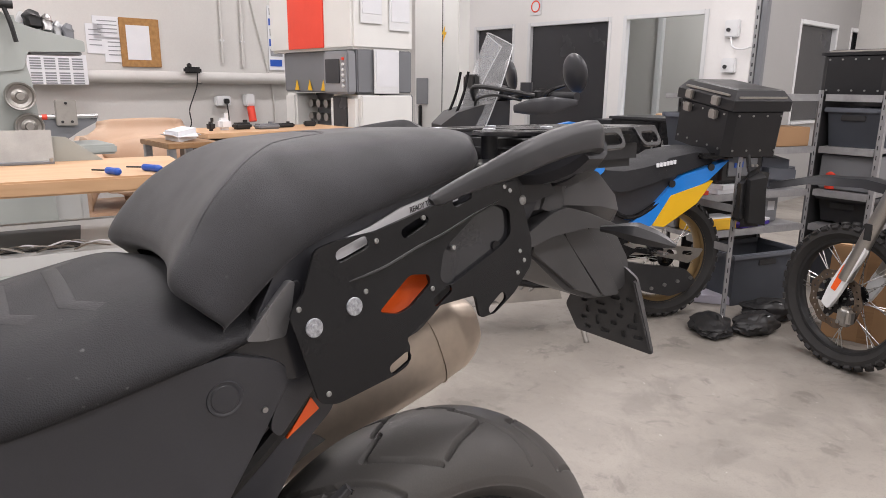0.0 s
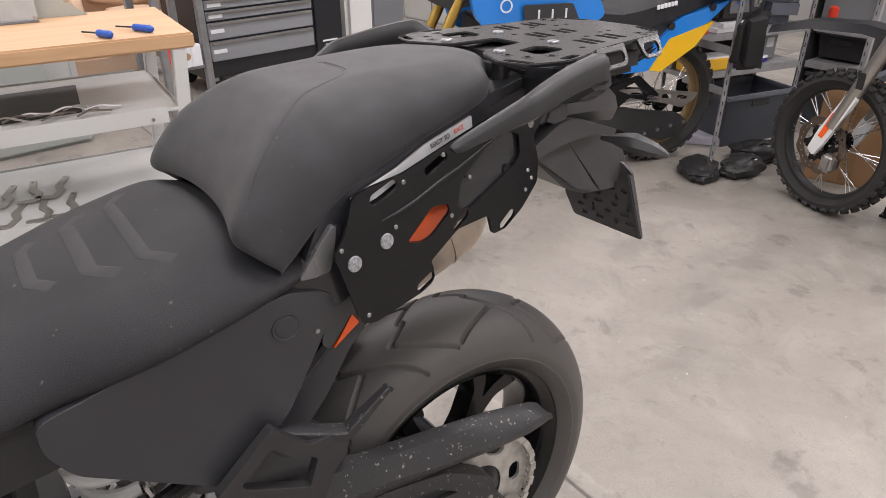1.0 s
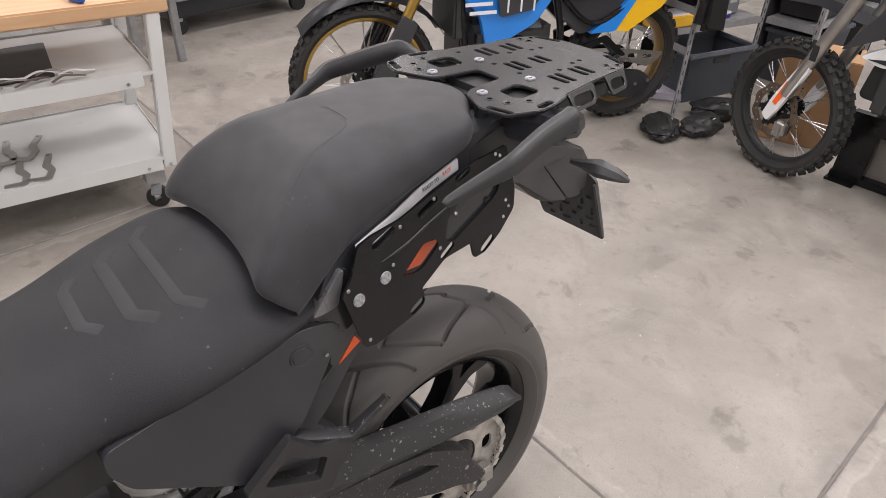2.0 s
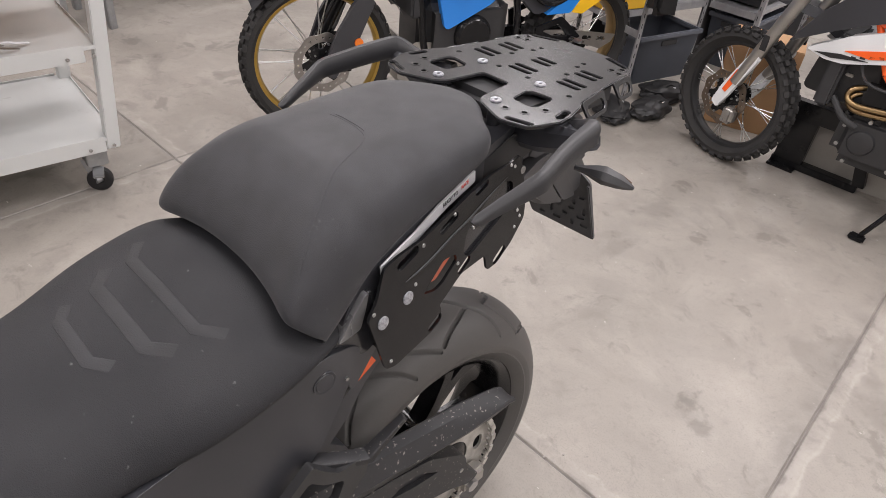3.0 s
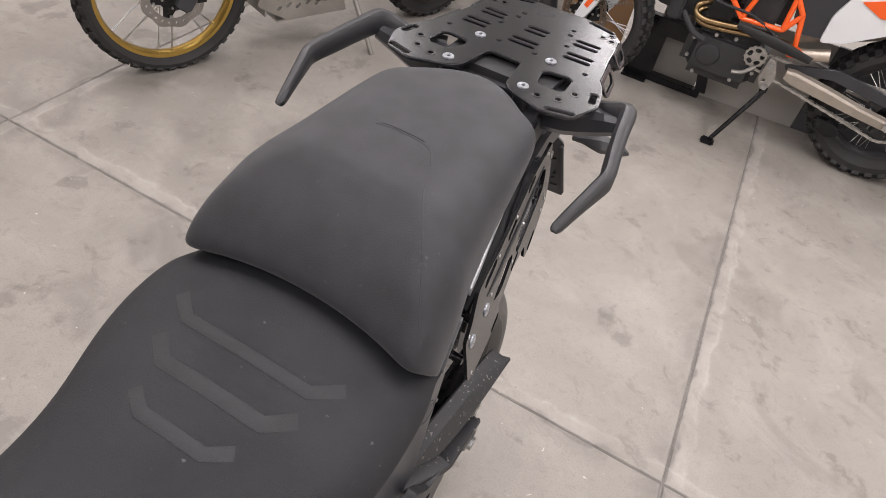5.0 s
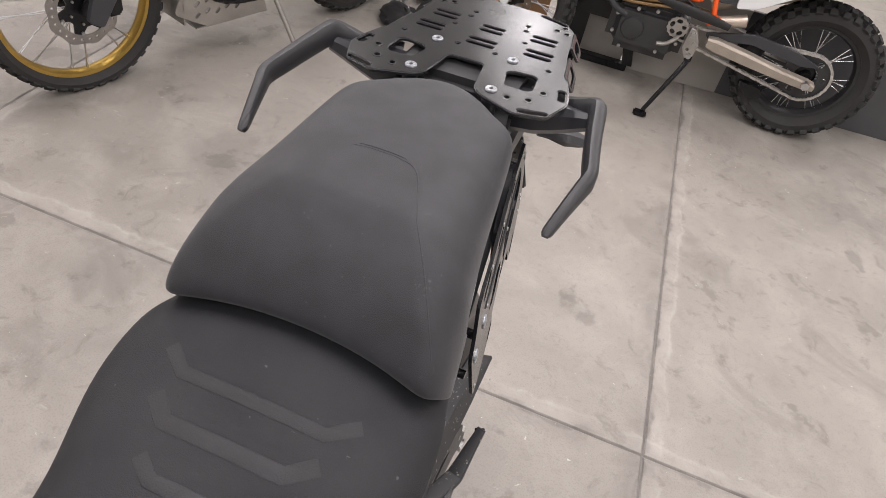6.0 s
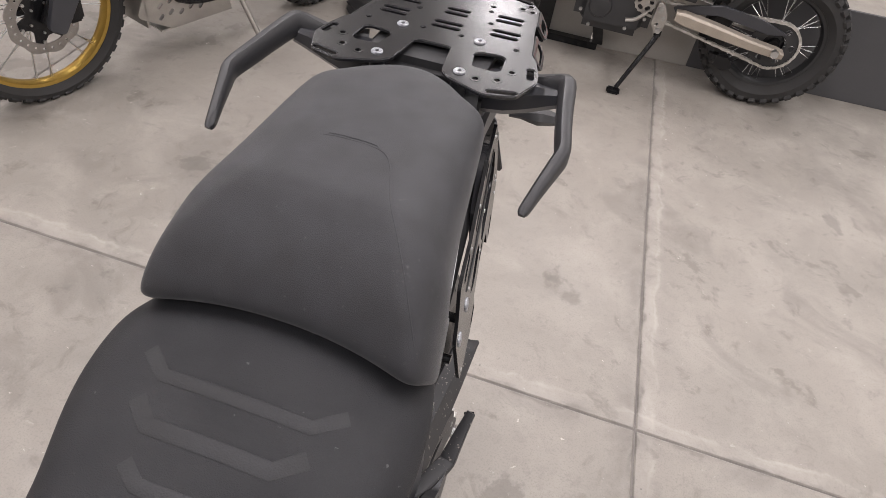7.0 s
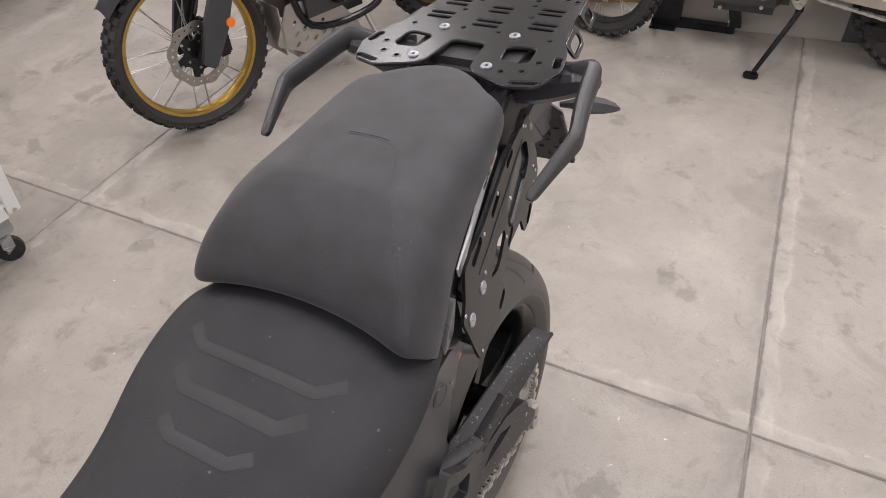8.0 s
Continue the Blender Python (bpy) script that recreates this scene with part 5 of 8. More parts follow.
def pierced(name, p0, p1, q, thick, openings, mt, label, turn=False):
    """A wall with real openings; turned walls run along q."""
    bm = bmesh.new()

    def block(a, b, z0, z1):
        if b - a > 0.001 and z1 - z0 > 0.001:
            c, s = (((a + b) / 2, q + thick / 2, (z0 + z1) / 2), (b - a, thick, z1 - z0))
            if turn:
                c, s = (c[1] - thick, c[0], c[2]), (s[1], s[0], s[2])
            box(bm, c, s, 0.0, ROOM)

    last = p0
    for a, b, z0, z1 in openings:
        block(last, a, 0, CEILING)
        block(a, b, 0, z0)
        block(a, b, z1, CEILING)
        last = b
    block(last, p1, 0, CEILING)
    return solid(name, bm, mt, label, "wall", kind="structure")


pierced("wall_office", PL - 0.2, PC, QC, 0.12, OPEN_1, M_WHITEWALL, "white office partition wall with dark windows")
OPEN_2 = [(6.1, 7.05, 0.75, 1.71), (7.4, 8.3, 0.75, 1.71)]
pierced("wall_office_side", QC + 0.12, QF, PC, 0.12, OPEN_2, M_SIDEWALL, "office side partition wall, darker than the front one, with dark windows", True)
room_box("wall_office_back", PL, PC - 0.12, 7.0, 7.1, 0, CEILING, M_WALL, "grey inner office wall")


def window(name, a, b, z0, z1, q, pane, turn=False, label="white framed window with dark pane"):
    t = thing(name, label, "window", kind="structure")
    w, h_ = b - a, z1 - z0

    def put(part_name, c, s, mt, lab="", bev=0.004):
        if turn:
            c, s = (q - c[1], c[0], c[2]), (s[1], s[0], s[2])
        else:
            c = (c[0], q + c[1], c[2])
        return part(part_name, box(bmesh.new(), c, s, bev, ROOM), mt, t, lab)

    m = (a + b) / 2
    put("window_frame", (a + 0.02, 0.03, (z0 + z1) / 2), (0.04, 0.07, h_), M_WHITE)
    put("window_frame", (b - 0.02, 0.03, (z0 + z1) / 2), (0.04, 0.07, h_), M_WHITE)
    put("window_frame", (m, 0.03, z1 - 0.02), (w - 0.08, 0.07, 0.04), M_WHITE)
    put("window_sill", (m, 0.02, z0 + 0.012), (w - 0.08, 0.10, 0.024), M_WHITE)
    p = put("pane", (m, 0.05, (z0 + z1) / 2), (w - 0.08, 0.012, h_ - 0.06), pane, "dark tinted pane" if pane is M_SCREEN else "clear glass pane", 0.0)
    p.visible_shadow = pane is M_SCREEN
    return t


window("window_1", *OPEN_1[0], QC, M_SCREEN)
window("window_2", *OPEN_1[1], QC, M_SCREEN)
window("window_3", *OPEN_1[2], QC, M_GLASS, False, "white framed office window with clear glass")
window("window_4", *OPEN_2[0], PC, M_SCREEN, True)
window("window_5", *OPEN_2[1], PC, M_SCREEN, True)
inner = thing("door_frame", "pale wooden door frame inside the office", "door frame", at(-3.55, 6.95))
for x in (-0.42, 0.42):
    part("post", new_box((x, 0, 1.0), (0.07, 0.06, 2.0), 0.004), M_WHITE, inner)
part("lintel", new_box((0, 0, 2.03), (0.91, 0.06, 0.07), 0.004), M_WHITE, inner)
solid("window_board", new_box((0, 0, 0), (0.5, 0.16, 0.05), 0.006), M_WOOD, "pale wooden window board inside the office", "board", at(-2.72, QC + 0.2, W_LOW + 0.03))
# unseen lamp, added to brighten the room behind the clear window
od = thing("office_lamp", "added unseen square lamp that lights the office interior", "lamp", at(-2.9, 6.1, 2.6))
part("panel", new_box((0, 0, 0), (0.6, 0.6, 0.03), 0.004), M_LAMP, od, "glowing diffuser")
part("cord", rod(bmesh.new(), (0, 0, 0.02), (0, 0, CEILING - 2.6), 0.006), M_WHITE, od)
li = bpy.data.lights.new("office_light", "AREA")
li.size, li.energy, li.color = 0.6, 14, (1, 0.97, 0.93)
lo = new("office_light", li)
lo.matrix_basis = at(-2.9, 6.1, 2.56)
solid("low_cupboard", new_box((0, 0, 0.39), (1.0, 0.3, 0.77), 0.006), M_CHEST, "black low cupboard below the office window", "cupboard", at(-2.9, QC - 0.18))
# pillar with thermostat, sockets and punched rail
pil = thing("wall_pillar", "white corner pillar with wall fittings and punched rail", "pillar", at(PC - 0.16, QC - 0.05), kind="structure")
part("casing", new_box((0, 0, CEILING / 2), (0.38, 0.09, CEILING), 0.004), M_WHITEWALL, pil)
part("rail", new_box((0.21, -0.02, 1.25), (0.035, 0.05, 2.5), 0.002), M_ZINC, pil, "punched steel rail")
part("dark_strip", new_box((0.255, 0.0, 1.3), (0.05, 0.06, 2.6), 0.002), M_MACHGREY, pil)
for z in np.arange(0.9, 2.0, 0.075):
    part("punch", new_box((0.21, -0.046, z), (0.01, 0.004, 0.03), 0.0), M_DEEP, pil)
for z, hh in ((1.57, 0.14), (1.27, 0.12)):
    sw_ = part("switch_box", new_box((0.02, -0.065, z), (0.12, 0.05, hh), 0.008), M_WHITE, pil, "white switch box")
    part("key_knob", rod(bmesh.new(), (0.0, -0.09, z - 0.01), (0.0, -0.105, z - 0.01), 0.016), M_DEEP, sw_)
part("loose_cable", tube(bmesh.new(), [(0.02, -0.08, 1.5), (0.06, -0.11, 1.42), (0.14, -0.11, 1.40), (0.2, -0.07, 1.42)], 0.008, 8, 6), M_WHITE, pil)
sgn = thing("warning_sign", "white sign with a red ring", "sign", at(-4.45, QC - 0.008, 1.93))
part("board", new_box((0, 0, 0), (0.16, 0.006, 0.2), 0.002), M_WHITE, sgn)
part("ring", lathe(bmesh.new(), [(0.05, 0.0), (0.062, 0.0), (0.062, 0.004), (0.05, 0.004)], 32, pose(0, -0.009, -0.01, 0, 0, 90)), M_RED, sgn)

# fittings on the left wall: x below runs along the wall, y away from it
def on_left(q, z, out=0.0):
    return at(PL + out, q, z, -90)


wp = thing("wall_pipe", "thick grey lagged pipe along the wall", "pipe", at(PL, 0))
part("pipe", rod(bmesh.new(), (0.09, -3.5, 1.13), (0.09, 3.1, 1.13), 0.055, seg=24), M_WALL, wp)
for q in (-2.4, -0.9, 0.6, 2.1):
    part("clip", new_box((0.06, q, 1.13), (0.12, 0.03, 0.13), 0.01), M_ZINC, wp)
for q, z0, z1, r in ((2.38, 1.28, 2.9, 0.014), (2.60, 1.24, 2.9, 0.016)):
    c = thing("conduit", "grey electrical conduit on the wall", "conduit", at(PL, 0), "conduits on the wall")
    part("tube", rod(bmesh.new(), (0.02, q, z0), (0.02, q, z1), r), M_WALL, c)
    for z in (1.5, 2.3):
        part("clip", new_box((0.015, q, z), (0.03, 0.05, 0.02), 0.003), M_WHITE, c)
cb = thing("wall_cable", "thin grey cable drooping down the wall", "cable", at(PL, 0))
part("cable", tube(bmesh.new(), [(0.015, 2.64, 2.6), (0.015, 2.72, 1.9), (0.02, 2.86, 1.3), (0.02, 2.93, 0.9), (0.02, 2.94, 0.5)], 0.009, 8, 6), M_WALL, cb)
so = thing("wall_socket", "white wall socket box with plug", "socket", on_left(2.34, 0.9, 0.035))
part("body", new_box((0, 0, 0), (0.16, 0.07, 0.1), 0.01), M_WHITE, so)
part("plug", new_box((-0.02, 0.05, 0), (0.05, 0.05, 0.05), 0.008), M_INK, so)
part("lead", tube(bmesh.new(), [(-0.02, 0.06, -0.02), (-0.02, 0.08, -0.2), (0.02, 0.06, -0.35)], 0.006, 8, 6), M_INK, so)
rs = thing("power_socket", "red and white industrial power socket", "socket", on_left(2.62, 0.86, 0.05))
part("housing", new_box((0, 0, 0.05), (0.1, 0.1, 0.12), 0.012), M_WHITE, rs)
part("plug", rod(bmesh.new(), (0, 0.04, -0.02), (0, 0.08, -0.17), 0.04), M_RED, rs, "red plug")
hk = thing("cable_hanger", "black hanger with a cable on the pipe", "bracket", on_left(2.0, 1.2, 0.16))
part("bar", new_box((0, 0, 0), (0.17, 0.05, 0.06), 0.015), M_INK, hk)
part("knob", new_box((0.03, 0, 0.04), (0.04, 0.04, 0.05), 0.01), M_INK, hk)
part("cable", tube(bmesh.new(), [(-0.04, 0.02, -0.02), (-0.02, 0.03, -0.15), (0.02, 0.02, -0.26), (0.07, 0.03, -0.38), (0.06, 0.02, -0.52), (0.14, 0.02, -0.6)], 0.006, 8, 6), M_INK, hk)
ck = thing("cork_board", "cork notice board with pinned white papers", "notice board", on_left(1.58, 1.44, 0.012))
part("cork", new_box((0, 0, 0), (0.36, 0.02, 0.44), 0.004), M_CORK, ck)
part("sheet", new_box((0.02, 0.014, 0.0), (0.21, 0.003, 0.31), 0.0), M_PAPER, ck)
for dq, dz, w, hh in ((1.19, 1.46, 0.15, 0.26), (1.37, 1.37, 0.22, 0.22), (1.30, 1.56, 0.24, 0.20)):
    nt_ = thing("wall_note", "white paper pinned to the wall", "paper", on_left(dq, dz, 0.006), "papers on the wall")
    part("sheet", new_box((0, 0, 0), (w, 0.006, hh), 0.0), M_PAPER, nt_)
    for k in range(4):
        part("line", new_box((0, 0.0045, hh * (0.3 - 0.17 * k)), (w * 0.7, 0.002, 0.008), 0.0), M_PRINT, nt_)
cal = thing("wall_calendar", "white wall calendar with dark grid of days", "calendar", on_left(0.82, 1.18, 0.19))
part("sheet", new_box((0, 0, 0), (0.46, 0.006, 0.25), 0.0), M_PAPER, cal)
for x in (-0.2, 0.2):
    part("hook", rod(bmesh.new(), (x, -0.003, 0.11), (x, -0.19, 0.11), 0.004), M_ZINC, cal)
for i in range(4):
    for j in range(2):
        for k in range(5):
            part("day_block", new_box((-0.155 + i * 0.108, 0.0045, 0.09 - j * 0.12 - k * 0.021), (0.085, 0.002, 0.012), 0.0), M_PRINT, cal)
st_ = thing("information_panel", "blue and white printed strip panel on the wall", "panel", on_left(2.99, 1.55, 0.01))
part("board", new_box((0, 0, 0), (0.18, 0.008, 0.66), 0.0), M_PAPER, st_)
for k in range(6):
    part("print_block", new_box((0.01 * (k % 2), 0.006, 0.27 - 0.105 * k), (0.14, 0.003, 0.07), 0.0), M_BLUEGRIP if k % 2 else M_PRINT, st_)

# ---- machining centre and cabinet in the corner ----
mc = thing("machining_centre", "white and grey machining centre with a red panel and control screen", "machine", at(0, 0))
P0, P1, Q0, Q1 = -4.99, -3.71, 2.33, 2.88
part("upper_body", new_box(((P0 + P1) / 2, (Q0 + Q1) / 2 - 0.02, 1.92), (P1 - P0, Q1 - Q0 + 0.04, 1.16), 0.02), M_MACHINE, mc, "white upper housing")
part("red_panel", new_box((-4.37, Q0 - 0.045, 1.92), (0.55, 0.012, 1.12), 0.003), M_RED, mc, "bright red painted panel")
PM = -4.85
part("middle_body", new_box(((PM + P1) / 2, (Q0 + Q1) / 2, 1.18), (P1 - PM - 0.02, Q1 - Q0 - 0.02, 0.33), 0.01), M_MACHGREY, mc, "dark grey middle housing")
scr = part("control_panel", new_box((-3.90, Q0 - 0.03, 1.17), (0.34, 0.09, 0.32), 0.015), M_DRAWER, mc, "grey control panel")
part("display", new_box((-3.93, Q0 - 0.078, 1.18), (0.2, 0.008, 0.18), 0.003), M_SCREEN, scr)
for k in range(6):
    part("key", rod(bmesh.new(), (-3.78, Q0 - 0.075, 1.07 + k * 0.04), (-3.78, Q0 - 0.088, 1.07 + k * 0.04), 0.011), M_RED if k == 5 else M_WHITE, scr)
for k in range(3):
    bm = plate([Vector(v) for v in ((-0.035, 0), (0.035, 0), (0, 0.085))], [], 0.004, Matrix(((1, 0, 0, -4.61 + k * 0.21), (0, 0, -1, Q0 - 0.004), (0, 1, 0, 1.03), (0, 0, 0, 1))))
    part("warning_triangle", bm, M_YELLOW, mc, "yellow warning triangle")
part("lower_body", new_box(((PM + P1) / 2, (Q0 + Q1) / 2 + 0.12, 0.505), (P1 - PM, Q1 - Q0 - 0.24, 1.0), 0.01), M_MACHGREY, mc)
part("side_frame", new_box((PM + 0.09, Q0 + 0.13, 0.505), (0.18, 0.24, 1.0), 0.02), M_MACHINE, mc, "white frame post")
part("door", new_box((-3.90, Q0 + 0.12, 0.505), (0.40, 0.26, 1.0), 0.03), M_MACHINE, mc, "white machine door with a window")
part("door_window", new_box((-3.93, Q0 - 0.012, 0.84), (0.2, 0.012, 0.3), 0.02), M_SCREEN, mc)
for i in range(5):
    for j in range(2):
        part("tool_holder", rod(bmesh.new(), (-4.72 + i * 0.12, Q0 + 0.12, 0.92 - j * 0.11), (-4.72 + i * 0.12, Q0 + 0.22, 0.92 - j * 0.11), 0.035, 0.025), M_ALU, mc, "steel tool holder")
part("side_lower", new_box((P1 + 0.012, Q0 + 0.27, 0.75), (0.03, 0.5, 0.5), 0.01), M_MACHINE, mc)
for q, z, w, hh in ((Q0 + 0.13, 1.78, 0.20, 0.5), (Q0 + 0.40, 1.72, 0.20, 0.46), (Q0 + 0.27, 1.18, 0.24, 0.33)):
    nt_ = part("document_holder", new_box((P1 + 0.012, q, z), (0.012, w, hh), 0.002), M_WHITE, mc, "clear document sleeve with a sheet")
    part("sheet", new_box((P1 + 0.02, q, z + 0.02), (0.004, w * 0.85, hh * 0.8), 0.0), M_PAPER, nt_)
cab = thing("electrical_cabinet", "tall white electrical cabinet with warning mark", "cabinet", at(-4.56, 3.93))
part("body", new_box((0, 0, 1.25), (0.66, 0.15, 2.5), 0.01), M_MACHINE, cab)
part("door_gap", new_box((0.1, -0.077, 1.25), (0.006, 0.006, 2.4), 0.0), M_DEEP, cab)
part("grey_plate", new_box((-0.2, -0.081, 1.02), (0.18, 0.012, 0.26), 0.003), M_DRAWER, cab)
part("handle", new_box((-0.22, -0.09, 0.75), (0.04, 0.03, 0.26), 0.008), M_INK, cab)
bm = plate([Vector(v) for v in ((-0.03, 0), (0.0, 0.0), (-0.01, -0.07), (0.04, 0.02), (0.01, 0.02), (0.02, 0.08))], [], 0.003, Matrix(((1, 0, 0, 0.12), (0, 0, -1, -0.081), (0, 1, 0, 1.56), (0, 0, 0, 1))))
part("warning_mark", bm, M_YELLOW, cab, "yellow lightning mark")

# ---- roller tool chest ----
CH0 = 1.06
ch = thing("tool_chest", "black roller tool chest with grey drawers and wooden top", "tool chest", at(-3.5, CH0, 0, 90) @ Matrix.Diagonal((1, 1, 0.95, 1)))
# its own x runs along its front, y to the front is negative
CW, CD = 1.07, 0.52
part("carcass", new_box((CW / 2, CD / 2, 0.45), (CW, CD, 0.66), 0.01), M_CHEST, ch)
part("worktop", new_box((CW / 2, CD / 2 - 0.01, 0.80), (CW + 0.06, CD + 0.06, 0.035), 0.005), M_WOOD, ch, "wooden worktop")
zz = 0.765
for k, hh in enumerate((0.07, 0.07, 0.07, 0.07, 0.12, 0.14)):
    dr = part("drawer", new_box((0.44, -0.008, zz - hh / 2), (0.76, 0.02, hh - 0.014), 0.004), M_DRAWER, ch, "grey drawer front")
    part("grip", new_box((0.44, -0.024, zz - 0.016), (0.74, 0.014, 0.016), 0.004), M_ALU, dr)
    part("label_holder", new_box((0.12, -0.02, zz - hh / 2), (0.09, 0.004, 0.025), 0.001), M_PAPER, dr)
    zz -= hh
dor = part("cupboard_door", new_box((0.95, -0.006, 0.45), (0.22, 0.016, 0.62), 0.004), M_CHEST, ch)
part("lock", rod(bmesh.new(), (0.88, -0.014, 0.58), (0.88, -0.03, 0.58), 0.018), M_STEEL, dor)
for k, w in enumerate((0.12, 0.08, 0.1)):
    part("badge_bar", new_box((0.95, -0.016, 0.25 - 0.03 * k), (w, 0.004, 0.012), 0.0), M_PAPER, dor)
for x, y in ((0.08, 0.06), (CW - 0.08, 0.06), (0.08, CD - 0.06), (CW - 0.08, CD - 0.06)):
    cs = part("castor", rod(bmesh.new(), (x, y - 0.018, 0.06), (x, y + 0.018, 0.06), 0.06, seg=24), M_INK, ch, "black castor wheel")
    part("fork", new_box((x, y, 0.105), (0.05, 0.06, 0.03), 0.004), M_ZINC, cs)
# clutter on the chest
for x, y, w, d, hh, mt, nm, lab in ((0.10, 0.2, 0.05, 0.05, 0.06, M_INK, "tin", "small black tin on the tool chest"), (0.2, 0.22, 0.09, 0.07, 0.08, M_PAPER, "paper_cup", "crumpled white cup on the tool chest"), (0.34, 0.25, 0.12, 0.08, 0.045, M_INK, "charger", "black tool charger on the tool chest"), (0.5, 0.2, 0.16, 0.1, 0.035, M_MACHGREY, "power_tool", "dark grey power tool on the tool chest"), (0.68, 0.28, 0.14, 0.06, 0.03, M_INK, "battery", "black tool battery on the tool chest"), (0.9, 0.3, 0.1, 0.03, 0.04, M_INK, "pliers", "dark pliers on the tool chest")):
    bm = new_box((0, 0, hh * 0.5), (w, d, hh), min(w, d, hh) * 0.3, None, 3)
    rod(bm, (w * 0.2, 0, hh), (w * 0.2, 0, hh * 1.4), d * 0.2)
    solid(nm, bm, mt, lab, "tool", at(-3.5, CH0, 0.7772, 90) @ pose(x, y, 0))

# ---- leather chair, side bench ----
def cushion(c, size, puff=0.06):
    bm = new_box(c, size, puff, None, 5)
    for v in bm.verts:
        n_ = noise.noise_vector(v.co * 4.0) * 0.035 + noise.noise_vector(v.co * 11.0) * 0.012
        v.co += n_
    return bm


lc = thing("leather_armchair", "old tan leather armchair with worn cushions", "armchair", at(-4.75, 1.10, 0, 80) @ Matrix.Diagonal((1.42, 1.0, 1.02, 1)))
part("seat", cushion((0, -0.1, 0.30), (0.5, 0.7, 0.22), 0.09), M_LEATHER, lc, subsurf=1, angle=180)
part("backrest", cushion((0, 0.28, 0.52), (0.72, 0.26, 0.56), 0.12), M_LEATHER, lc, subsurf=1, angle=180)
for s in (1, -1):
    part("armrest", cushion((s * 0.32, -0.05, 0.42), (0.20, 0.80, 0.52), 0.095), M_LEATHER, lc, subsurf=1, angle=180)
part("base", new_box((0, 0, 0.09), (0.76, 0.76, 0.16), 0.03), M_LEATHER, lc)
sb = thing("side_bench", "narrow wooden bench on grey steel legs", "bench", at(-3.3, 0.80, 0, 90))
part("top", new_box((0, 0, 0.745), (0.30, 0.45, 0.03), 0.004), M_PLY, sb)
for x in (-0.12, 0.12):
    for y in (-0.19, 0.19):
        part("leg", new_box((x, y, 0.365), (0.04, 0.04, 0.73), 0.003), M_ZINC, sb)
part("lower_shelf", new_box((0, 0, 0.3), (0.26, 0.38, 0.02), 0.003), M_ZINC, sb)
for k, (mt, w, lab) in enumerate(((M_RED, 0.08, "small red carton on the bench shelf"), (M_PAPER, 0.06, "small white carton on the bench shelf"))):
    bx = solid("small_carton", new_box((0, 0, 0.06), (w, 0.09, 0.12), 0.003), mt, lab, "carton", at(-3.14 + 0.01 * k, 0.72 + 0.13 * k, 0.3105, 90 + 6 * k))
rl = thing("paper_roll", "white paper towel roll on the side bench shelf", "paper roll", at(-3.22, 0.80, 0.37))
part("roll", rod(bmesh.new(), (-0.13, 0, 0), (0.13, 0, 0), 0.06, seg=32), M_PAPER, rl)
part("core", rod(bmesh.new(), (-0.132, 0, 0), (0.132, 0, 0), 0.02, seg=20), M_CARDBOARD, rl)
bm = new_box((0, 0, 0.03), (0.26, 0.16, 0.06), 0.028, None, 4)
for v in bm.verts:
    v.co.z += 0.012 * math.sin(v.co.x * 60 + v.co.y * 40)
solid("cloth", bm, M_PAPER, "crumpled white cloth on the side bench", "cloth", at(-3.28, 0.80, 0.765))

# ---- white rolling workbench ----
CART = pose(-1.610, -0.040, 0, 0, 0, -94.5)     # its x runs along the front edge, away from the corner; y to the back
wb = thing("rolling_workbench", "white steel rolling workbench with thick beech top and two trays", "workbench", CART)
# in this frame: x from 0 to 1.6 along the front, y from 0 back to -0.62
BL, BD = 1.6, 0.60
part("top", new_box((BL / 2, -BD / 2, 0.767), (BL + 0.16, BD + 0.01, 0.049), 0.006), M_WOOD, wb, "thick beech worktop")
for x in (0.0225, BL - 0.0225):
    for y in (-0.0225, -BD + 0.0225):
        lean = -0.05 if x < 0.5 else 0.05
        bm = new_box((x, y, 0.463), (0.045, 0.045, 0.558), 0.003)
        for v in bm.verts:
            v.co.x += lean * (v.co.z - 0.184) / 0.558
        part("leg", bm, M_CART, wb)
for z, nm in ((0.552, "upper_tray"), (0.228, "lower_tray")):
    tr = part(nm, new_box((BL / 2, -BD / 2, z - 0.006), (BL - 0.002, BD - 0.002, 0.012), 0.002), M_CART, wb, "white steel tray")
    for y, s in ((-0.002, 1), (-BD + 0.002, -1)):
        part("lip", new_box((BL / 2, y + s * 0.003, z - 0.02), (BL - 0.094, 0.004, 0.055), 0.001), M_CART, tr)
    for x in (0.002, BL - 0.002):
        part("lip", new_box((x, -BD / 2, z - 0.02), (0.004, BD - 0.094, 0.055), 0.001), M_CART, tr)
    for x in (0.022, 0.1):
        part("bolt", rod(bmesh.new(), (x, 0.004, z - 0.03), (x, 0.008, z - 0.03), 0.006), M_STEEL, tr)
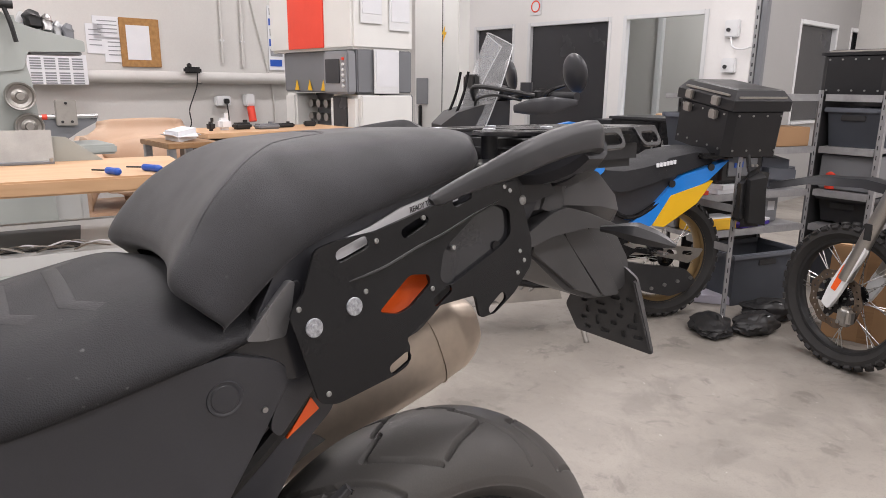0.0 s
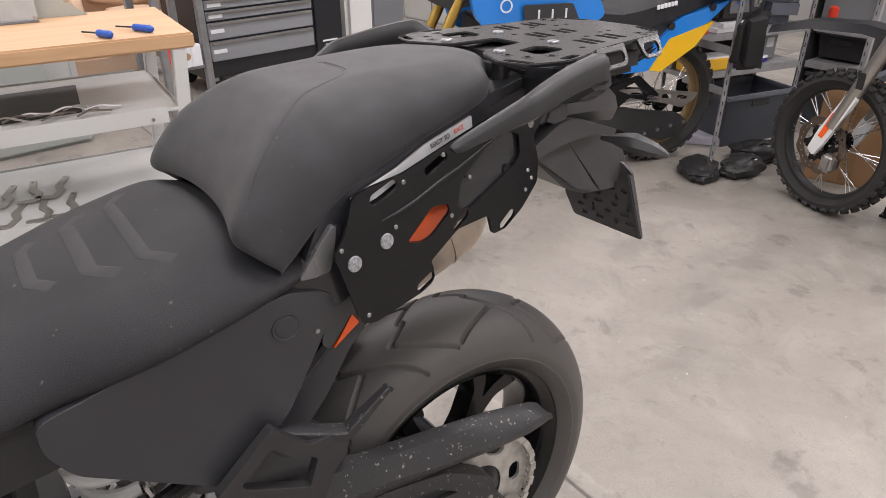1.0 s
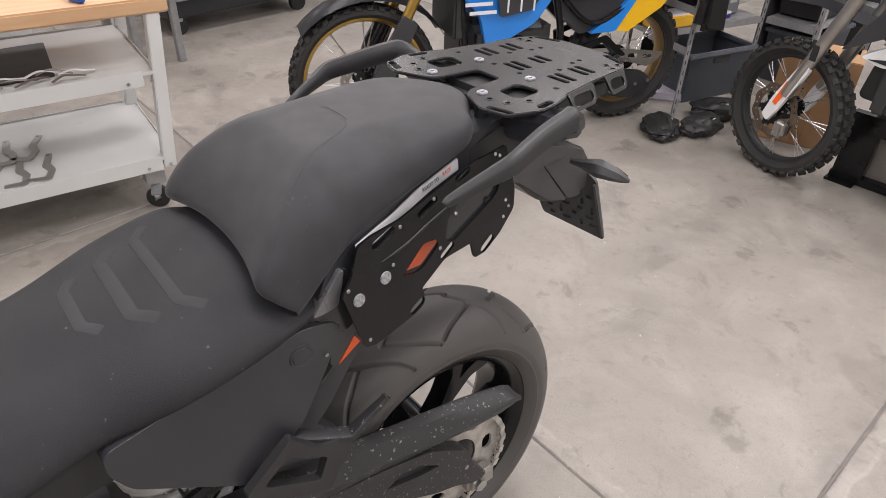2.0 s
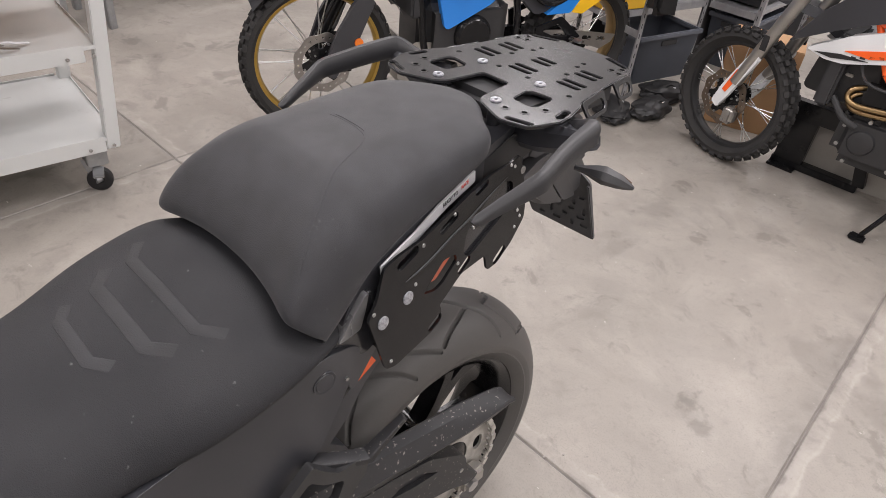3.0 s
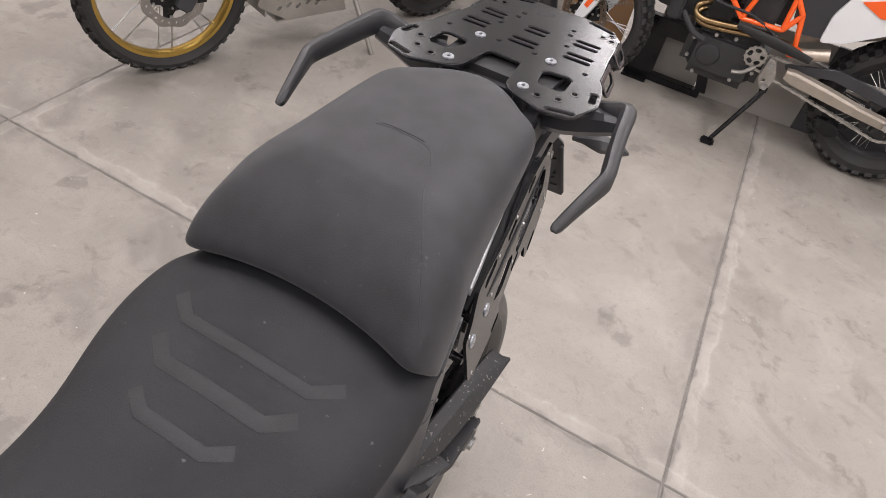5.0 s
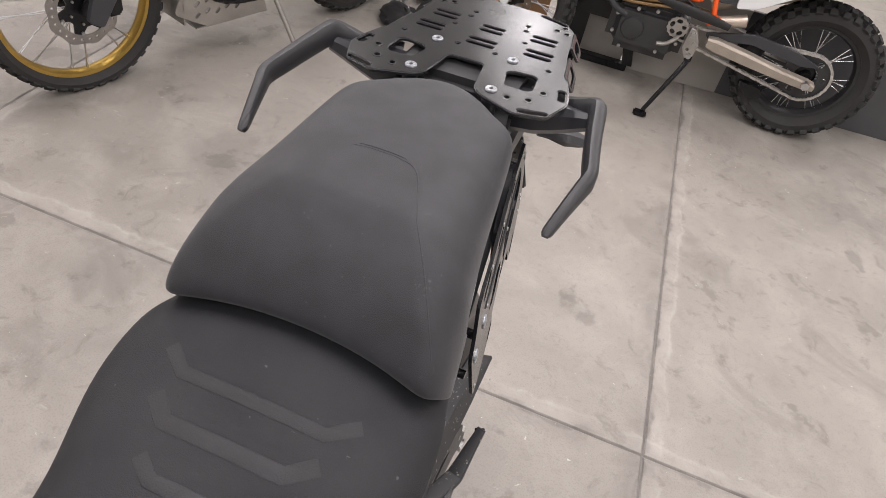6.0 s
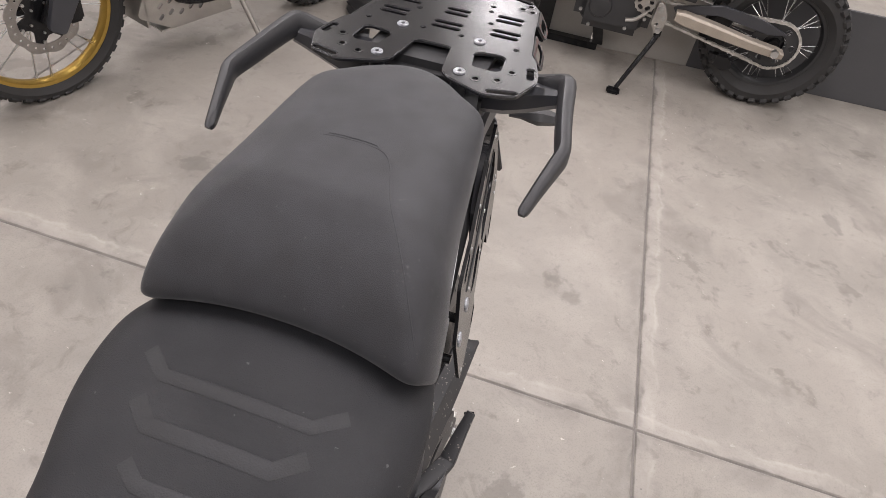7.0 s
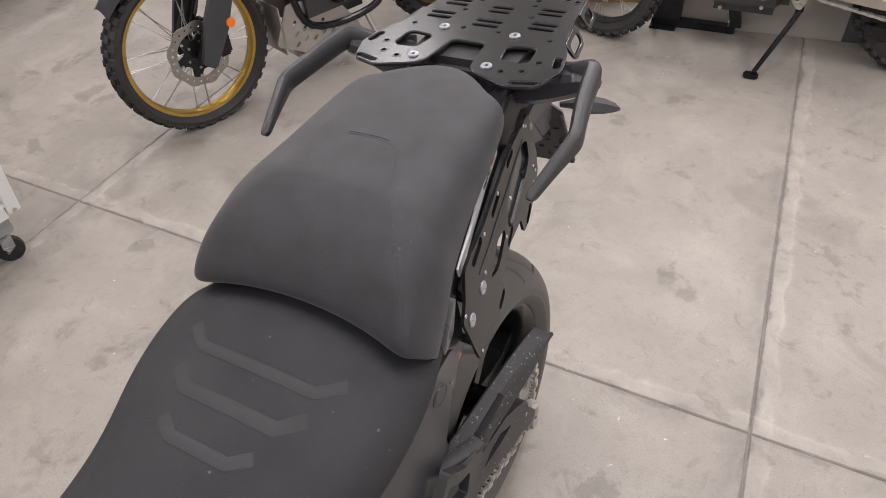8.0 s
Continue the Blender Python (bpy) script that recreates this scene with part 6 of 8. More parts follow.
for x in (0.08, BL - 0.08):
    for y in (-0.06, -BD + 0.06):
        cs = part("castor", lathe(bmesh.new(), [(0.012, -0.014), (0.036, -0.016), (0.043, -0.012), (0.045, 0), (0.043, 0.012), (0.036, 0.016), (0.012, 0.014)], 32, pose(x, y, 0.046, 0, 0, 70)), M_INK, wb, "black braked castor wheel")
        part("hub", rod(bmesh.new(), Vector((x, y, 0.046)) + Vector((-0.019, -0.006, 0)), Vector((x, y, 0.046)) + Vector((0.019, 0.006, 0)), 0.014), M_ZINC, cs)
        part("fork", plate(round_poly([Vector(v) for v in ((-0.03, 0.03), (0.03, 0.03), (0.012, -0.045), (-0.006, -0.045))], 0.006), [], 0.005, Matrix.Translation((x, y, 0.10)) @ pose(0.022, 0, 0, 0, 0, 70) @ pose(0, 0, 0, 90, 0, 90)), M_ZINC, cs)
        part("brake_lever", new_box((0, 0, 0), (0.036, 0.05, 0.014), 0.003, Matrix.Translation((x + 0.01, y + 0.045, 0.098)) @ pose(0, 0, 0, -20, 0, -20)), M_ZINC, cs, "steel brake lever")
        part("swivel_plate", new_box((x, y, 0.15), (0.07, 0.07, 0.07), 0.003), M_ZINC, cs)
# cut steel parts lying on the lower tray
for k in range(9):
    x, y, a = 0.42 + 0.085 * (k % 5) + 0.02 * (k // 5), -0.14 - 0.18 * (k // 5), 12 + 9 * math.sin(k * 2.3)
    hook = [Vector(v) for v in ((-0.10, 0.012), (-0.02, 0.018), (0.03, 0.045), (0.10, 0.045), (0.115, 0.03), (0.11, -0.03), (0.09, -0.03), (0.085, 0.022), (0.04, 0.022), (0.0, -0.005), (-0.10, -0.01))]
    solid("steel_bracket", plate(round_poly(hook, 0.006), [disc(-0.085, 0.001, 0.004, 10)], 0.004, None, 0.0006), M_ALU, "laser-cut bare steel bracket on the lower tray", "bracket", CART @ pose(x, y, 0.2325 + 0.0042 * (k // 5), 0, 0, a + 60), "cut steel brackets")
sheet = plate(round_poly([Vector(v) for v in ((0, 0), (0.55, 0.02), (0.53, -0.36), (-0.02, -0.38))], 0.01), [], 0.003)
solid("rubber_mat", sheet, M_INK, "thin black mat on the upper tray", "mat", CART @ pose(0.3, -0.1, 0.5565))
ties = thing("cable_ties", "loose bundle of pale ties and clips on the upper tray", "ties", CART @ pose(0.18, -0.08, 0.558))
for k in range(9):
    a0 = 0.35 * math.sin(k * 2.1)
    x0, y0 = 0.035 * k, 0.03 * math.sin(k * 1.7)
    line = [(x0 + f * 0.11 * math.cos(a0), y0 + f * 0.11 * math.sin(a0) + 0.01 * math.sin(f * 5 + k), 0.005 + 0.012 * math.sin(f * 3) ** 2) for f in (0, 0.3, 0.6, 1)]
    part("tie", tube(bmesh.new(), line, 0.005, 6, 4, (1.5, 0.5)), (M_PAPER, M_ALU, M_PANEL)[k % 3], ties)
# blue screwdrivers, clip and plate box on the worktop
for x, y, a, le in ((0.165, -0.015, -61, 0.07), (0.035, -0.045, -57, 0.09)):
    sd = thing("screwdriver", "screwdriver with a blue grip on the worktop", "screwdriver", CART @ pose(x, y, 0.8045, 0, 0, a), "screwdrivers on the workbench")
    part("grip", tube(bmesh.new(), [(0, 0, 0), (le * 0.15, 0, 0), (le * 0.5, 0, 0), (le * 0.9, 0, 0), (le, 0, 0)], [0.006, 0.013, 0.0115, 0.012, 0.007], 10, 4), M_BLUEGRIP, sd, "blue grip")
    part("blade", rod(bmesh.new(), (le, 0, 0), (le + 0.08, 0, -0.004), 0.003), M_INK, sd)
pb = thing("steel_plate_box", "folded bare steel sheet box standing on the worktop", "sheet metal", CART @ pose(0.34, -0.50, 0.7925))
part("panel", new_box((0.27, 0, 0.06), (0.54, 0.004, 0.125), 0.001, pose(0, 0, 0, 14, 0, 0)), M_ALU, pb)
part("flange", new_box((0.27, 0.012, 0.004), (0.54, 0.05, 0.008), 0.001), M_MACHGREY, pb)
part("cheek", plate([Vector(v) for v in ((-0.16, 0.0), (0.02, 0.0), (0.02, 0.095), (-0.04, 0.09))], [], 0.006, Matrix(((1, 0, 0, -0.006), (0, 0, -1, -0.05), (0, 1, 0, 0), (0, 0, 0, 1)))), M_PRESS, pb, "grey-green side cheek")
part("foot", rod(bmesh.new(), (0.01, 0.03, 0), (0.01, 0.03, 0.02), 0.006), M_STEEL, pb)

# ---- pillar drill behind the workbench: x along the wall, y away from the viewer ----
dp = thing("pillar_drill", "grey-green pillar drill with bright handwheels and vice", "drill", at(-3.35, 0.0, 0, 90))
part("base", new_box((0, 0.1, 0.06), (0.5, 0.6, 0.12), 0.02), M_PRESS, dp)
part("cabinet_base", new_box((-0.16, 0.36, 0.36), (0.98, 0.5, 0.70), 0.05, None, 3), M_BASE, dp, "pale grey sheet metal base cabinet")
part("column", loft(bmesh.new(), [[(-0.20, y, z) if k == 0 else (w, y, z) for k, (w, y) in enumerate(((0, 0.02), (x1, 0.02), (x1, 0.26), (0, 0.26)))] for z, x1 in ((0.12, 0.16), (0.80, 0.12), (1.10, 0.10), (1.24, 0.07), (1.40, 0.06))], True, True), M_PRESS, dp, "broad cast column", angle=30)
head = [Vector(v) for v in ((-0.25, 1.62), (0.05, 1.375), (0.13, 1.345), (0.365, 1.290), (0.365, 1.235), (0.10, 1.228), (0.07, 1.14), (-0.25, 1.1))]
part("head", plate(round_poly(head, 0.012), [], 0.26, Matrix(((1, 0, 0, 0), (0, 0, -1, 0.01), (0, 1, 0, 0), (0, 0, 0, 1))), 0.012), M_PRESS, dp, "sloping cast arm")
part("dark_underside", new_box((0.23, 0.12, 1.226), (0.24, 0.2, 0.016), 0.004), M_MACHGREY, dp)
part("top_tray", plate(round_poly([Vector(v) for v in ((0.06, 1.345), (0.34, 1.285), (0.34, 1.36), (0.10, 1.43))], 0.01), [], 0.02, Matrix(((1, 0, 0, 0), (0, 0, -1, 0.10), (0, 1, 0, 0), (0, 0, 0, 1)))), M_WHITE, dp, "white tray of small tools")
for x, z, r, mt in ((0.145, 1.40, 0.045, M_INK), (0.205, 1.385, 0.03, M_STEEL), (0.25, 1.355, 0.022, M_ZINC), (0.30, 1.345, 0.03, M_MACHGREY)):
    part("small_tool", tube(bmesh.new(), [(x, 0.04, z - 0.05), (x, 0.05, z), (x + 0.01, 0.05, z + 0.03)], [r * 0.8, r, r * 0.5], 12, 4, power=0.7), mt, dp)
part("clamp_lever", tube(bmesh.new(), [(0.01, -0.03, 1.44), (0.03, -0.04, 1.36), (0.045, -0.04, 1.27)], 0.011, 8, 4), M_INK, dp)
part("clamp_knob", rod(bmesh.new(), (-0.03, -0.03, 1.445), (0.05, -0.03, 1.445), 0.02, seg=18), M_INK, dp)
for x, z, r in ((0.03, 1.01, 0.070), (0.055, 0.86, 0.068)):
    prof = [(0.0, 0.02), (0.018, 0.02), (0.022, 0.008), (r * 0.55, 0.0), (r * 0.78, 0.004), (r * 0.86, 0.018), (r * 0.95, 0.020), (r, 0.010), (r, -0.008), (r * 0.9, -0.014), (0.0, -0.012)]
    hw = part("handwheel", lathe(bmesh.new(), prof, 48, pose(x, -0.03, z, 0, 0, -90), False), M_ALU, dp, "bright turned handwheel dish")
    part("spindle", rod(bmesh.new(), (x, -0.02, z), (x, 0.06, z), 0.02), M_STEEL, hw)
part("table", new_box((0.2, 0.0, 0.74), (0.44, 0.36, 0.05), 0.01), M_PRESS, dp)
vice = [Vector(v) for v in ((0.085, 0.765), (0.19, 0.765), (0.29, 0.83), (0.375, 0.875), (0.38, 0.90), (0.085, 0.905))]
part("vice", plate(round_poly(vice, 0.01), [], 0.13, Matrix(((1, 0, 0, 0), (0, 0, -1, -0.02), (0, 1, 0, 0), (0, 0, 0, 1))), 0.006), M_MACHGREY, dp, "dark cast vice")
part("jaw", new_box((0.228, -0.035, 0.925), (0.10, 0.02, 0.13), 0.004), M_PANEL, dp, "pale steel jaw plate with screws")
for x, z in ((0.205, 0.88), (0.25, 0.88), (0.228, 0.975)):
    part("jaw_screw", rod(bmesh.new(), (x, -0.045, z), (x, -0.05, z), 0.007), M_DEEP, dp)
part("screw", rod(bmesh.new(), (0.09, -0.02, 0.905), (0.38, -0.02, 0.905), 0.013), M_STEEL, dp)
part("red_mark", rod(bmesh.new(), (0.115, -0.02, 0.905), (0.14, -0.02, 0.905), 0.014), M_RED, dp)

# ---- spoked wheels for the two other motorcycles ----
def knobbly(R, half, rim_r, deep=0.014):
    """A tyre carcass."""
    return lathe(bmesh.new(), [(rim_r, half * 0.55), (rim_r + (R - rim_r) * 0.35, half * 0.98), (rim_r + (R - rim_r) * 0.7, half * 0.9), (R - deep, half * 0.45), (R - deep, -half * 0.45), (rim_r + (R - rim_r) * 0.7, -half * 0.9), (rim_r + (R - rim_r) * 0.35, -half * 0.98), (rim_r, -half * 0.55)], 72)


def tread_blocks(tyre, R, half, rim_r, rows, deep, across=(-0.82, -0.3, 0.3, 0.82)):
    """The blocks of a tread, each an object on one shared mesh."""
    bm = new_box((0, 0, deep * 0.4), (half * 0.42, 2 * math.pi * R / rows * 0.52, deep * 1.6), 0.0012, None, 1)
    clean(bm)
    mesh = bpy.data.meshes.new("tread_block")
    bm.to_mesh(mesh)
    bm.free()
    mesh.materials.append(M_KNOB)
    for k in range(rows):
        for i, s in enumerate(across):
            a = 360 * (k + 0.5 * (i % 2)) / rows
            r = R - deep - abs(s) ** 2 * (R - rim_r) * 0.2
            ob = new("tread_block", mesh)
            ob.parent = tyre
            ob.matrix_basis = pose(0, 0, 0, a, 0, 0) @ pose(s * half * 0.86, 0, r, 0, s * 52, 0)


def spoked_wheel(parent, y, z, R, half, rim_r, rim_mt, disc_r, m=None, n_spokes=32, name="front_wheel", spoke_mt=None, disc_x=0.075, rows=34, deep=0.014, disc_mt=None):
    wh = part(name, lathe(bmesh.new(), [(0, 0.07), (0.02, 0.07), (0.028, 0.055), (0.045, 0.05), (0.045, 0.042), (0.024, 0.036), (0.022, -0.036), (0.045, -0.042), (0.045, -0.05), (0.028, -0.055), (0.02, -0.07), (0, -0.07)], 28, None, False), M_POWDER, parent, "hub of a spoked wheel", m if m is not None else pose(0, y, z))
    part("tyre", knobbly(R, half, rim_r, deep), M_KNOB, wh, "knobbly black tyre")
    tread_blocks(wh, R, half, rim_r, rows, deep)
    part("rim", lathe(bmesh.new(), [(rim_r + 0.004, half * 0.62), (rim_r + 0.006, half * 0.52), (rim_r - 0.012, half * 0.46), (rim_r - 0.02, half * 0.2), (rim_r - 0.02, -half * 0.2), (rim_r - 0.012, -half * 0.46), (rim_r + 0.006, -half * 0.52), (rim_r + 0.004, -half * 0.62), (rim_r - 0.006, 0)], 72), rim_mt, wh, "spoked wheel rim")
    bm = rod(bmesh.new(), (0.043, 0.0, 0.042), (0.004, 0.055, rim_r - 0.016), 0.0018, seg=6)
    mesh = bpy.data.meshes.new("spoke")
    bm.to_mesh(mesh)
    bm.free()
    mesh.materials.append(spoke_mt or M_STEEL)
    for k in range(n_spokes):
        sp = new("spoke", mesh)
        sp.parent = wh
        turn = pose(0, 0, 0, 360 * k / n_spokes, 0, 0)
        flip = Matrix.Diagonal((1 if k % 2 else -1, 1 if k % 4 < 2 else -1, 1, 1))
        sp.matrix_basis = turn @ flip
    if disc_r:
        wave = [Vector(((disc_r + 0.004 * math.cos(9 * a)) * math.cos(a), (disc_r + 0.004 * math.cos(9 * a)) * math.sin(a))) for a in np.linspace(0, 2 * math.pi, 91)[:-1]]
        holes = [disc(0, 0, disc_r * 0.72, 40)] + [disc(disc_r * 0.86 * math.cos(a), disc_r * 0.86 * math.sin(a), 0.0045, 8) for a in np.linspace(0, 2 * math.pi, 25)[:-1]]
        part("brake_disc", plate(wave, holes, 0.004, Matrix.Translation((disc_x, 0, 0)) @ TO_SIDE), disc_mt or M_DISC, wh, "drilled steel brake disc")
        hub_star = []
        for k in range(24):
            a = 2 * math.pi * k / 24
            rr_ = disc_r * (0.76 if k % 4 < 2 else 0.5)
            hub_star.append(Vector((rr_ * math.cos(a), rr_ * math.sin(a))))
        part("disc_carrier", plate(hub_star, [disc(0, 0, 0.02, 16)], 0.005, Matrix.Translation((disc_x - 0.001, 0, 0)) @ TO_SIDE), M_POWDER, wh)
        for k in range(6):
            a = math.pi * (k + 0.25) / 3
            for rr_, size in ((0.66, 0.0055), (0.40, 0.0045)):
                yb, zb = disc_r * rr_ * math.cos(a), disc_r * rr_ * math.sin(a)
                part("disc_bolt", rod(bmesh.new(), (disc_x - 0.002, yb, zb), (disc_x + 0.006, yb, zb), size, seg=8), M_BOLT, wh)
    return wh


def side_poly(parent, name, poly, x0, x1, mt, label="", bevel=0.006, r=0.015, holes=()):
    bm = plate(round_poly([Vector(p) for p in poly], r), list(holes), abs(x1 - x0), None, bevel)
    s = 1 if x1 > x0 else -1
    bm.transform(Matrix(((0, 0, s, x1), (1, 0, 0, 0), (0, 1, 0, 0), (0, 0, 0, 1))))
    return part(name, bm, mt, parent, label)


# ---- blue and yellow rally motorcycle ----
RALLY_AT = pose(-1.687, 0.716, 0, 0, 0, -18.2)
RAL = thing("rally_motorcycle", "blue and yellow rally motorcycle with gold wire-spoked rims", "motorcycle", RALLY_AT)
spoked_wheel(RAL, 0.12, 0.32, 0.325, 0.05, 0.272, M_GOLD, 0.125, rows=40, deep=0.010)
spoked_wheel(RAL, 1.43, 0.30, 0.30, 0.068, 0.222, M_BRONZE, 0.0, name="rear_wheel", rows=36, deep=0.012)
for s in (1, -1):
    part("fork_slider", tube(bmesh.new(), [(s * 0.095, 0.12, 0.305), (s * 0.095, 0.20, 0.44), (s * 0.095, 0.26, 0.55)], [0.026, 0.03, 0.028], 14, 4), M_POWDER, RAL, "black fork leg with guard")
    part("fork_tube", rod(bmesh.new(), (s * 0.095, 0.26, 0.55), (s * 0.095, 0.42, 0.88), 0.022), M_GOLD, RAL, "gold fork tube")
    side_poly(RAL, "fork_guard", [(0.10, 0.30), (0.15, 0.27), (0.24, 0.40), (0.32, 0.58), (0.26, 0.62), (0.16, 0.46)], 0.115 * s, 0.135 * s, M_PLASTIC, "black plastic fork guard")
    part("caliper", new_box((s * 0.085, 0.215, 0.335), (0.05, 0.06, 0.10), 0.012, None, 3), M_POWDER, RAL)
part("reflector", rod(bmesh.new(), (0.13, 0.25, 0.42), (0.142, 0.25, 0.42), 0.018, seg=24), M_AMBER, RAL, "round amber reflector")
fen = []
for a in np.linspace(radians(40), radians(150), 16):
    fen.append([(x, 0.12 - 0.36 * math.cos(a) * 1.05 + 0.02, 0.305 + (0.375 - 8 * x * x) * math.sin(a) + 0.02) for x in np.linspace(-0.065, 0.065, 7)])
bm = loft(bmesh.new(), fen)
bmesh.ops.solidify(bm, geom=bm.faces[:], thickness=0.004)
part("front_mudguard", bm, M_PLASTIC, RAL, "black front mudguard")
for s in (1, -1):
    side_poly(RAL, "tank_panel", [(y, z if s > 0 or z < 0.75 else z - 0.07) for y, z in ((0.40, 0.865), (0.465, 0.915), (0.595, 0.872), (0.69, 0.88), (0.71, 0.92), (0.845, 0.95), (0.905, 0.905), (0.972, 0.811), (1.01, 0.74), (0.94, 0.70), (0.84, 0.56), (0.62, 0.45), (0.58, 0.60), (0.43, 0.76))], 0.14 * s, 0.17 * s, M_BLUE, "glossy blue tank side panel", 0.015, 0.03)
    side_poly(RAL, "tank_inset", [(0.62, 0.80), (0.84, 0.80), (0.88, 0.72), (0.80, 0.62), (0.66, 0.60)], 0.185 * s, 0.193 * s, M_PLASTIC, "black tank inset", 0.002)
    for k in range(3):
        part("inset_stripe", new_box((s * 0.195, 0.69 + 0.06 * k, 0.70), (0.004, 0.007, 0.16), 0.0), M_PAPER, RAL)
    part("badge_ring", lathe(bmesh.new(), [(0.020, 0), (0.026, 0), (0.026, 0.003), (0.020, 0.003)], 24, Matrix.Translation((s * 0.19, 0.55, 0.80))), M_PAPER, RAL, "round pale badge ring")
    for k in range(2):
        part("badge_bar", new_box((s * 0.192, 0.56 + 0.02 * k, 0.66 - 0.035 * k), (0.003, 0.12, 0.014), 0.0), M_PAPER, RAL)
    side_poly(RAL, "tail_panel", [(1.145, 0.472), (1.28, 0.475), (1.38, 0.60), (1.56, 0.67), (1.67, 0.768), (1.56, 0.735), (1.42, 0.70), (1.385, 0.675), (1.29, 0.575)], 0.07 * s, 0.125 * s, M_BLUE, "glossy blue tail side panel", 0.012, 0.012)
    side_poly(RAL, "side_cover", [(0.98, 0.70), (1.42, 0.71), (1.33, 0.60), (1.22, 0.49), (1.10, 0.47), (1.0, 0.56)], 0.06 * s, 0.105 * s, M_PLASTIC, "black side cover under the seat", 0.01, 0.015)
    side_poly(RAL, "tail_flash", [(1.285, 0.478), (1.345, 0.468), (1.51, 0.57), (1.59, 0.675), (1.37, 0.612)], 0.07 * s, 0.128 * s, M_YELLOW, "yellow tail flash", 0.008, 0.008)
    for y, z in ((1.37, 0.665), (1.57, 0.735)):
        part("panel_bolt", rod(bmesh.new(), (0.12 * s, y, z), (0.131 * s, y, z), 0.016), M_INK, RAL)
    part("handlebar_half", tube(bmesh.new(), [(0, 0.55, 1.0), (s * 0.1, 0.57, 1.04), (s * 0.28, 0.68, 1.05), (s * 0.4, 0.72, 1.05)], 0.013, 10, 6), M_POWDER, RAL)
    part("hand_guard", tube(bmesh.new(), [(s * 0.42, 0.72, 1.03), (s * 0.40, 0.63, 1.02), (s * 0.33, 0.57, 1.01), (s * 0.25, 0.54, 1.0)], [0.008, 0.026, 0.024, 0.012], 12, 6, (0.3, 1.2)), M_PLASTIC, RAL, "black hand guard")
    part("mirror_stem", tube(bmesh.new(), [(s * 0.27, 0.62, 1.02), (s * 0.29, 0.66, 1.065), (s * 0.31, 0.72, 1.09)], 0.007, 8, 5), M_POWDER, RAL)
    bm = bmesh.new()
    bmesh.ops.create_uvsphere(bm, u_segments=24, v_segments=14, radius=1.0, matrix=Matrix.Translation((s * 0.32, 0.757, 1.135)) @ pose(0, 0, 0, 12, s * 18, s * 12) @ Matrix.Diagonal((0.075, 0.022, 0.075, 1)))
    mr = part("mirror", bm, M_PLASTIC, RAL, "rounded black mirror")
    part("peg_bracket", plate(round_poly([Vector(p) for p in ((1.10, 0.42), (1.24, 0.46), (1.36, 0.36), (1.30, 0.34), (1.2, 0.36), (1.12, 0.30))], 0.01), [round_poly([Vector(p) for p in ((1.14, 0.40), (1.22, 0.43), (1.28, 0.37), (1.2, 0.375))], 0.006)], 0.012, Matrix(((0, 0, s, 0.13 * s), (1, 0, 0, 0), (0, 1, 0, 0), (0, 0, 0, 1)))), M_POWDER, RAL, "black pillion peg bracket")
part("foot_peg", tube(bmesh.new(), [(0.14, 1.30, 0.36), (0.21, 1.31, 0.365)], 0.014, 8, 1, (1.3, 0.6)), M_STEEL, RAL, "toothed steel foot peg")
side_poly(RAL, "chain_guard", [(1.15, 0.40), (1.30, 0.392), (1.58, 0.350), (1.56, 0.315), (1.50, 0.285), (1.42, 0.310), (1.30, 0.338), (1.15, 0.345)], 0.112, 0.118, M_ALU, "slotted aluminium chain guard", 0.002, 0.006, [slot(1.24 + 0.085 * k, 0.368 - 0.011 * k, 0.058, 0.02, -8) for k in range(4)])
side_poly(RAL, "swingarm", [(0.92, 0.37), (1.06, 0.335), (1.30, 0.285), (1.50, 0.255), (1.56, 0.20), (1.53, 0.15), (1.43, 0.125), (1.30, 0.155), (1.10, 0.235), (0.92, 0.27)], 0.08, 0.108, M_ENGINE, "black swingarm and rear brake", 0.010, 0.02)
side_poly(RAL, "swingarm_far", [(0.92, 0.36), (1.30, 0.345), (1.50, 0.315), (1.50, 0.28), (1.3, 0.27), (0.92, 0.28)], -0.075, -0.11, M_POWDER, "", 0.01)
for k in range(4):
    part("swingarm_bolt", rod(bmesh.new(), (0.106, 1.53 - 0.07 * k, 0.21 - 0.012 * k), (0.116, 1.53 - 0.07 * k, 0.21 - 0.012 * k), 0.009, seg=8), M_BOLT, RAL)
part("seat", loft(bmesh.new(), [[(-w, y, z0), (-w * 0.95, y, z1 - 0.02), (-w * 0.6, y, z1), (w * 0.6, y, z1), (w * 0.95, y, z1 - 0.02), (w, y, z0)] for y, w, z0, z1 in ((0.88, 0.10, 0.70, 0.84), (0.95, 0.12, 0.68, 0.785), (1.03, 0.14, 0.65, 0.756), (1.11, 0.15, 0.64, 0.750), (1.20, 0.15, 0.66, 0.762), (1.29, 0.14, 0.68, 0.778), (1.33, 0.125, 0.69, 0.783), (1.35, 0.125, 0.69, 0.80), (1.50, 0.11, 0.73, 0.822), (1.60, 0.09, 0.75, 0.815))], False, False), M_RIDER, RAL, "black grained seat", angle=50)
for k in range(6):
    part("brand_bar", new_box((0.139, 1.28 + 0.017 * k, 0.752 + 0.0025 * k), (0.006, 0.012, 0.018), 0.0, None), M_PAPER, RAL)
part("tail_rack", new_box((0, 1.68, 0.785), (0.26, 0.34, 0.025), 0.008), M_POWDER, RAL)
part("engine", new_box((0, 0.74, 0.42), (0.30, 0.44, 0.32), 0.06, None, 3), M_ENGINE, RAL, "dark engine")
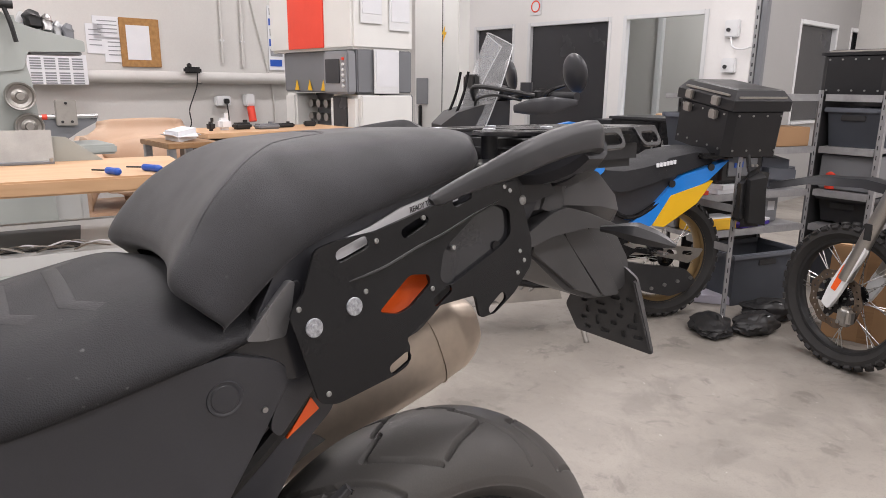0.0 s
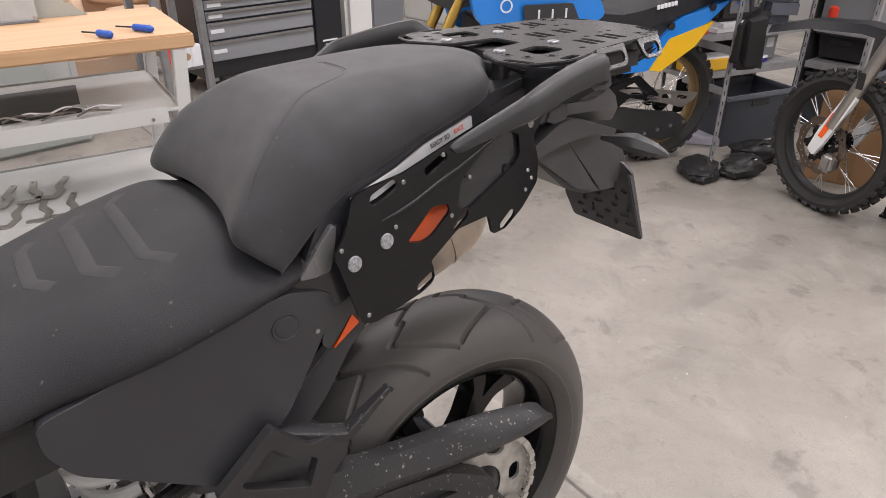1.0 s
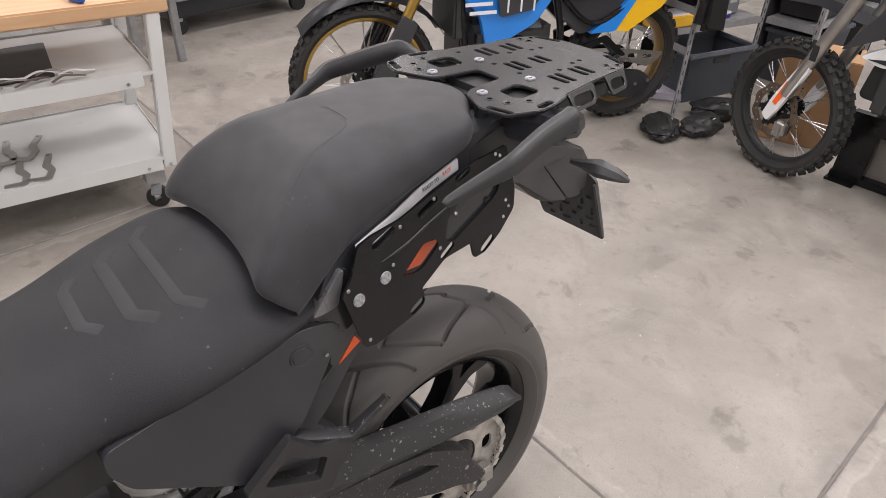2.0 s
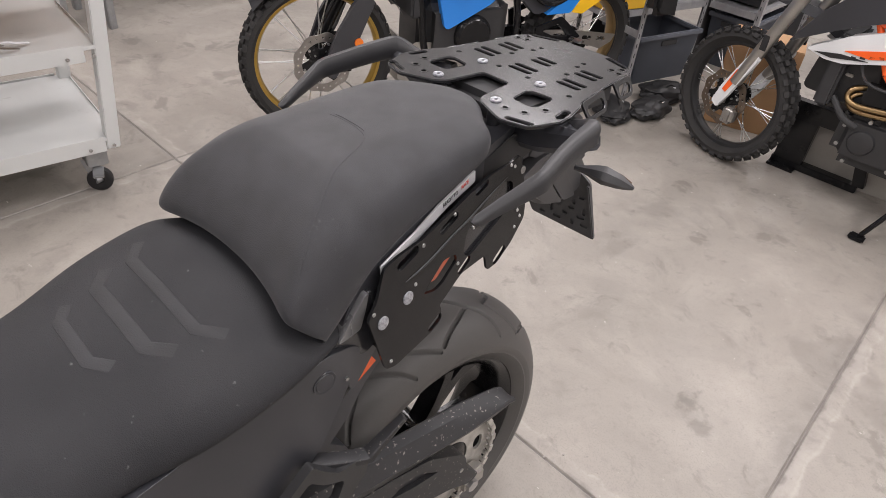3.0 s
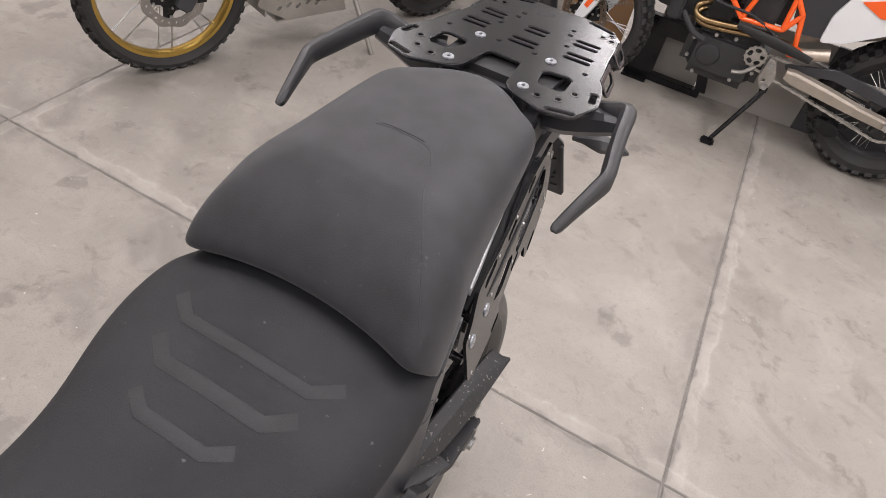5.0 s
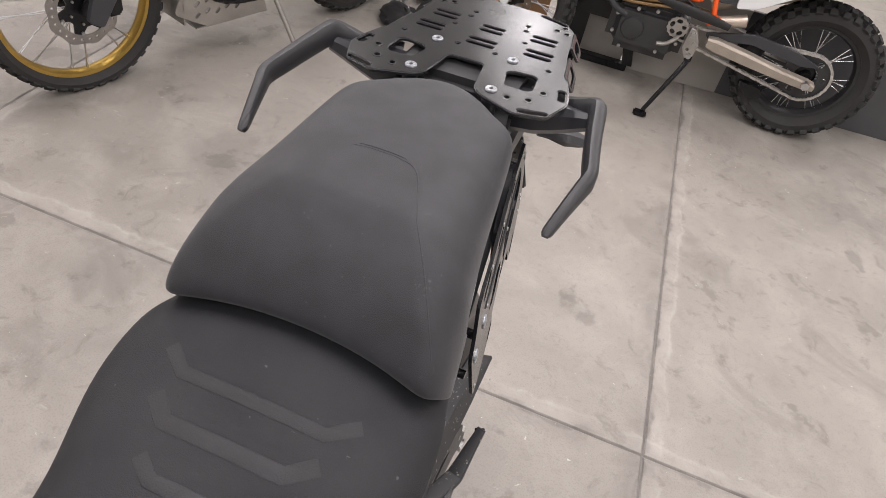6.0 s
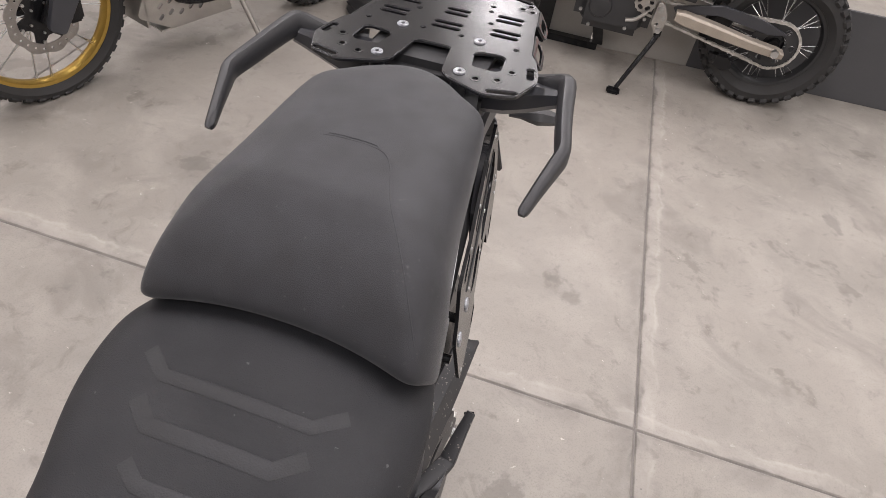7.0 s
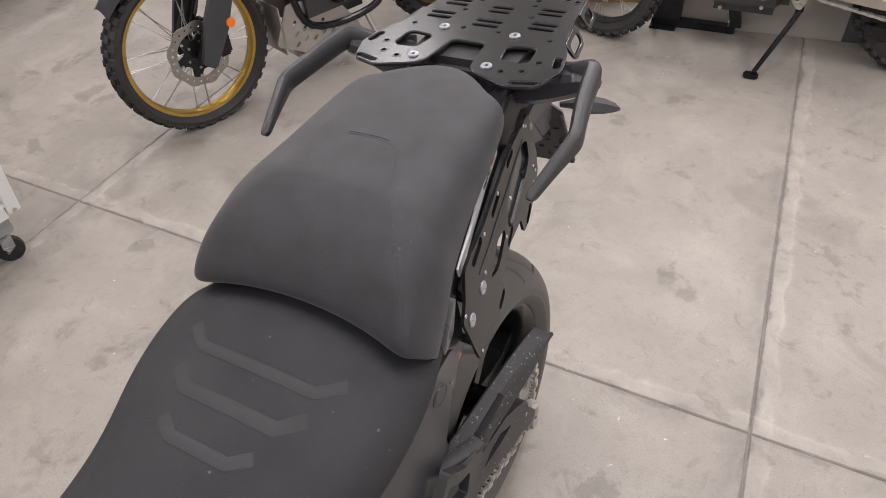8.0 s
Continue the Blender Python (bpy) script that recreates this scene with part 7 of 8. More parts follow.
part("clutch_cover", lathe(bmesh.new(), [(0, 0.18), (0.07, 0.18), (0.085, 0.165), (0.09, 0.14), (0, 0.14)], 28, pose(0, 0.76, 0.42), False), M_POWDER, RAL)
part("frame_rail", tube(bmesh.new(), [(0.12, 0.50, 0.85), (0.13, 0.52, 0.55), (0.13, 0.60, 0.28), (0.13, 0.95, 0.26), (0.12, 1.0, 0.45), (0.11, 0.95, 0.68)], 0.016, 10, 6), M_POWDER, RAL)
part("sub_frame", tube(bmesh.new(), [(0.11, 0.95, 0.68), (0.12, 1.15, 0.52), (0.11, 1.35, 0.6), (0.08, 1.6, 0.74)], 0.012, 10, 6), M_POWDER, RAL)
part("radiator", new_box((0, 0.50, 0.62), (0.28, 0.05, 0.24), 0.01), M_DEEP, RAL)
bm = plate(round_poly([Vector(p) for p in ((0.42, 0.25), (0.50, 0.40), (0.635, 0.385), (0.75, 0.33), (0.835, 0.22), (0.85, 0.17), (0.56, 0.17))], 0.02), [slot(0.52 + 0.045 * k, 0.225 + 0.045 * j + 0.01 * (k % 2), 0.028, 0.014, 40) for j in range(3) for k in range(6 - 2 * j)], 0.006, Matrix(((0, 0, 1, 0.13), (1, 0, 0, 0), (0, 1, 0, 0), (0, 0, 0, 1))))
box(bm, (0.0, 0.68, 0.172), (0.26, 0.34, 0.006), 0.0)
box(bm, (0.0, 0.46, 0.30), (0.26, 0.006, 0.20), 0.0)
part("bash_plate", bm, M_ALU, RAL, "slotted aluminium bash plate")
part("side_stand", rod(bmesh.new(), (0.13, 0.88, 0.24), (0.25, 0.92, 0.0), 0.011), M_ALU, RAL, "aluminium side stand")
part("headlight_mask", loft(bmesh.new(), [[(-w, y, z0), (-w, y, z1), (w, y, z1), (w, y, z0)] for y, w, z0, z1 in ((0.30, 0.07, 0.80, 0.93), (0.36, 0.10, 0.78, 0.98), (0.46, 0.11, 0.80, 1.01), (0.58, 0.10, 0.88, 1.03))], True, True), M_DEEP, RAL)
scr_rows = []
for f in np.linspace(0, 1, 9):
    w = 0.135 - 0.07 * f * f
    scr_rows.append([(w * u, 0.375 + 0.14 * f + 0.09 * u * u, 0.92 + 0.375 * f - 0.05 * u * u * f) for u in np.linspace(-1, 1, 11)])
rim_line = [r[0] for r in scr_rows] + scr_rows[-1] + [r[-1] for r in reversed(scr_rows)]
bm = loft(bmesh.new(), scr_rows)
bmesh.ops.solidify(bm, geom=bm.faces[:], thickness=0.003)
ws = part("windscreen", bm, M_SCREENGLASS, RAL, "tall clear scratched windscreen")
part("screen_edge", tube(bmesh.new(), rim_line, 0.0025, 6, 2), M_SCREENEDGE, ws, "pale polished edge")
for x in (-0.05, 0.05):
    part("screen_bracket", tube(bmesh.new(), [(x, 0.36, 0.95), (x, 0.40, 1.05), (x, 0.42, 1.14)], 0.006, 8, 4), M_POWDER, RAL)
for s in (1, -1):
    part("switch_cluster", new_box((s * 0.24, 0.655, 1.05), (0.07, 0.05, 0.055), 0.012, None, 3), M_INK, RAL, "black switch cluster")
    part("lever", tube(bmesh.new(), [(s * 0.23, 0.62, 1.04), (s * 0.30, 0.60, 1.03), (s * 0.40, 0.63, 1.02)], [0.009, 0.007, 0.006], 8, 4), M_POWDER, RAL)
    part("reservoir", rod(bmesh.new(), (s * 0.20, 0.61, 1.06), (s * 0.20, 0.61, 1.10), 0.024), M_PLASTIC, RAL, "black fluid reservoir")
    part("grip", rod(bmesh.new(), (s * 0.29, 0.683, 1.05), (s * 0.41, 0.723, 1.05), 0.017), M_RIDER, RAL)
part("bar_pad", tube(bmesh.new(), [(-0.11, 0.57, 1.06), (0, 0.555, 1.075), (0.11, 0.57, 1.06)], 0.022, 12, 4), M_RIDER, RAL)
for k in range(2):
    part("loose_cable", tube(bmesh.new(), [(0.03 - 0.06 * k, 0.46, 0.97), (0.10 - 0.16 * k, 0.44, 1.03), (0.15 - 0.26 * k, 0.50, 1.05), (0.18 - 0.34 * k, 0.60, 1.03)], 0.005, 8, 5), M_INK, RAL)
part("dashboard", new_box((0, 0.45, 1.05), (0.13, 0.03, 0.16), 0.008, pose(0, 0, 0, 0, 0, 0)), M_INK, RAL)
part("cable_bundle", tube(bmesh.new(), [(0.05, 0.45, 1.02), (0.12, 0.42, 1.08), (0.2, 0.52, 1.07), (0.26, 0.62, 1.05)], 0.009, 8, 6), M_INK, RAL)
# black top case on its rear rack
TC = thing("top_case", "black aluminium top case with rivets and silver latches", "luggage case", RALLY_AT @ pose(-0.015, 1.735, 0.812, 0, 8, 0))


def case_body(w, d, h, cut):
    pts = [Vector(p) for p in ((-w, -d + cut), (-w + cut, -d), (w - cut, -d), (w, -d + cut), (w, d - cut), (w - cut, d), (-w + cut, d), (-w, d - cut))]
    return plate(pts, [], h, pose(0, 0, h), 0.006)


def luggage_case(t, w, d, h, lid, latches=True):
    b = part("body", case_body(w, d, h - lid, 0.03), M_CASE, t, "black riveted case body")
    l = part("lid", loft(bmesh.new(), [[Vector((sx * (w + 0.004 - k), sy * (d + 0.004 - k), z)) for sx, sy in ((-1, -1), (1, -1), (1, 1), (-1, 1))] for z, k in ((h - lid, 0), (h - lid * 0.5, 0), (h - 0.004, 0.03), (h, 0.04))], True, True), M_CASE, t, "black case lid", angle=20)
    part("lid_trim", new_box((w * 0.98, 0, h - lid * 0.35), (0.008, d * 1.7, 0.01), 0.002), M_ALU, l, "bare aluminium lid edge")
    part("lid_trim", new_box((0, -d * 0.98, h - lid * 0.3), (w * 1.6, 0.008, 0.01), 0.002), M_ALU, l)
    for x in np.linspace(-w * 0.75, w * 0.75, 5):
        for z in (0.03, h - lid - 0.02):
            part("rivet", rod(bmesh.new(), (x, -d, z), (x, -d - 0.004, z), 0.005, seg=8), M_BOLT, b)
    for y in np.linspace(-d * 0.75, d * 0.75, 4):
        for z in (0.03, h - lid - 0.02):
            part("rivet", rod(bmesh.new(), (w, y, z), (w + 0.004, y, z), 0.005, seg=8), M_BOLT, b)
    if latches:
        for x in (-w * 0.5, w * 0.45):
            for z in (h - lid - 0.03, h - lid + 0.03):
                part("latch", new_box((x, -d - 0.012, z), (0.05, 0.022, 0.04), 0.005), M_ALU, l if z > h - lid else b, "silver latch")


luggage_case(TC, 0.2, 0.15, 0.295, 0.09)

# ---- orange and white enduro motorcycle ----
END = thing("enduro_motorcycle", "orange and white enduro motorcycle on its side stand", "motorcycle", pose(-0.38, 2.237, 0, 0, 0, -86.6))
STEER = pose(0.0545, -0.044, 0, 0, 0, -18.4) @ pose(0, 0.03, -0.033)     # the front end stands turned
spoked_wheel(END, 0, 0, 0.292, 0.045, 0.232, M_INK, 0.115, STEER @ pose(0, -0.03, 0.325), rows=36, deep=0.015, disc_mt=M_OLDDISC)
spoked_wheel(END, 1.265, 0.30, 0.30, 0.064, 0.210, M_INK, 0.0, name="rear_wheel", rows=34, deep=0.018)
for s in (1, -1):
    part("fork_tube", rod(bmesh.new(), (s * 0.1, 0.02, 0.42), (s * 0.1, 0.20, 0.90), 0.026), M_ALU, END, "bare aluminium fork tube", STEER)
    fg = side_poly(END, "fork_guard", [(-0.055, 0.31), (-0.022, 0.29), (0.012, 0.35), (0.098, 0.545), (0.085, 0.575), (0.058, 0.57), (-0.028, 0.395)], 0.10 * s, 0.118 * s, M_WHITE, "white fork guard with orange stripe", 0.005, 0.01)
    fg.matrix_basis = STEER
    gs = side_poly(END, "guard_stripe", [(-0.02, 0.375), (0.0, 0.368), (0.05, 0.475), (0.036, 0.49), (0.018, 0.475)], 0.113 * s, 0.120 * s, M_ORANGE, "orange stripe", 0.001, 0.004)
    gs.matrix_basis = STEER
    part("fork_bars", new_box((s * 0.125, 0.10, 0.62), (0.006, 0.026, 0.06), 0.0, None), M_INK, END, "", STEER)
part("axle_lug", new_box((0.09, -0.03, 0.325), (0.04, 0.05, 0.06), 0.015, None, 3), M_ALU, END, "", STEER)
cal = part("caliper", new_box((0.092, 0.04, 0.275), (0.05, 0.06, 0.075), 0.015, None, 3), M_ALU, END, "aluminium brake caliper", STEER)
for k in range(2):
    part("caliper_bolt", rod(bmesh.new(), (0.115, 0.03 + 0.022 * k, 0.255 + 0.035 * k), (0.122, 0.03 + 0.022 * k, 0.255 + 0.035 * k), 0.008, seg=8), M_BOLT, cal)
mud = []
for y, z, w in ((-0.42, 0.70, 0.05), (-0.25, 0.745, 0.08), (-0.05, 0.755, 0.085), (0.15, 0.72, 0.08), (0.30, 0.64, 0.06)):
    mud.append([(-w, y, z - 0.03), (-w * 0.6, y, z), (w * 0.6, y, z), (w, y, z - 0.03)])
bm = loft(bmesh.new(), mud)
bmesh.ops.solidify(bm, geom=bm.faces[:], thickness=0.005)
part("front_mudguard", bm, M_PLASTIC, END, "black high front mudguard")
for s in (1, -1):
    side_poly(END, "shroud", [(0.172, 0.597), (0.25, 0.575), (0.32, 0.578), (0.556, 0.650), (0.72, 0.70), (0.73, 0.79), (0.50, 0.762), (0.305, 0.680)], 0.09 * s, 0.14 * s, M_WHITE, "white radiator shroud with orange and black graphics", 0.01, 0.015)
    side_poly(END, "shroud_flash", [(0.304, 0.626), (0.40, 0.622), (0.545, 0.668), (0.68, 0.715), (0.70, 0.76), (0.514, 0.733), (0.46, 0.672)], 0.138 * s, 0.144 * s, M_ORANGE, "orange flash", 0.001, 0.006)
    side_poly(END, "shroud_shadow", [(0.205, 0.594), (0.27, 0.588), (0.40, 0.612), (0.30, 0.612)], 0.138 * s, 0.144 * s, M_INK, "black flash", 0.001, 0.004)
    for k in range(4):
        part("graphic_bar", new_box((s * 0.1415, 0.345 + 0.03 * k, 0.612 + 0.009 * k), (0.005, 0.018, 0.008), 0.0), M_INK, END)
    side_poly(END, "radiator_wing", [(0.10, 0.60), (0.24, 0.68), (0.34, 0.73), (0.5, 0.80), (0.30, 0.86), (0.18, 0.74)], 0.08 * s, 0.14 * s, M_PLASTIC, "black shroud top", 0.008)
    side_poly(END, "side_panel", [(0.868, 0.510), (0.95, 0.535), (1.07, 0.613), (1.36, 0.72), (1.40, 0.80), (1.10, 0.80), (0.92, 0.76), (0.865, 0.62)], 0.09 * s, 0.135 * s, M_WHITE, "white tail side panel", 0.012, 0.02)
    side_poly(END, "airbox_cover", [(0.74, 0.56), (0.80, 0.51), (0.885, 0.52), (0.90, 0.66), (0.92, 0.78), (0.72, 0.74)], 0.07 * s, 0.112 * s, M_PLASTIC, "black airbox cover", 0.01, 0.015)
    side_poly(END, "panel_flash", [(0.93, 0.70), (1.02, 0.665), (1.14, 0.70), (1.30, 0.75), (1.06, 0.752)], 0.134 * s, 0.139 * s, M_ORANGE, "orange flash", 0.001, 0.006)
    fr_pts = {"a": (0.36, 0.76), "b": (0.47, 0.58), "c": (0.56, 0.495), "d": (0.725, 0.502), "e": (0.768, 0.58), "f": (0.72, 0.64), "g": (0.60, 0.67), "h": (0.80, 0.46)}
    fb = part("trellis_frame", rod(bmesh.new(), (s * 0.10, *fr_pts["a"]), (s * 0.115, *fr_pts["b"]), 0.012), M_ORANGE, END, "orange trellis frame tube")
    for u, v in (("b", "c"), ("c", "d"), ("d", "e"), ("e", "f"), ("f", "g"), ("g", "c"), ("b", "g"), ("d", "f"), ("e", "h"), ("g", "a")):
        part("tube", rod(bmesh.new(), (s * 0.118, *fr_pts[u]), (s * 0.118, *fr_pts[v]), 0.0108), M_ORANGE, fb)
side_poly(END, "orange_lug", [(0.77, 0.44), (0.80, 0.46), (0.845, 0.45), (0.84, 0.42), (0.79, 0.41)], 0.10, 0.12, M_ORANGE, "small orange frame lug", 0.003, 0.006)
part("heat_shield", new_box((0, 0.62, 0.58), (0.18, 0.2, 0.22), 0.03), M_DEEP, END)
part("radiator", new_box((0, 0.30, 0.54), (0.26, 0.06, 0.28), 0.01), M_DEEP, END)
side_poly(END, "engine_cradle", [(0.20, 0.43), (0.22, 0.58), (0.42, 0.66), (0.48, 0.46), (0.40, 0.42)], -0.07, 0.075, M_INK, "black engine cradle and hoses", 0.02, 0.03)
for k in range(2):
    part("cradle_clip", new_box((0.08, 0.30 + 0.05 * k, 0.47 + 0.06 * k), (0.012, 0.03, 0.012), 0.003), M_ALU, END)
part("engine", new_box((0, 0.56, 0.31), (0.24, 0.34, 0.24), 0.05, None, 3), M_ENGINE, END, "dark engine casing")
for k, (y, z) in enumerate(((0.42, 0.36), (0.50, 0.40), (0.58, 0.41), (0.63, 0.24), (0.47, 0.22), (0.42, 0.28), (0.70, 0.30))):
    part("casing_bolt", rod(bmesh.new(), (0.118, y, z), (0.130, y, z), 0.008, seg=8), M_BOLT, END)
part("ignition_cover", lathe(bmesh.new(), [(0, 0.134), (0.034, 0.134), (0.046, 0.130), (0.052, 0.118), (0, 0.118)], 28, pose(0, 0.50, 0.31), False), M_ENGINE, END, "round black ignition cover")
part("coolant_hose", tube(bmesh.new(), [(0.10, 0.33, 0.44), (0.12, 0.40, 0.38), (0.12, 0.46, 0.36)], 0.013, 10, 5), M_DEEP, END)
part("rear_brake_hose", tube(bmesh.new(), [(0.12, 0.36, 0.66), (0.13, 0.42, 0.54), (0.125, 0.60, 0.52), (0.12, 0.74, 0.46)], 0.006, 8, 5), M_DEEP, END)
part("shock_reservoir", rod(bmesh.new(), (0.07, 0.60, 0.60), (0.07, 0.68, 0.68), 0.028), M_STEEL, END)
part("cylinder", new_box((0, 0.48, 0.46), (0.2, 0.16, 0.2), 0.03), M_POWDER, END)
for k in range(2):
    pipe = [(0.06, 0.44, 0.505), (0.09, 0.385, 0.488), (0.10, 0.38, 0.455), (0.11, 0.42, 0.438), (0.112, 0.516, 0.446), (0.11, 0.646, 0.464), (0.09, 0.78, 0.45)]
    part("exhaust_header", tube(bmesh.new(), [(x - 0.012 * k, y + 0.012 * k, z - 0.024 * k) for x, y, z in pipe], 0.0112, 14, 6), M_HEADER, END, "heat-tinted exhaust header pipe")
part("frame_guard", tube(bmesh.new(), [(0.13, 0.56, 0.468), (0.14, 0.66, 0.46), (0.14, 0.76, 0.45), (0.13, 0.88, 0.43)], [0.010, 0.018, 0.019, 0.012], 10, 4, (0.5, 1.2)), M_INK, END)
spr2 = []
for k in range(28):
    a = math.pi * k / 14
    spr2.append(Vector(((0.047 if k % 2 else 0.043) * math.cos(a), (0.047 if k % 2 else 0.043) * math.sin(a))))
part("front_sprocket", plate(spr2, [slot(0.027 * math.cos(a), 0.027 * math.sin(a), 0.026, 0.018, math.degrees(a) + 90) for a in (0.3, 1.56, 2.81, 4.07, 5.33)], 0.008, Matrix.Translation((0.132, 0.681, 0.372)) @ TO_SIDE), M_ALU, END, "front sprocket cover")
part("gear_lever", tube(bmesh.new(), [(0.14, 0.70, 0.335), (0.15, 0.66, 0.30), (0.155, 0.62, 0.29)], 0.009, 8, 5), M_ALU, END)
sm = side_poly(END, "stand_mount", [(0.735, 0.395), (0.762, 0.388), (0.79, 0.335), (0.786, 0.272), (0.758, 0.256), (0.728, 0.30)], 0.12, 0.15, M_ALU, "cast aluminium stand bracket", 0.008, 0.014, [disc(0.752, 0.30, 0.007, 12)])
for y, z, r in ((0.752, 0.365, 0.013), (0.772, 0.33, 0.009), (0.768, 0.275, 0.012)):
    part("bracket_bolt", rod(bmesh.new(), (0.148, y, z), (0.158, y, z), r, seg=12), M_BOLT, sm)
part("stand_bracket", new_box((0.14, 0.772, 0.262), (0.03, 0.03, 0.035), 0.006), M_POWDER, END)
stand = part("side_stand", tube(bmesh.new(), [(0.145, 0.772, 0.262), (0.16, 0.762, 0.225), (0.253, 0.668, 0.02)], [0.013, 0.011, 0.010], 10, 4), M_POWDER, END, "dark steel side stand")
part("foot", new_box((0.263, 0.66, 0.009), (0.05, 0.06, 0.016), 0.006), M_POWDER, stand)
swing = [[(0.085, y, z - h), (0.135, y, z - h), (0.14, y, z + h * 0.6), (0.13, y, z + h), (0.09, y, z + h)] for y, z, h in ((0.82, 0.346, 0.018), (0.86, 0.341, 0.026), (1.0, 0.322, 0.025), (1.15, 0.300, 0.020), (1.275, 0.287, 0.018), (1.305, 0.285, 0.012))]
part("swingarm", loft(bmesh.new(), swing, True, True), M_CASTARM, END, "bare cast aluminium swingarm", angle=25)
part("swingarm_far", loft(bmesh.new(), [[(-x, y, z) for x, y, z in row] for row in swing], True, True), M_ALU, END, angle=25)
part("axle_nut", rod(bmesh.new(), (0.13, 1.265, 0.292), (0.155, 1.265, 0.292), 0.018, seg=6), M_STEEL, END)
part("rear_sprocket", plate([Vector((r * math.cos(a), r * math.sin(a))) for k in range(88) for a, r in ((math.pi * k / 44, 0.105 if k % 2 else 0.1),)], [disc(0, 0, 0.05, 24)] + [slot(0.076 * math.cos(a), 0.076 * math.sin(a), 0.03, 0.02, math.degrees(a) + 90) for a in np.linspace(0, 2 * math.pi, 7)[:-1]], 0.005, Matrix.Translation((0.07, 1.265, 0.30)) @ TO_SIDE), M_ENGINE, END, "rear sprocket")
chain(END, 1.265, 0.30, 0.103, 0.072, 0.68, 0.34)
side_poly(END, "chain_guide", [(1.02, 0.21), (1.12, 0.20), (1.14, 0.16), (1.10, 0.14), (1.03, 0.17)], 0.055, 0.09, M_POWDER, "chain guide", 0.004)
side_poly(END, "chain_cover", [(0.80, 0.37), (1.0, 0.42), (1.18, 0.40), (1.30, 0.36), (1.22, 0.345), (1.0, 0.375), (0.82, 0.345)], 0.08, 0.095, M_PLASTIC, "black chain cover", 0.004)
part("silencer", tube(bmesh.new(), [(-0.10, 0.80, 0.42), (-0.13, 0.95, 0.50), (-0.15, 1.2, 0.60), (-0.15, 1.34, 0.64)], [0.02, 0.05, 0.055, 0.045], 16, 6), M_EXHAUST, END, "brushed silencer")
part("link_pipe", tube(bmesh.new(), [(0.10, 0.79, 0.432), (0.105, 0.86, 0.443), (0.10, 0.935, 0.466)], [0.016, 0.023, 0.027], 12, 5), M_EXHAUST, END)
part("seat", loft(bmesh.new(), [[(-w, y, z0), (-w * 0.8, y, z1), (w * 0.8, y, z1), (w, y, z0)] for y, w, z0, z1 in ((0.40, 0.06, 0.74, 0.84), (0.7, 0.09, 0.74, 0.82), (1.1, 0.10, 0.76, 0.85), (1.4, 0.07, 0.80, 0.87))], True, True), M_RIDER, END, "black enduro seat")
part("rear_mudguard", loft(bmesh.new(), [[(-w, y, z), (-w, y, z + 0.03), (w, y, z + 0.03), (w, y, z)] for y, w, z in ((1.2, 0.09, 0.74), (1.5, 0.08, 0.82), (1.75, 0.05, 0.86))], True, True), M_PLASTIC, END)
for s in (1, -1):
    part("handlebar_half", tube(bmesh.new(), [(0, 0.22, 0.95), (s * 0.1, 0.22, 0.99), (s * 0.25, 0.27, 1.01), (s * 0.38, 0.30, 1.0)], 0.012, 10, 6), M_POWDER, END)
part("headlight_mask", new_box((0, 0.06, 0.86), (0.2, 0.08, 0.2), 0.03, None, 3), M_PLASTIC, END)

# ---- boards, frame and stand behind the enduro ----
solid("grey_board", new_box((0, 0, 0.21), (0.47, 0.02, 0.42), 0.002), M_PANEL, "light grey sheet board standing on the floor", "board", pose(0.365, 2.46, 0, 0, 0, 7))
solid("dark_board", new_box((0, 0, 0.21), (1.58, 0.02, 0.42), 0.002), M_DARKPANEL, "dark grey sheet board standing on the floor", "board", pose(1.385, 2.575, 0, 0, 0, 6.2))
bf = thing("steel_frame_stand", "black square-tube steel stand on the floor", "stand", pose(-0.035, 2.385, 0, 0, 0, 4))
part("bottom_rail", new_box((0.0, 0, 0.018), (0.38, 0.05, 0.034), 0.004), M_POWDER, bf)
part("top_rail", new_box((0.0, 0, 0.27), (0.38, 0.05, 0.08), 0.004), M_POWDER, bf)
for x, w in ((-0.12, 0.125), (0.165, 0.05)):
    bm = new_box((x, 0.0, 0.1325), (w, 0.046, 0.197), 0.003)
    for v in bm.verts:
        v.co.x += 0.25 * (0.134 - v.co.z) if x > 0 else 0.0
    part("upright", bm, M_POWDER, bf)
part("foot_plate", new_box((-0.13, -0.045, 0.006), (0.12, 0.05, 0.012), 0.002), M_POWDER, bf)
solid("grey_sheet", new_box((-0.02, 2.445, 0.2), (0.27, 0.015, 0.4), 0.002), M_PANEL, "light grey sheet behind the steel stand", "board")
ctn = thing("cardboard_box", "brown cardboard box behind the enduro's front wheel", "box", pose(-0.52, 2.63, 0, 0, 0, 20))
part("body", new_box((0, 0, 0.215), (0.33, 0.24, 0.43), 0.004), M_CARDBOARD, ctn)
part("tape", new_box((0, -0.121, 0.215), (0.05, 0.003, 0.43), 0.0), M_PLY, ctn)

# ---- steel shelving with storage ----
SHELF_AT, SHELF_END_AT = pose(-1.266, 2.337, 0, 0, 0, 78), pose(-1.10, 3.14, 0, 0, 0, 2)
SH = thing("steel_shelving", "galvanised slotted-angle shelving with grey boards", "shelving", SHELF_AT, "shelving units")
# its x runs along the front, y to the back
BAY, SD = 0.80, 0.29
LEVELS = (0.37, 0.56, 0.79, 1.06)


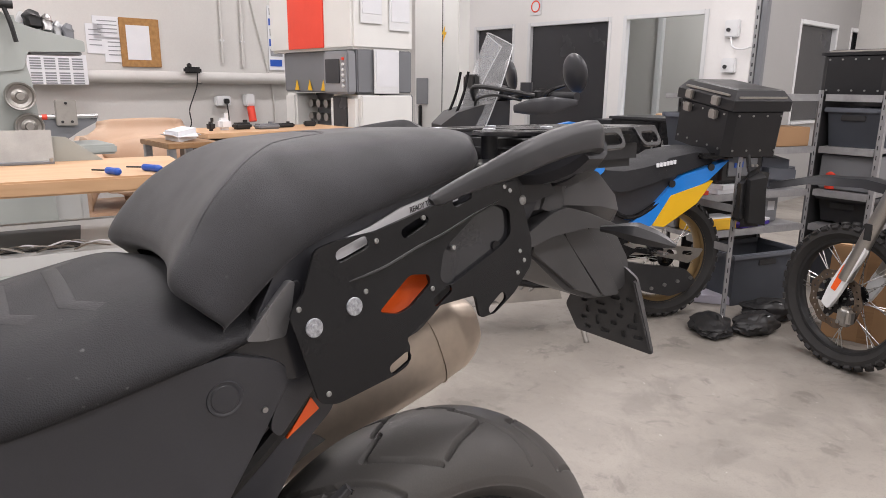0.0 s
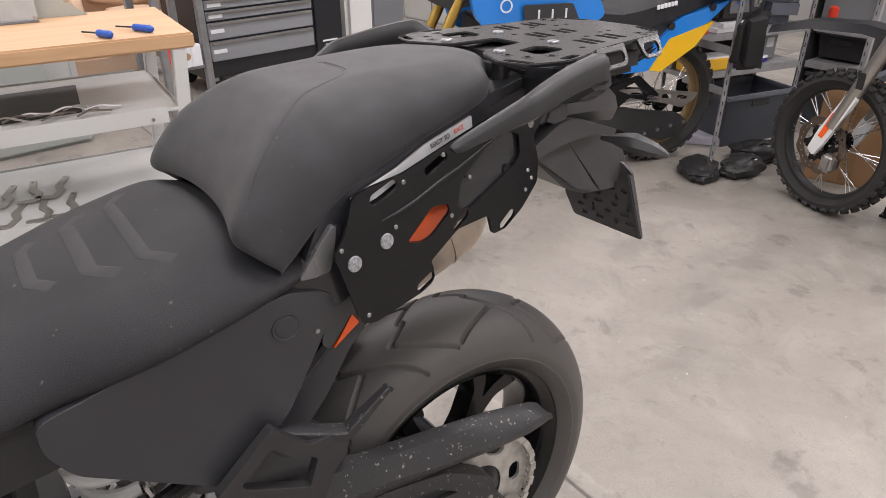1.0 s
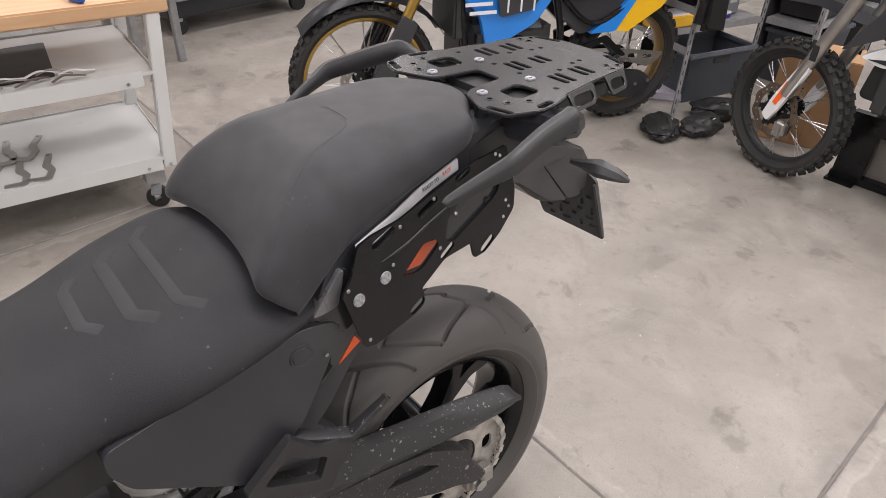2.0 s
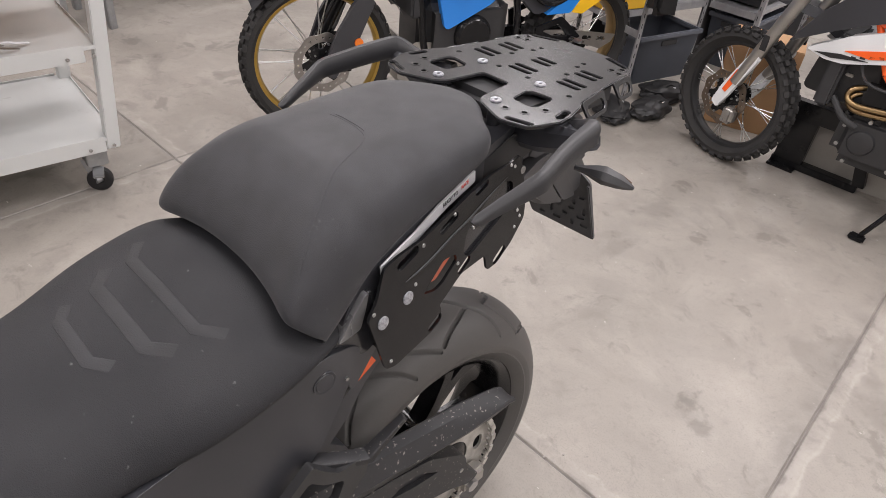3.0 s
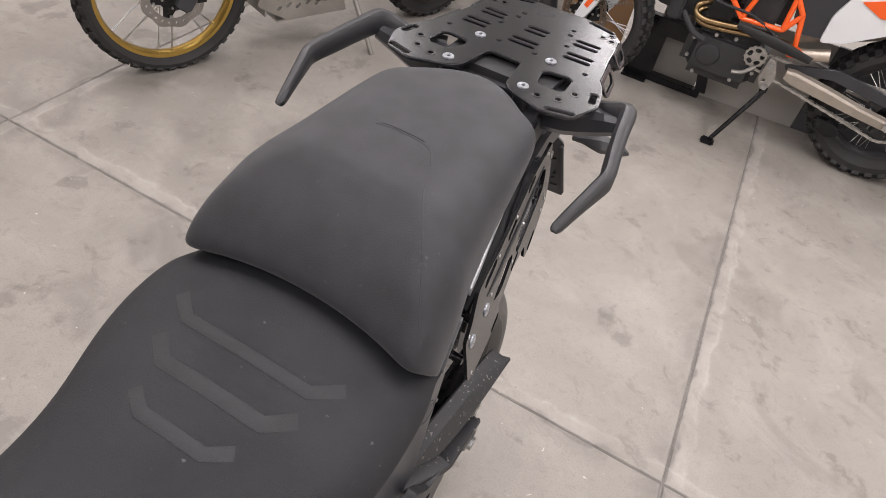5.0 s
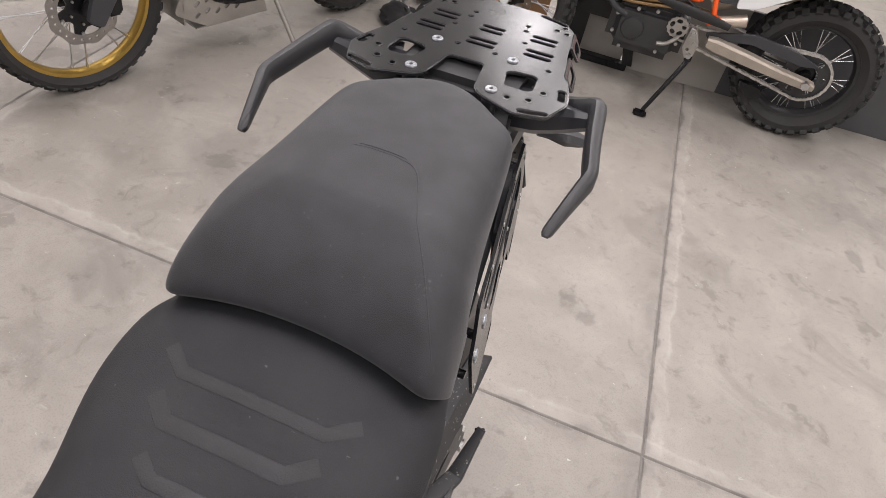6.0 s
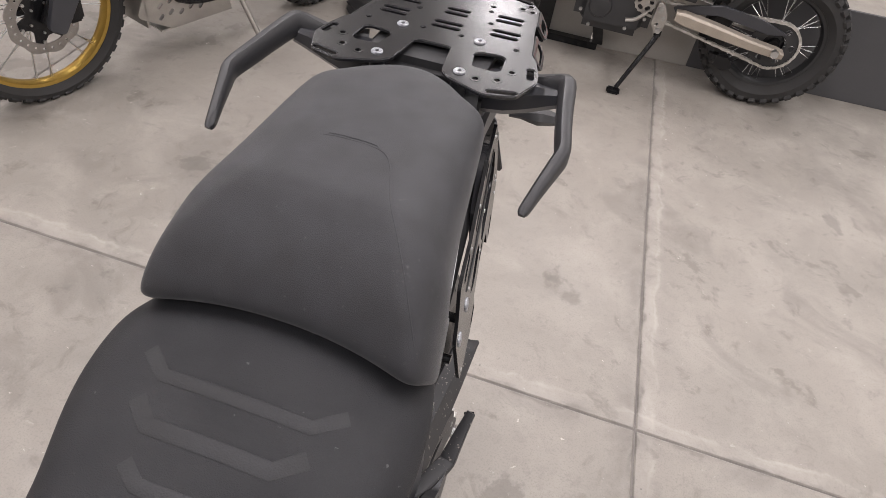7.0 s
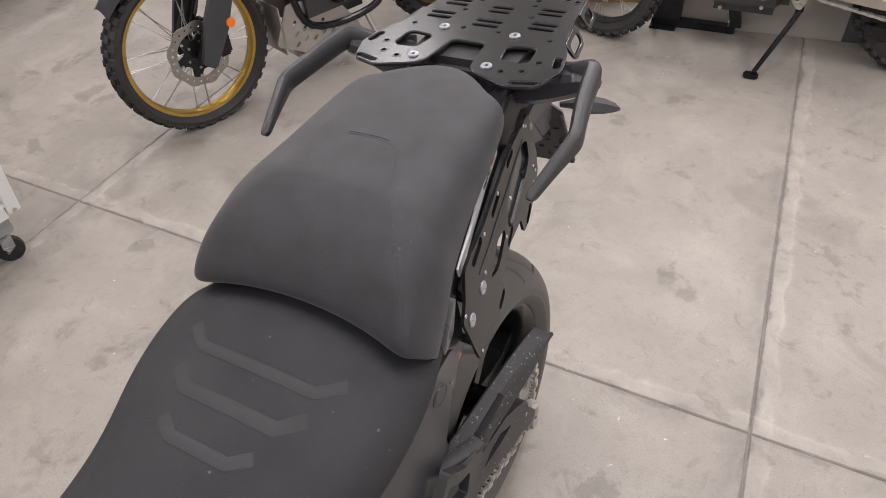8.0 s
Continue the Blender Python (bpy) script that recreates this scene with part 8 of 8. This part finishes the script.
def slotted_post(unit, x, y, top):
    p = part("post", new_box((x, y, top / 2), (0.026, 0.003, top), 0.0), M_SHELF, unit, "slotted galvanised angle post")
    part("flange", new_box((x + 0.0115, y + 0.0145, top / 2), (0.003, 0.026, top), 0.0), M_SHELF, p)
    for z in np.arange(0.05, top, 0.05):
        part("slot", new_box((x - 0.003, y - 0.0022, z), (0.004, 0.002, 0.022), 0.0), M_DEEP, p)


def shelving(unit, width, depth, corners):
    for x, y in corners:
        slotted_post(unit, x, y, 1.08)
    for z in LEVELS:
        b = part("shelf_board", new_box((width / 2, depth / 2 + 0.004, z - 0.014), (width - 0.03, depth - 0.01, 0.026), 0.003), M_SHELF, unit, "grey steel shelf board")
        part("front_lip", new_box((width / 2, -0.004, z - 0.018), (width - 0.03, 0.004, 0.036), 0.001), M_SHELF, b)


# the front leg at one end stands out, tied back to the boards
shelving(SH, BAY, SD, ((-0.01, -0.274), (BAY, 0.0), (0.12, SD), (BAY, SD)))
for z in LEVELS:
    part("end_tie", new_box((-0.008, -0.13, z - 0.018), (0.004, 0.29, 0.036), 0.001), M_SHELF, SH)
# added dark sheet: the shade behind the shelves, built as a panel
part("back_shade_sheet", new_box((0.52, SD + 0.012, 0.56), (0.58, 0.004, 1.0), 0.0), M_SHADE, SH, "added dark sheet standing in for shade behind the shelves")
SHB = thing("steel_shelving", "galvanised slotted-angle shelving seen end-on, with tubs and a case", "shelving", SHELF_END_AT, "shelving units")
# two more added sheets that darken the end unit like shade
part("back_shade_sheet", new_box((0.15, 0.86, 0.56), (0.34, 0.004, 1.0), 0.0), M_SHADE, SHB, "added dark sheet standing in for shade behind the shelves")
part("side_shade_sheet", new_box((-0.012, 0.43, 0.56), (0.004, 0.84, 1.0), 0.0), M_SHADE, SHB, "added dark sheet standing in for shade beside the shelves")
shelving(SHB, 0.30, 0.85, ((0.30, 0.0), (0.0, 0.85), (0.30, 0.85)))


def on_shelf(x, y, z, rz=0.0):
    return SHELF_AT @ pose(x, y, z, 0, 0, rz)


def on_end(x, y, z, rz=0.0):
    return SHELF_END_AT @ pose(x, y, z, 0, 0, rz)


LC = thing("low_cabinet", "black low cabinet with a thin grey top under the office window", "cabinet", at(-2.30, 4.55, 0))
part("body", new_box((0, 0, 0.44), (0.94, 0.5, 0.76), 0.006), M_DEEP, LC)
part("plinth", new_box((0, 0.02, 0.03), (0.9, 0.42, 0.06), 0.003), M_INK, LC)
part("top", new_box((0, -0.005, 0.832), (0.97, 0.53, 0.022), 0.004), M_GREYPLASTIC, LC, "thin grey top")
for x in (-0.235, 0.235):
    dr = part("door", new_box((x, -0.258, 0.44), (0.46, 0.016, 0.74), 0.003), M_POWDER, LC, "black cabinet door")
    part("handle", new_box((-x * 0.2, -0.274, 0.60), (0.012, 0.016, 0.14), 0.004), M_STEEL, dr, "steel bar handle")

RC = thing("riveted_case", "black riveted aluminium case on the top shelf", "luggage case", on_end(0.125, 0.21, 1.05))
luggage_case(RC, 0.165, 0.19, 0.235, 0.03, False)
part("latch", new_box((0.172, -0.12, 0.195), (0.014, 0.05, 0.06), 0.004), M_ALU, RC, "silver latch")


def tub(name, m, w, d, h, mt, label):
    t = thing(name, label, "storage tub", m)
    rows = []
    for z, k in ((0, 0.88), (h, 1.0)):
        rows.append([Vector((sx * w / 2 * k, sy * d / 2 * k, z)) for sx, sy in ((-1, -1), (1, -1), (1, 1), (-1, 1))])
    bm = loft(bmesh.new(), rows, True)
    bm.faces.new([v for v in bm.verts if v.co.z < 0.001][:4])
    bmesh.ops.solidify(bm, geom=bm.faces[:], thickness=0.004)
    b = part("tub", bm, mt, t)
    for sx, sy, ww, dd in ((0, -1, w + 0.03, 0.02), (0, 1, w + 0.03, 0.02), (-1, 0, 0.02, d), (1, 0, 0.02, d)):
        part("rim", new_box((sx * (w / 2), sy * (d / 2), h - 0.01), (ww, dd, 0.025), 0.004), mt, t)
    part("handle_hole", new_box((0, -d / 2 * 0.985, h - 0.05), (0.12, 0.008, 0.03), 0.003), M_DEEP, t)
    return t


tub("storage_tub", on_end(0.15, 0.26, 0.79), 0.26, 0.46, 0.2, M_TUB, "grey plastic tub on the shelf")
tub("storage_tub", on_shelf(0.40, 0.0, 0.0), 0.46, 0.28, 0.27, M_TUB, "dark blue-grey plastic tub on the floor below the shelf")
tub("storage_tub", on_end(0.15, 0.30, 0.0), 0.26, 0.5, 0.3, M_TUB, "dark blue-grey plastic tub on the floor below the shelf")
tub("storage_tub", on_shelf(0.24, 0.16, 0.79), 0.42, 0.27, 0.17, M_TUB, "grey plastic tub on the shelf")
tub("storage_tub", on_end(0.15, 0.28, 0.385), 0.25, 0.46, 0.14, M_DARKPANEL, "dark plastic tub on the shelf")
pr = thing("charger_box", "black electrical box with a small display on the shelf", "electrical box", on_shelf(0.32, 0.15, 0.606))
part("body", new_box((0, 0, 0.075), (0.30, 0.26, 0.15), 0.02, None, 3), M_INK, pr)
part("front_panel", new_box((0, -0.132, 0.085), (0.2, 0.006, 0.09), 0.003), M_MACHGREY, pr)
part("display", new_box((-0.03, -0.136, 0.10), (0.06, 0.004, 0.03), 0.001), M_BLUEGRIP, pr, "small blue display")
for k in range(3):
    part("knob", rod(bmesh.new(), (0.03 + 0.03 * k, -0.135, 0.09), (0.03 + 0.03 * k, -0.142, 0.09), 0.009), M_ALU, pr)
solid("parts_box", new_box((0, 0, 0.09), (0.42, 0.26, 0.18), 0.006), M_MACHGREY, "dark grey lidded parts box on the shelf", "box", on_end(0.15, 0.24, 0.565, 90))
solid("cardboard_tray", new_box((0, 0, 0.05), (0.24, 0.3, 0.1), 0.004), M_CARDBOARD, "flat brown cardboard tray on the shelf", "box", on_shelf(0.64, 0.155, 0.79))
bag = new_box((0, 0, 0.08), (0.30, 0.24, 0.16), 0.05, None, 4)
for v in bag.verts:
    v.co.z += 0.012 * math.sin(v.co.x * 21) * math.sin(v.co.y * 17)
solid("tool_bag", bag, M_TUB, "dark grey soft bag on the shelf", "bag", on_shelf(0.63, 0.155, 0.56))
for k, (mt, lab) in enumerate(((M_RED, "red-edged book on the shelf"), (M_PAPER, "white book on the shelf"), (M_PAPER, "white folder on the shelf"))):
    solid("book", new_box((0, 0, 0.011), (0.24, 0.19, 0.022), 0.002), mt, lab, "book", on_shelf((-0.02, 0.26, 0.28)[k], 0.10, (0.5605, 0.5605, 0.5835)[k], 4 * k), "books on the shelf")
yf = thing("yellow_folder", "yellow lever-arch folder lying on the shelf", "folder", on_shelf(0.17, 0.062, 0.3705))
part("cover", new_box((0, 0, 0.03), (0.28, 0.12, 0.06), 0.006), M_YELLOW, yf)
part("finger_ring", rod(bmesh.new(), (-0.06, -0.06, 0.03), (-0.06, -0.064, 0.03), 0.012), M_INK, yf)
part("pages", new_box((0, 0.004, 0.062), (0.26, 0.11, 0.008), 0.002), M_PAPER, yf)
pf = thing("purple_folder", "purple folder with papers on the shelf", "folder", on_shelf(0.44, 0.11, 0.3705, 12))
part("cover", new_box((0, 0, 0.012), (0.26, 0.2, 0.02), 0.004), M_PURPLE, pf)
part("pages", new_box((0.03, -0.01, 0.03), (0.2, 0.18, 0.014), 0.003), M_PAPER, pf)
for k in range(3):
    bx = thing("grey_box", "grey document box on the shelf", "box", on_shelf((0.06, 0.16, 0.64)[k], (0.205, 0.25, 0.165)[k], 0.3705))
    part("body", new_box((0, 0, 0.08), (0.1, 0.15, 0.155), 0.004), M_DRAWER if k != 1 else M_PAPER, bx)
    part("label", new_box((0, -0.0755, 0.09), (0.05, 0.002, 0.05), 0.0), M_PAPER, bx)
bott = thing("spray_bottle", "small red and white bottle on the shelf", "bottle", on_end(0.08, 0.05, 0.565))
part("body", lathe(bmesh.new(), [(0, 0.0), (0.03, 0.0), (0.032, 0.01), (0.032, 0.08), (0.012, 0.1), (0.012, 0.12), (0, 0.12)], 20, pose(0, 0, 0, 0, -90, 0), False), M_RED, bott)
part("cap", rod(bmesh.new(), (0, 0, 0.12), (0, 0, 0.145), 0.014), M_AMBER, bott)
for k, (x, y, a, lx, ly, lz) in enumerate(((0.02, -0.44, 10, 0.13, 0.08, 0.05), (0.22, -0.33, -15, 0.14, 0.085, 0.055), (-0.17, -0.36, 50, 0.15, 0.09, 0.04))):
    bm = bmesh.new()
    bmesh.ops.create_icosphere(bm, subdivisions=4, radius=1.0)
    for v in bm.verts:
        d = v.co.copy()
        v.co += d * (0.22 * noise.noise(d * 1.9 + Vector((k * 3.1, 0, 0))) + 0.10 * noise.noise(d * 5.0))
        v.co = Vector((v.co.x * lx, v.co.y * ly, max(-0.75, v.co.z) * lz))
    low = min(v.co.z for v in bm.verts)
    for v in bm.verts:
        v.co.z -= low
    bt = thing("soft_bag", "crumpled black cloth bag lying on the floor by the shelf", "bag", on_shelf(x, y, 0.0, a), "black bags by the shelf")
    part("body", bm, M_INK, bt)
    part("strap", tube(bmesh.new(), [(-lx * 0.6, -ly * 0.5, lz), (0, -ly * 0.4, lz * 1.85), (lx * 0.6, -ly * 0.3, lz)], 0.006, 8, 5, (1.6, 0.5)), M_KNOB, bt)
    part("tag", new_box((lx * 0.2, -ly * 0.55, lz * 1.5), (0.02, 0.004, 0.014), 0.001), M_PAPER, bt)
solid("paper_pack", new_box((0, 0, 0.0235), (0.2, 0.2, 0.045), 0.004), M_LILAC, "pale lilac paper pack on the floor", "paper pack", pose(-1.25, 2.52, 0, 0, 0, 40))
hb = thing("hanging_bag", "black cloth bag hanging on the shelving post", "bag", on_shelf(0.02, -0.325, 0.60))
bm = new_box((0, 0, 0), (0.14, 0.09, 0.25), 0.035, None, 6)
for v in bm.verts:
    v.co.x *= 1.0 - 1.2 * v.co.z
    v.co += noise.noise_vector(v.co * 13) * 0.045 + noise.noise_vector(v.co * 40) * 0.01
part("pouch", bm, M_INK, hb)
part("strap", tube(bmesh.new(), [(0, 0.02, 0.12), (0.0, 0.05, 0.24), (0.01, 0.066, 0.30)], 0.01, 8, 4), M_INK, hb)
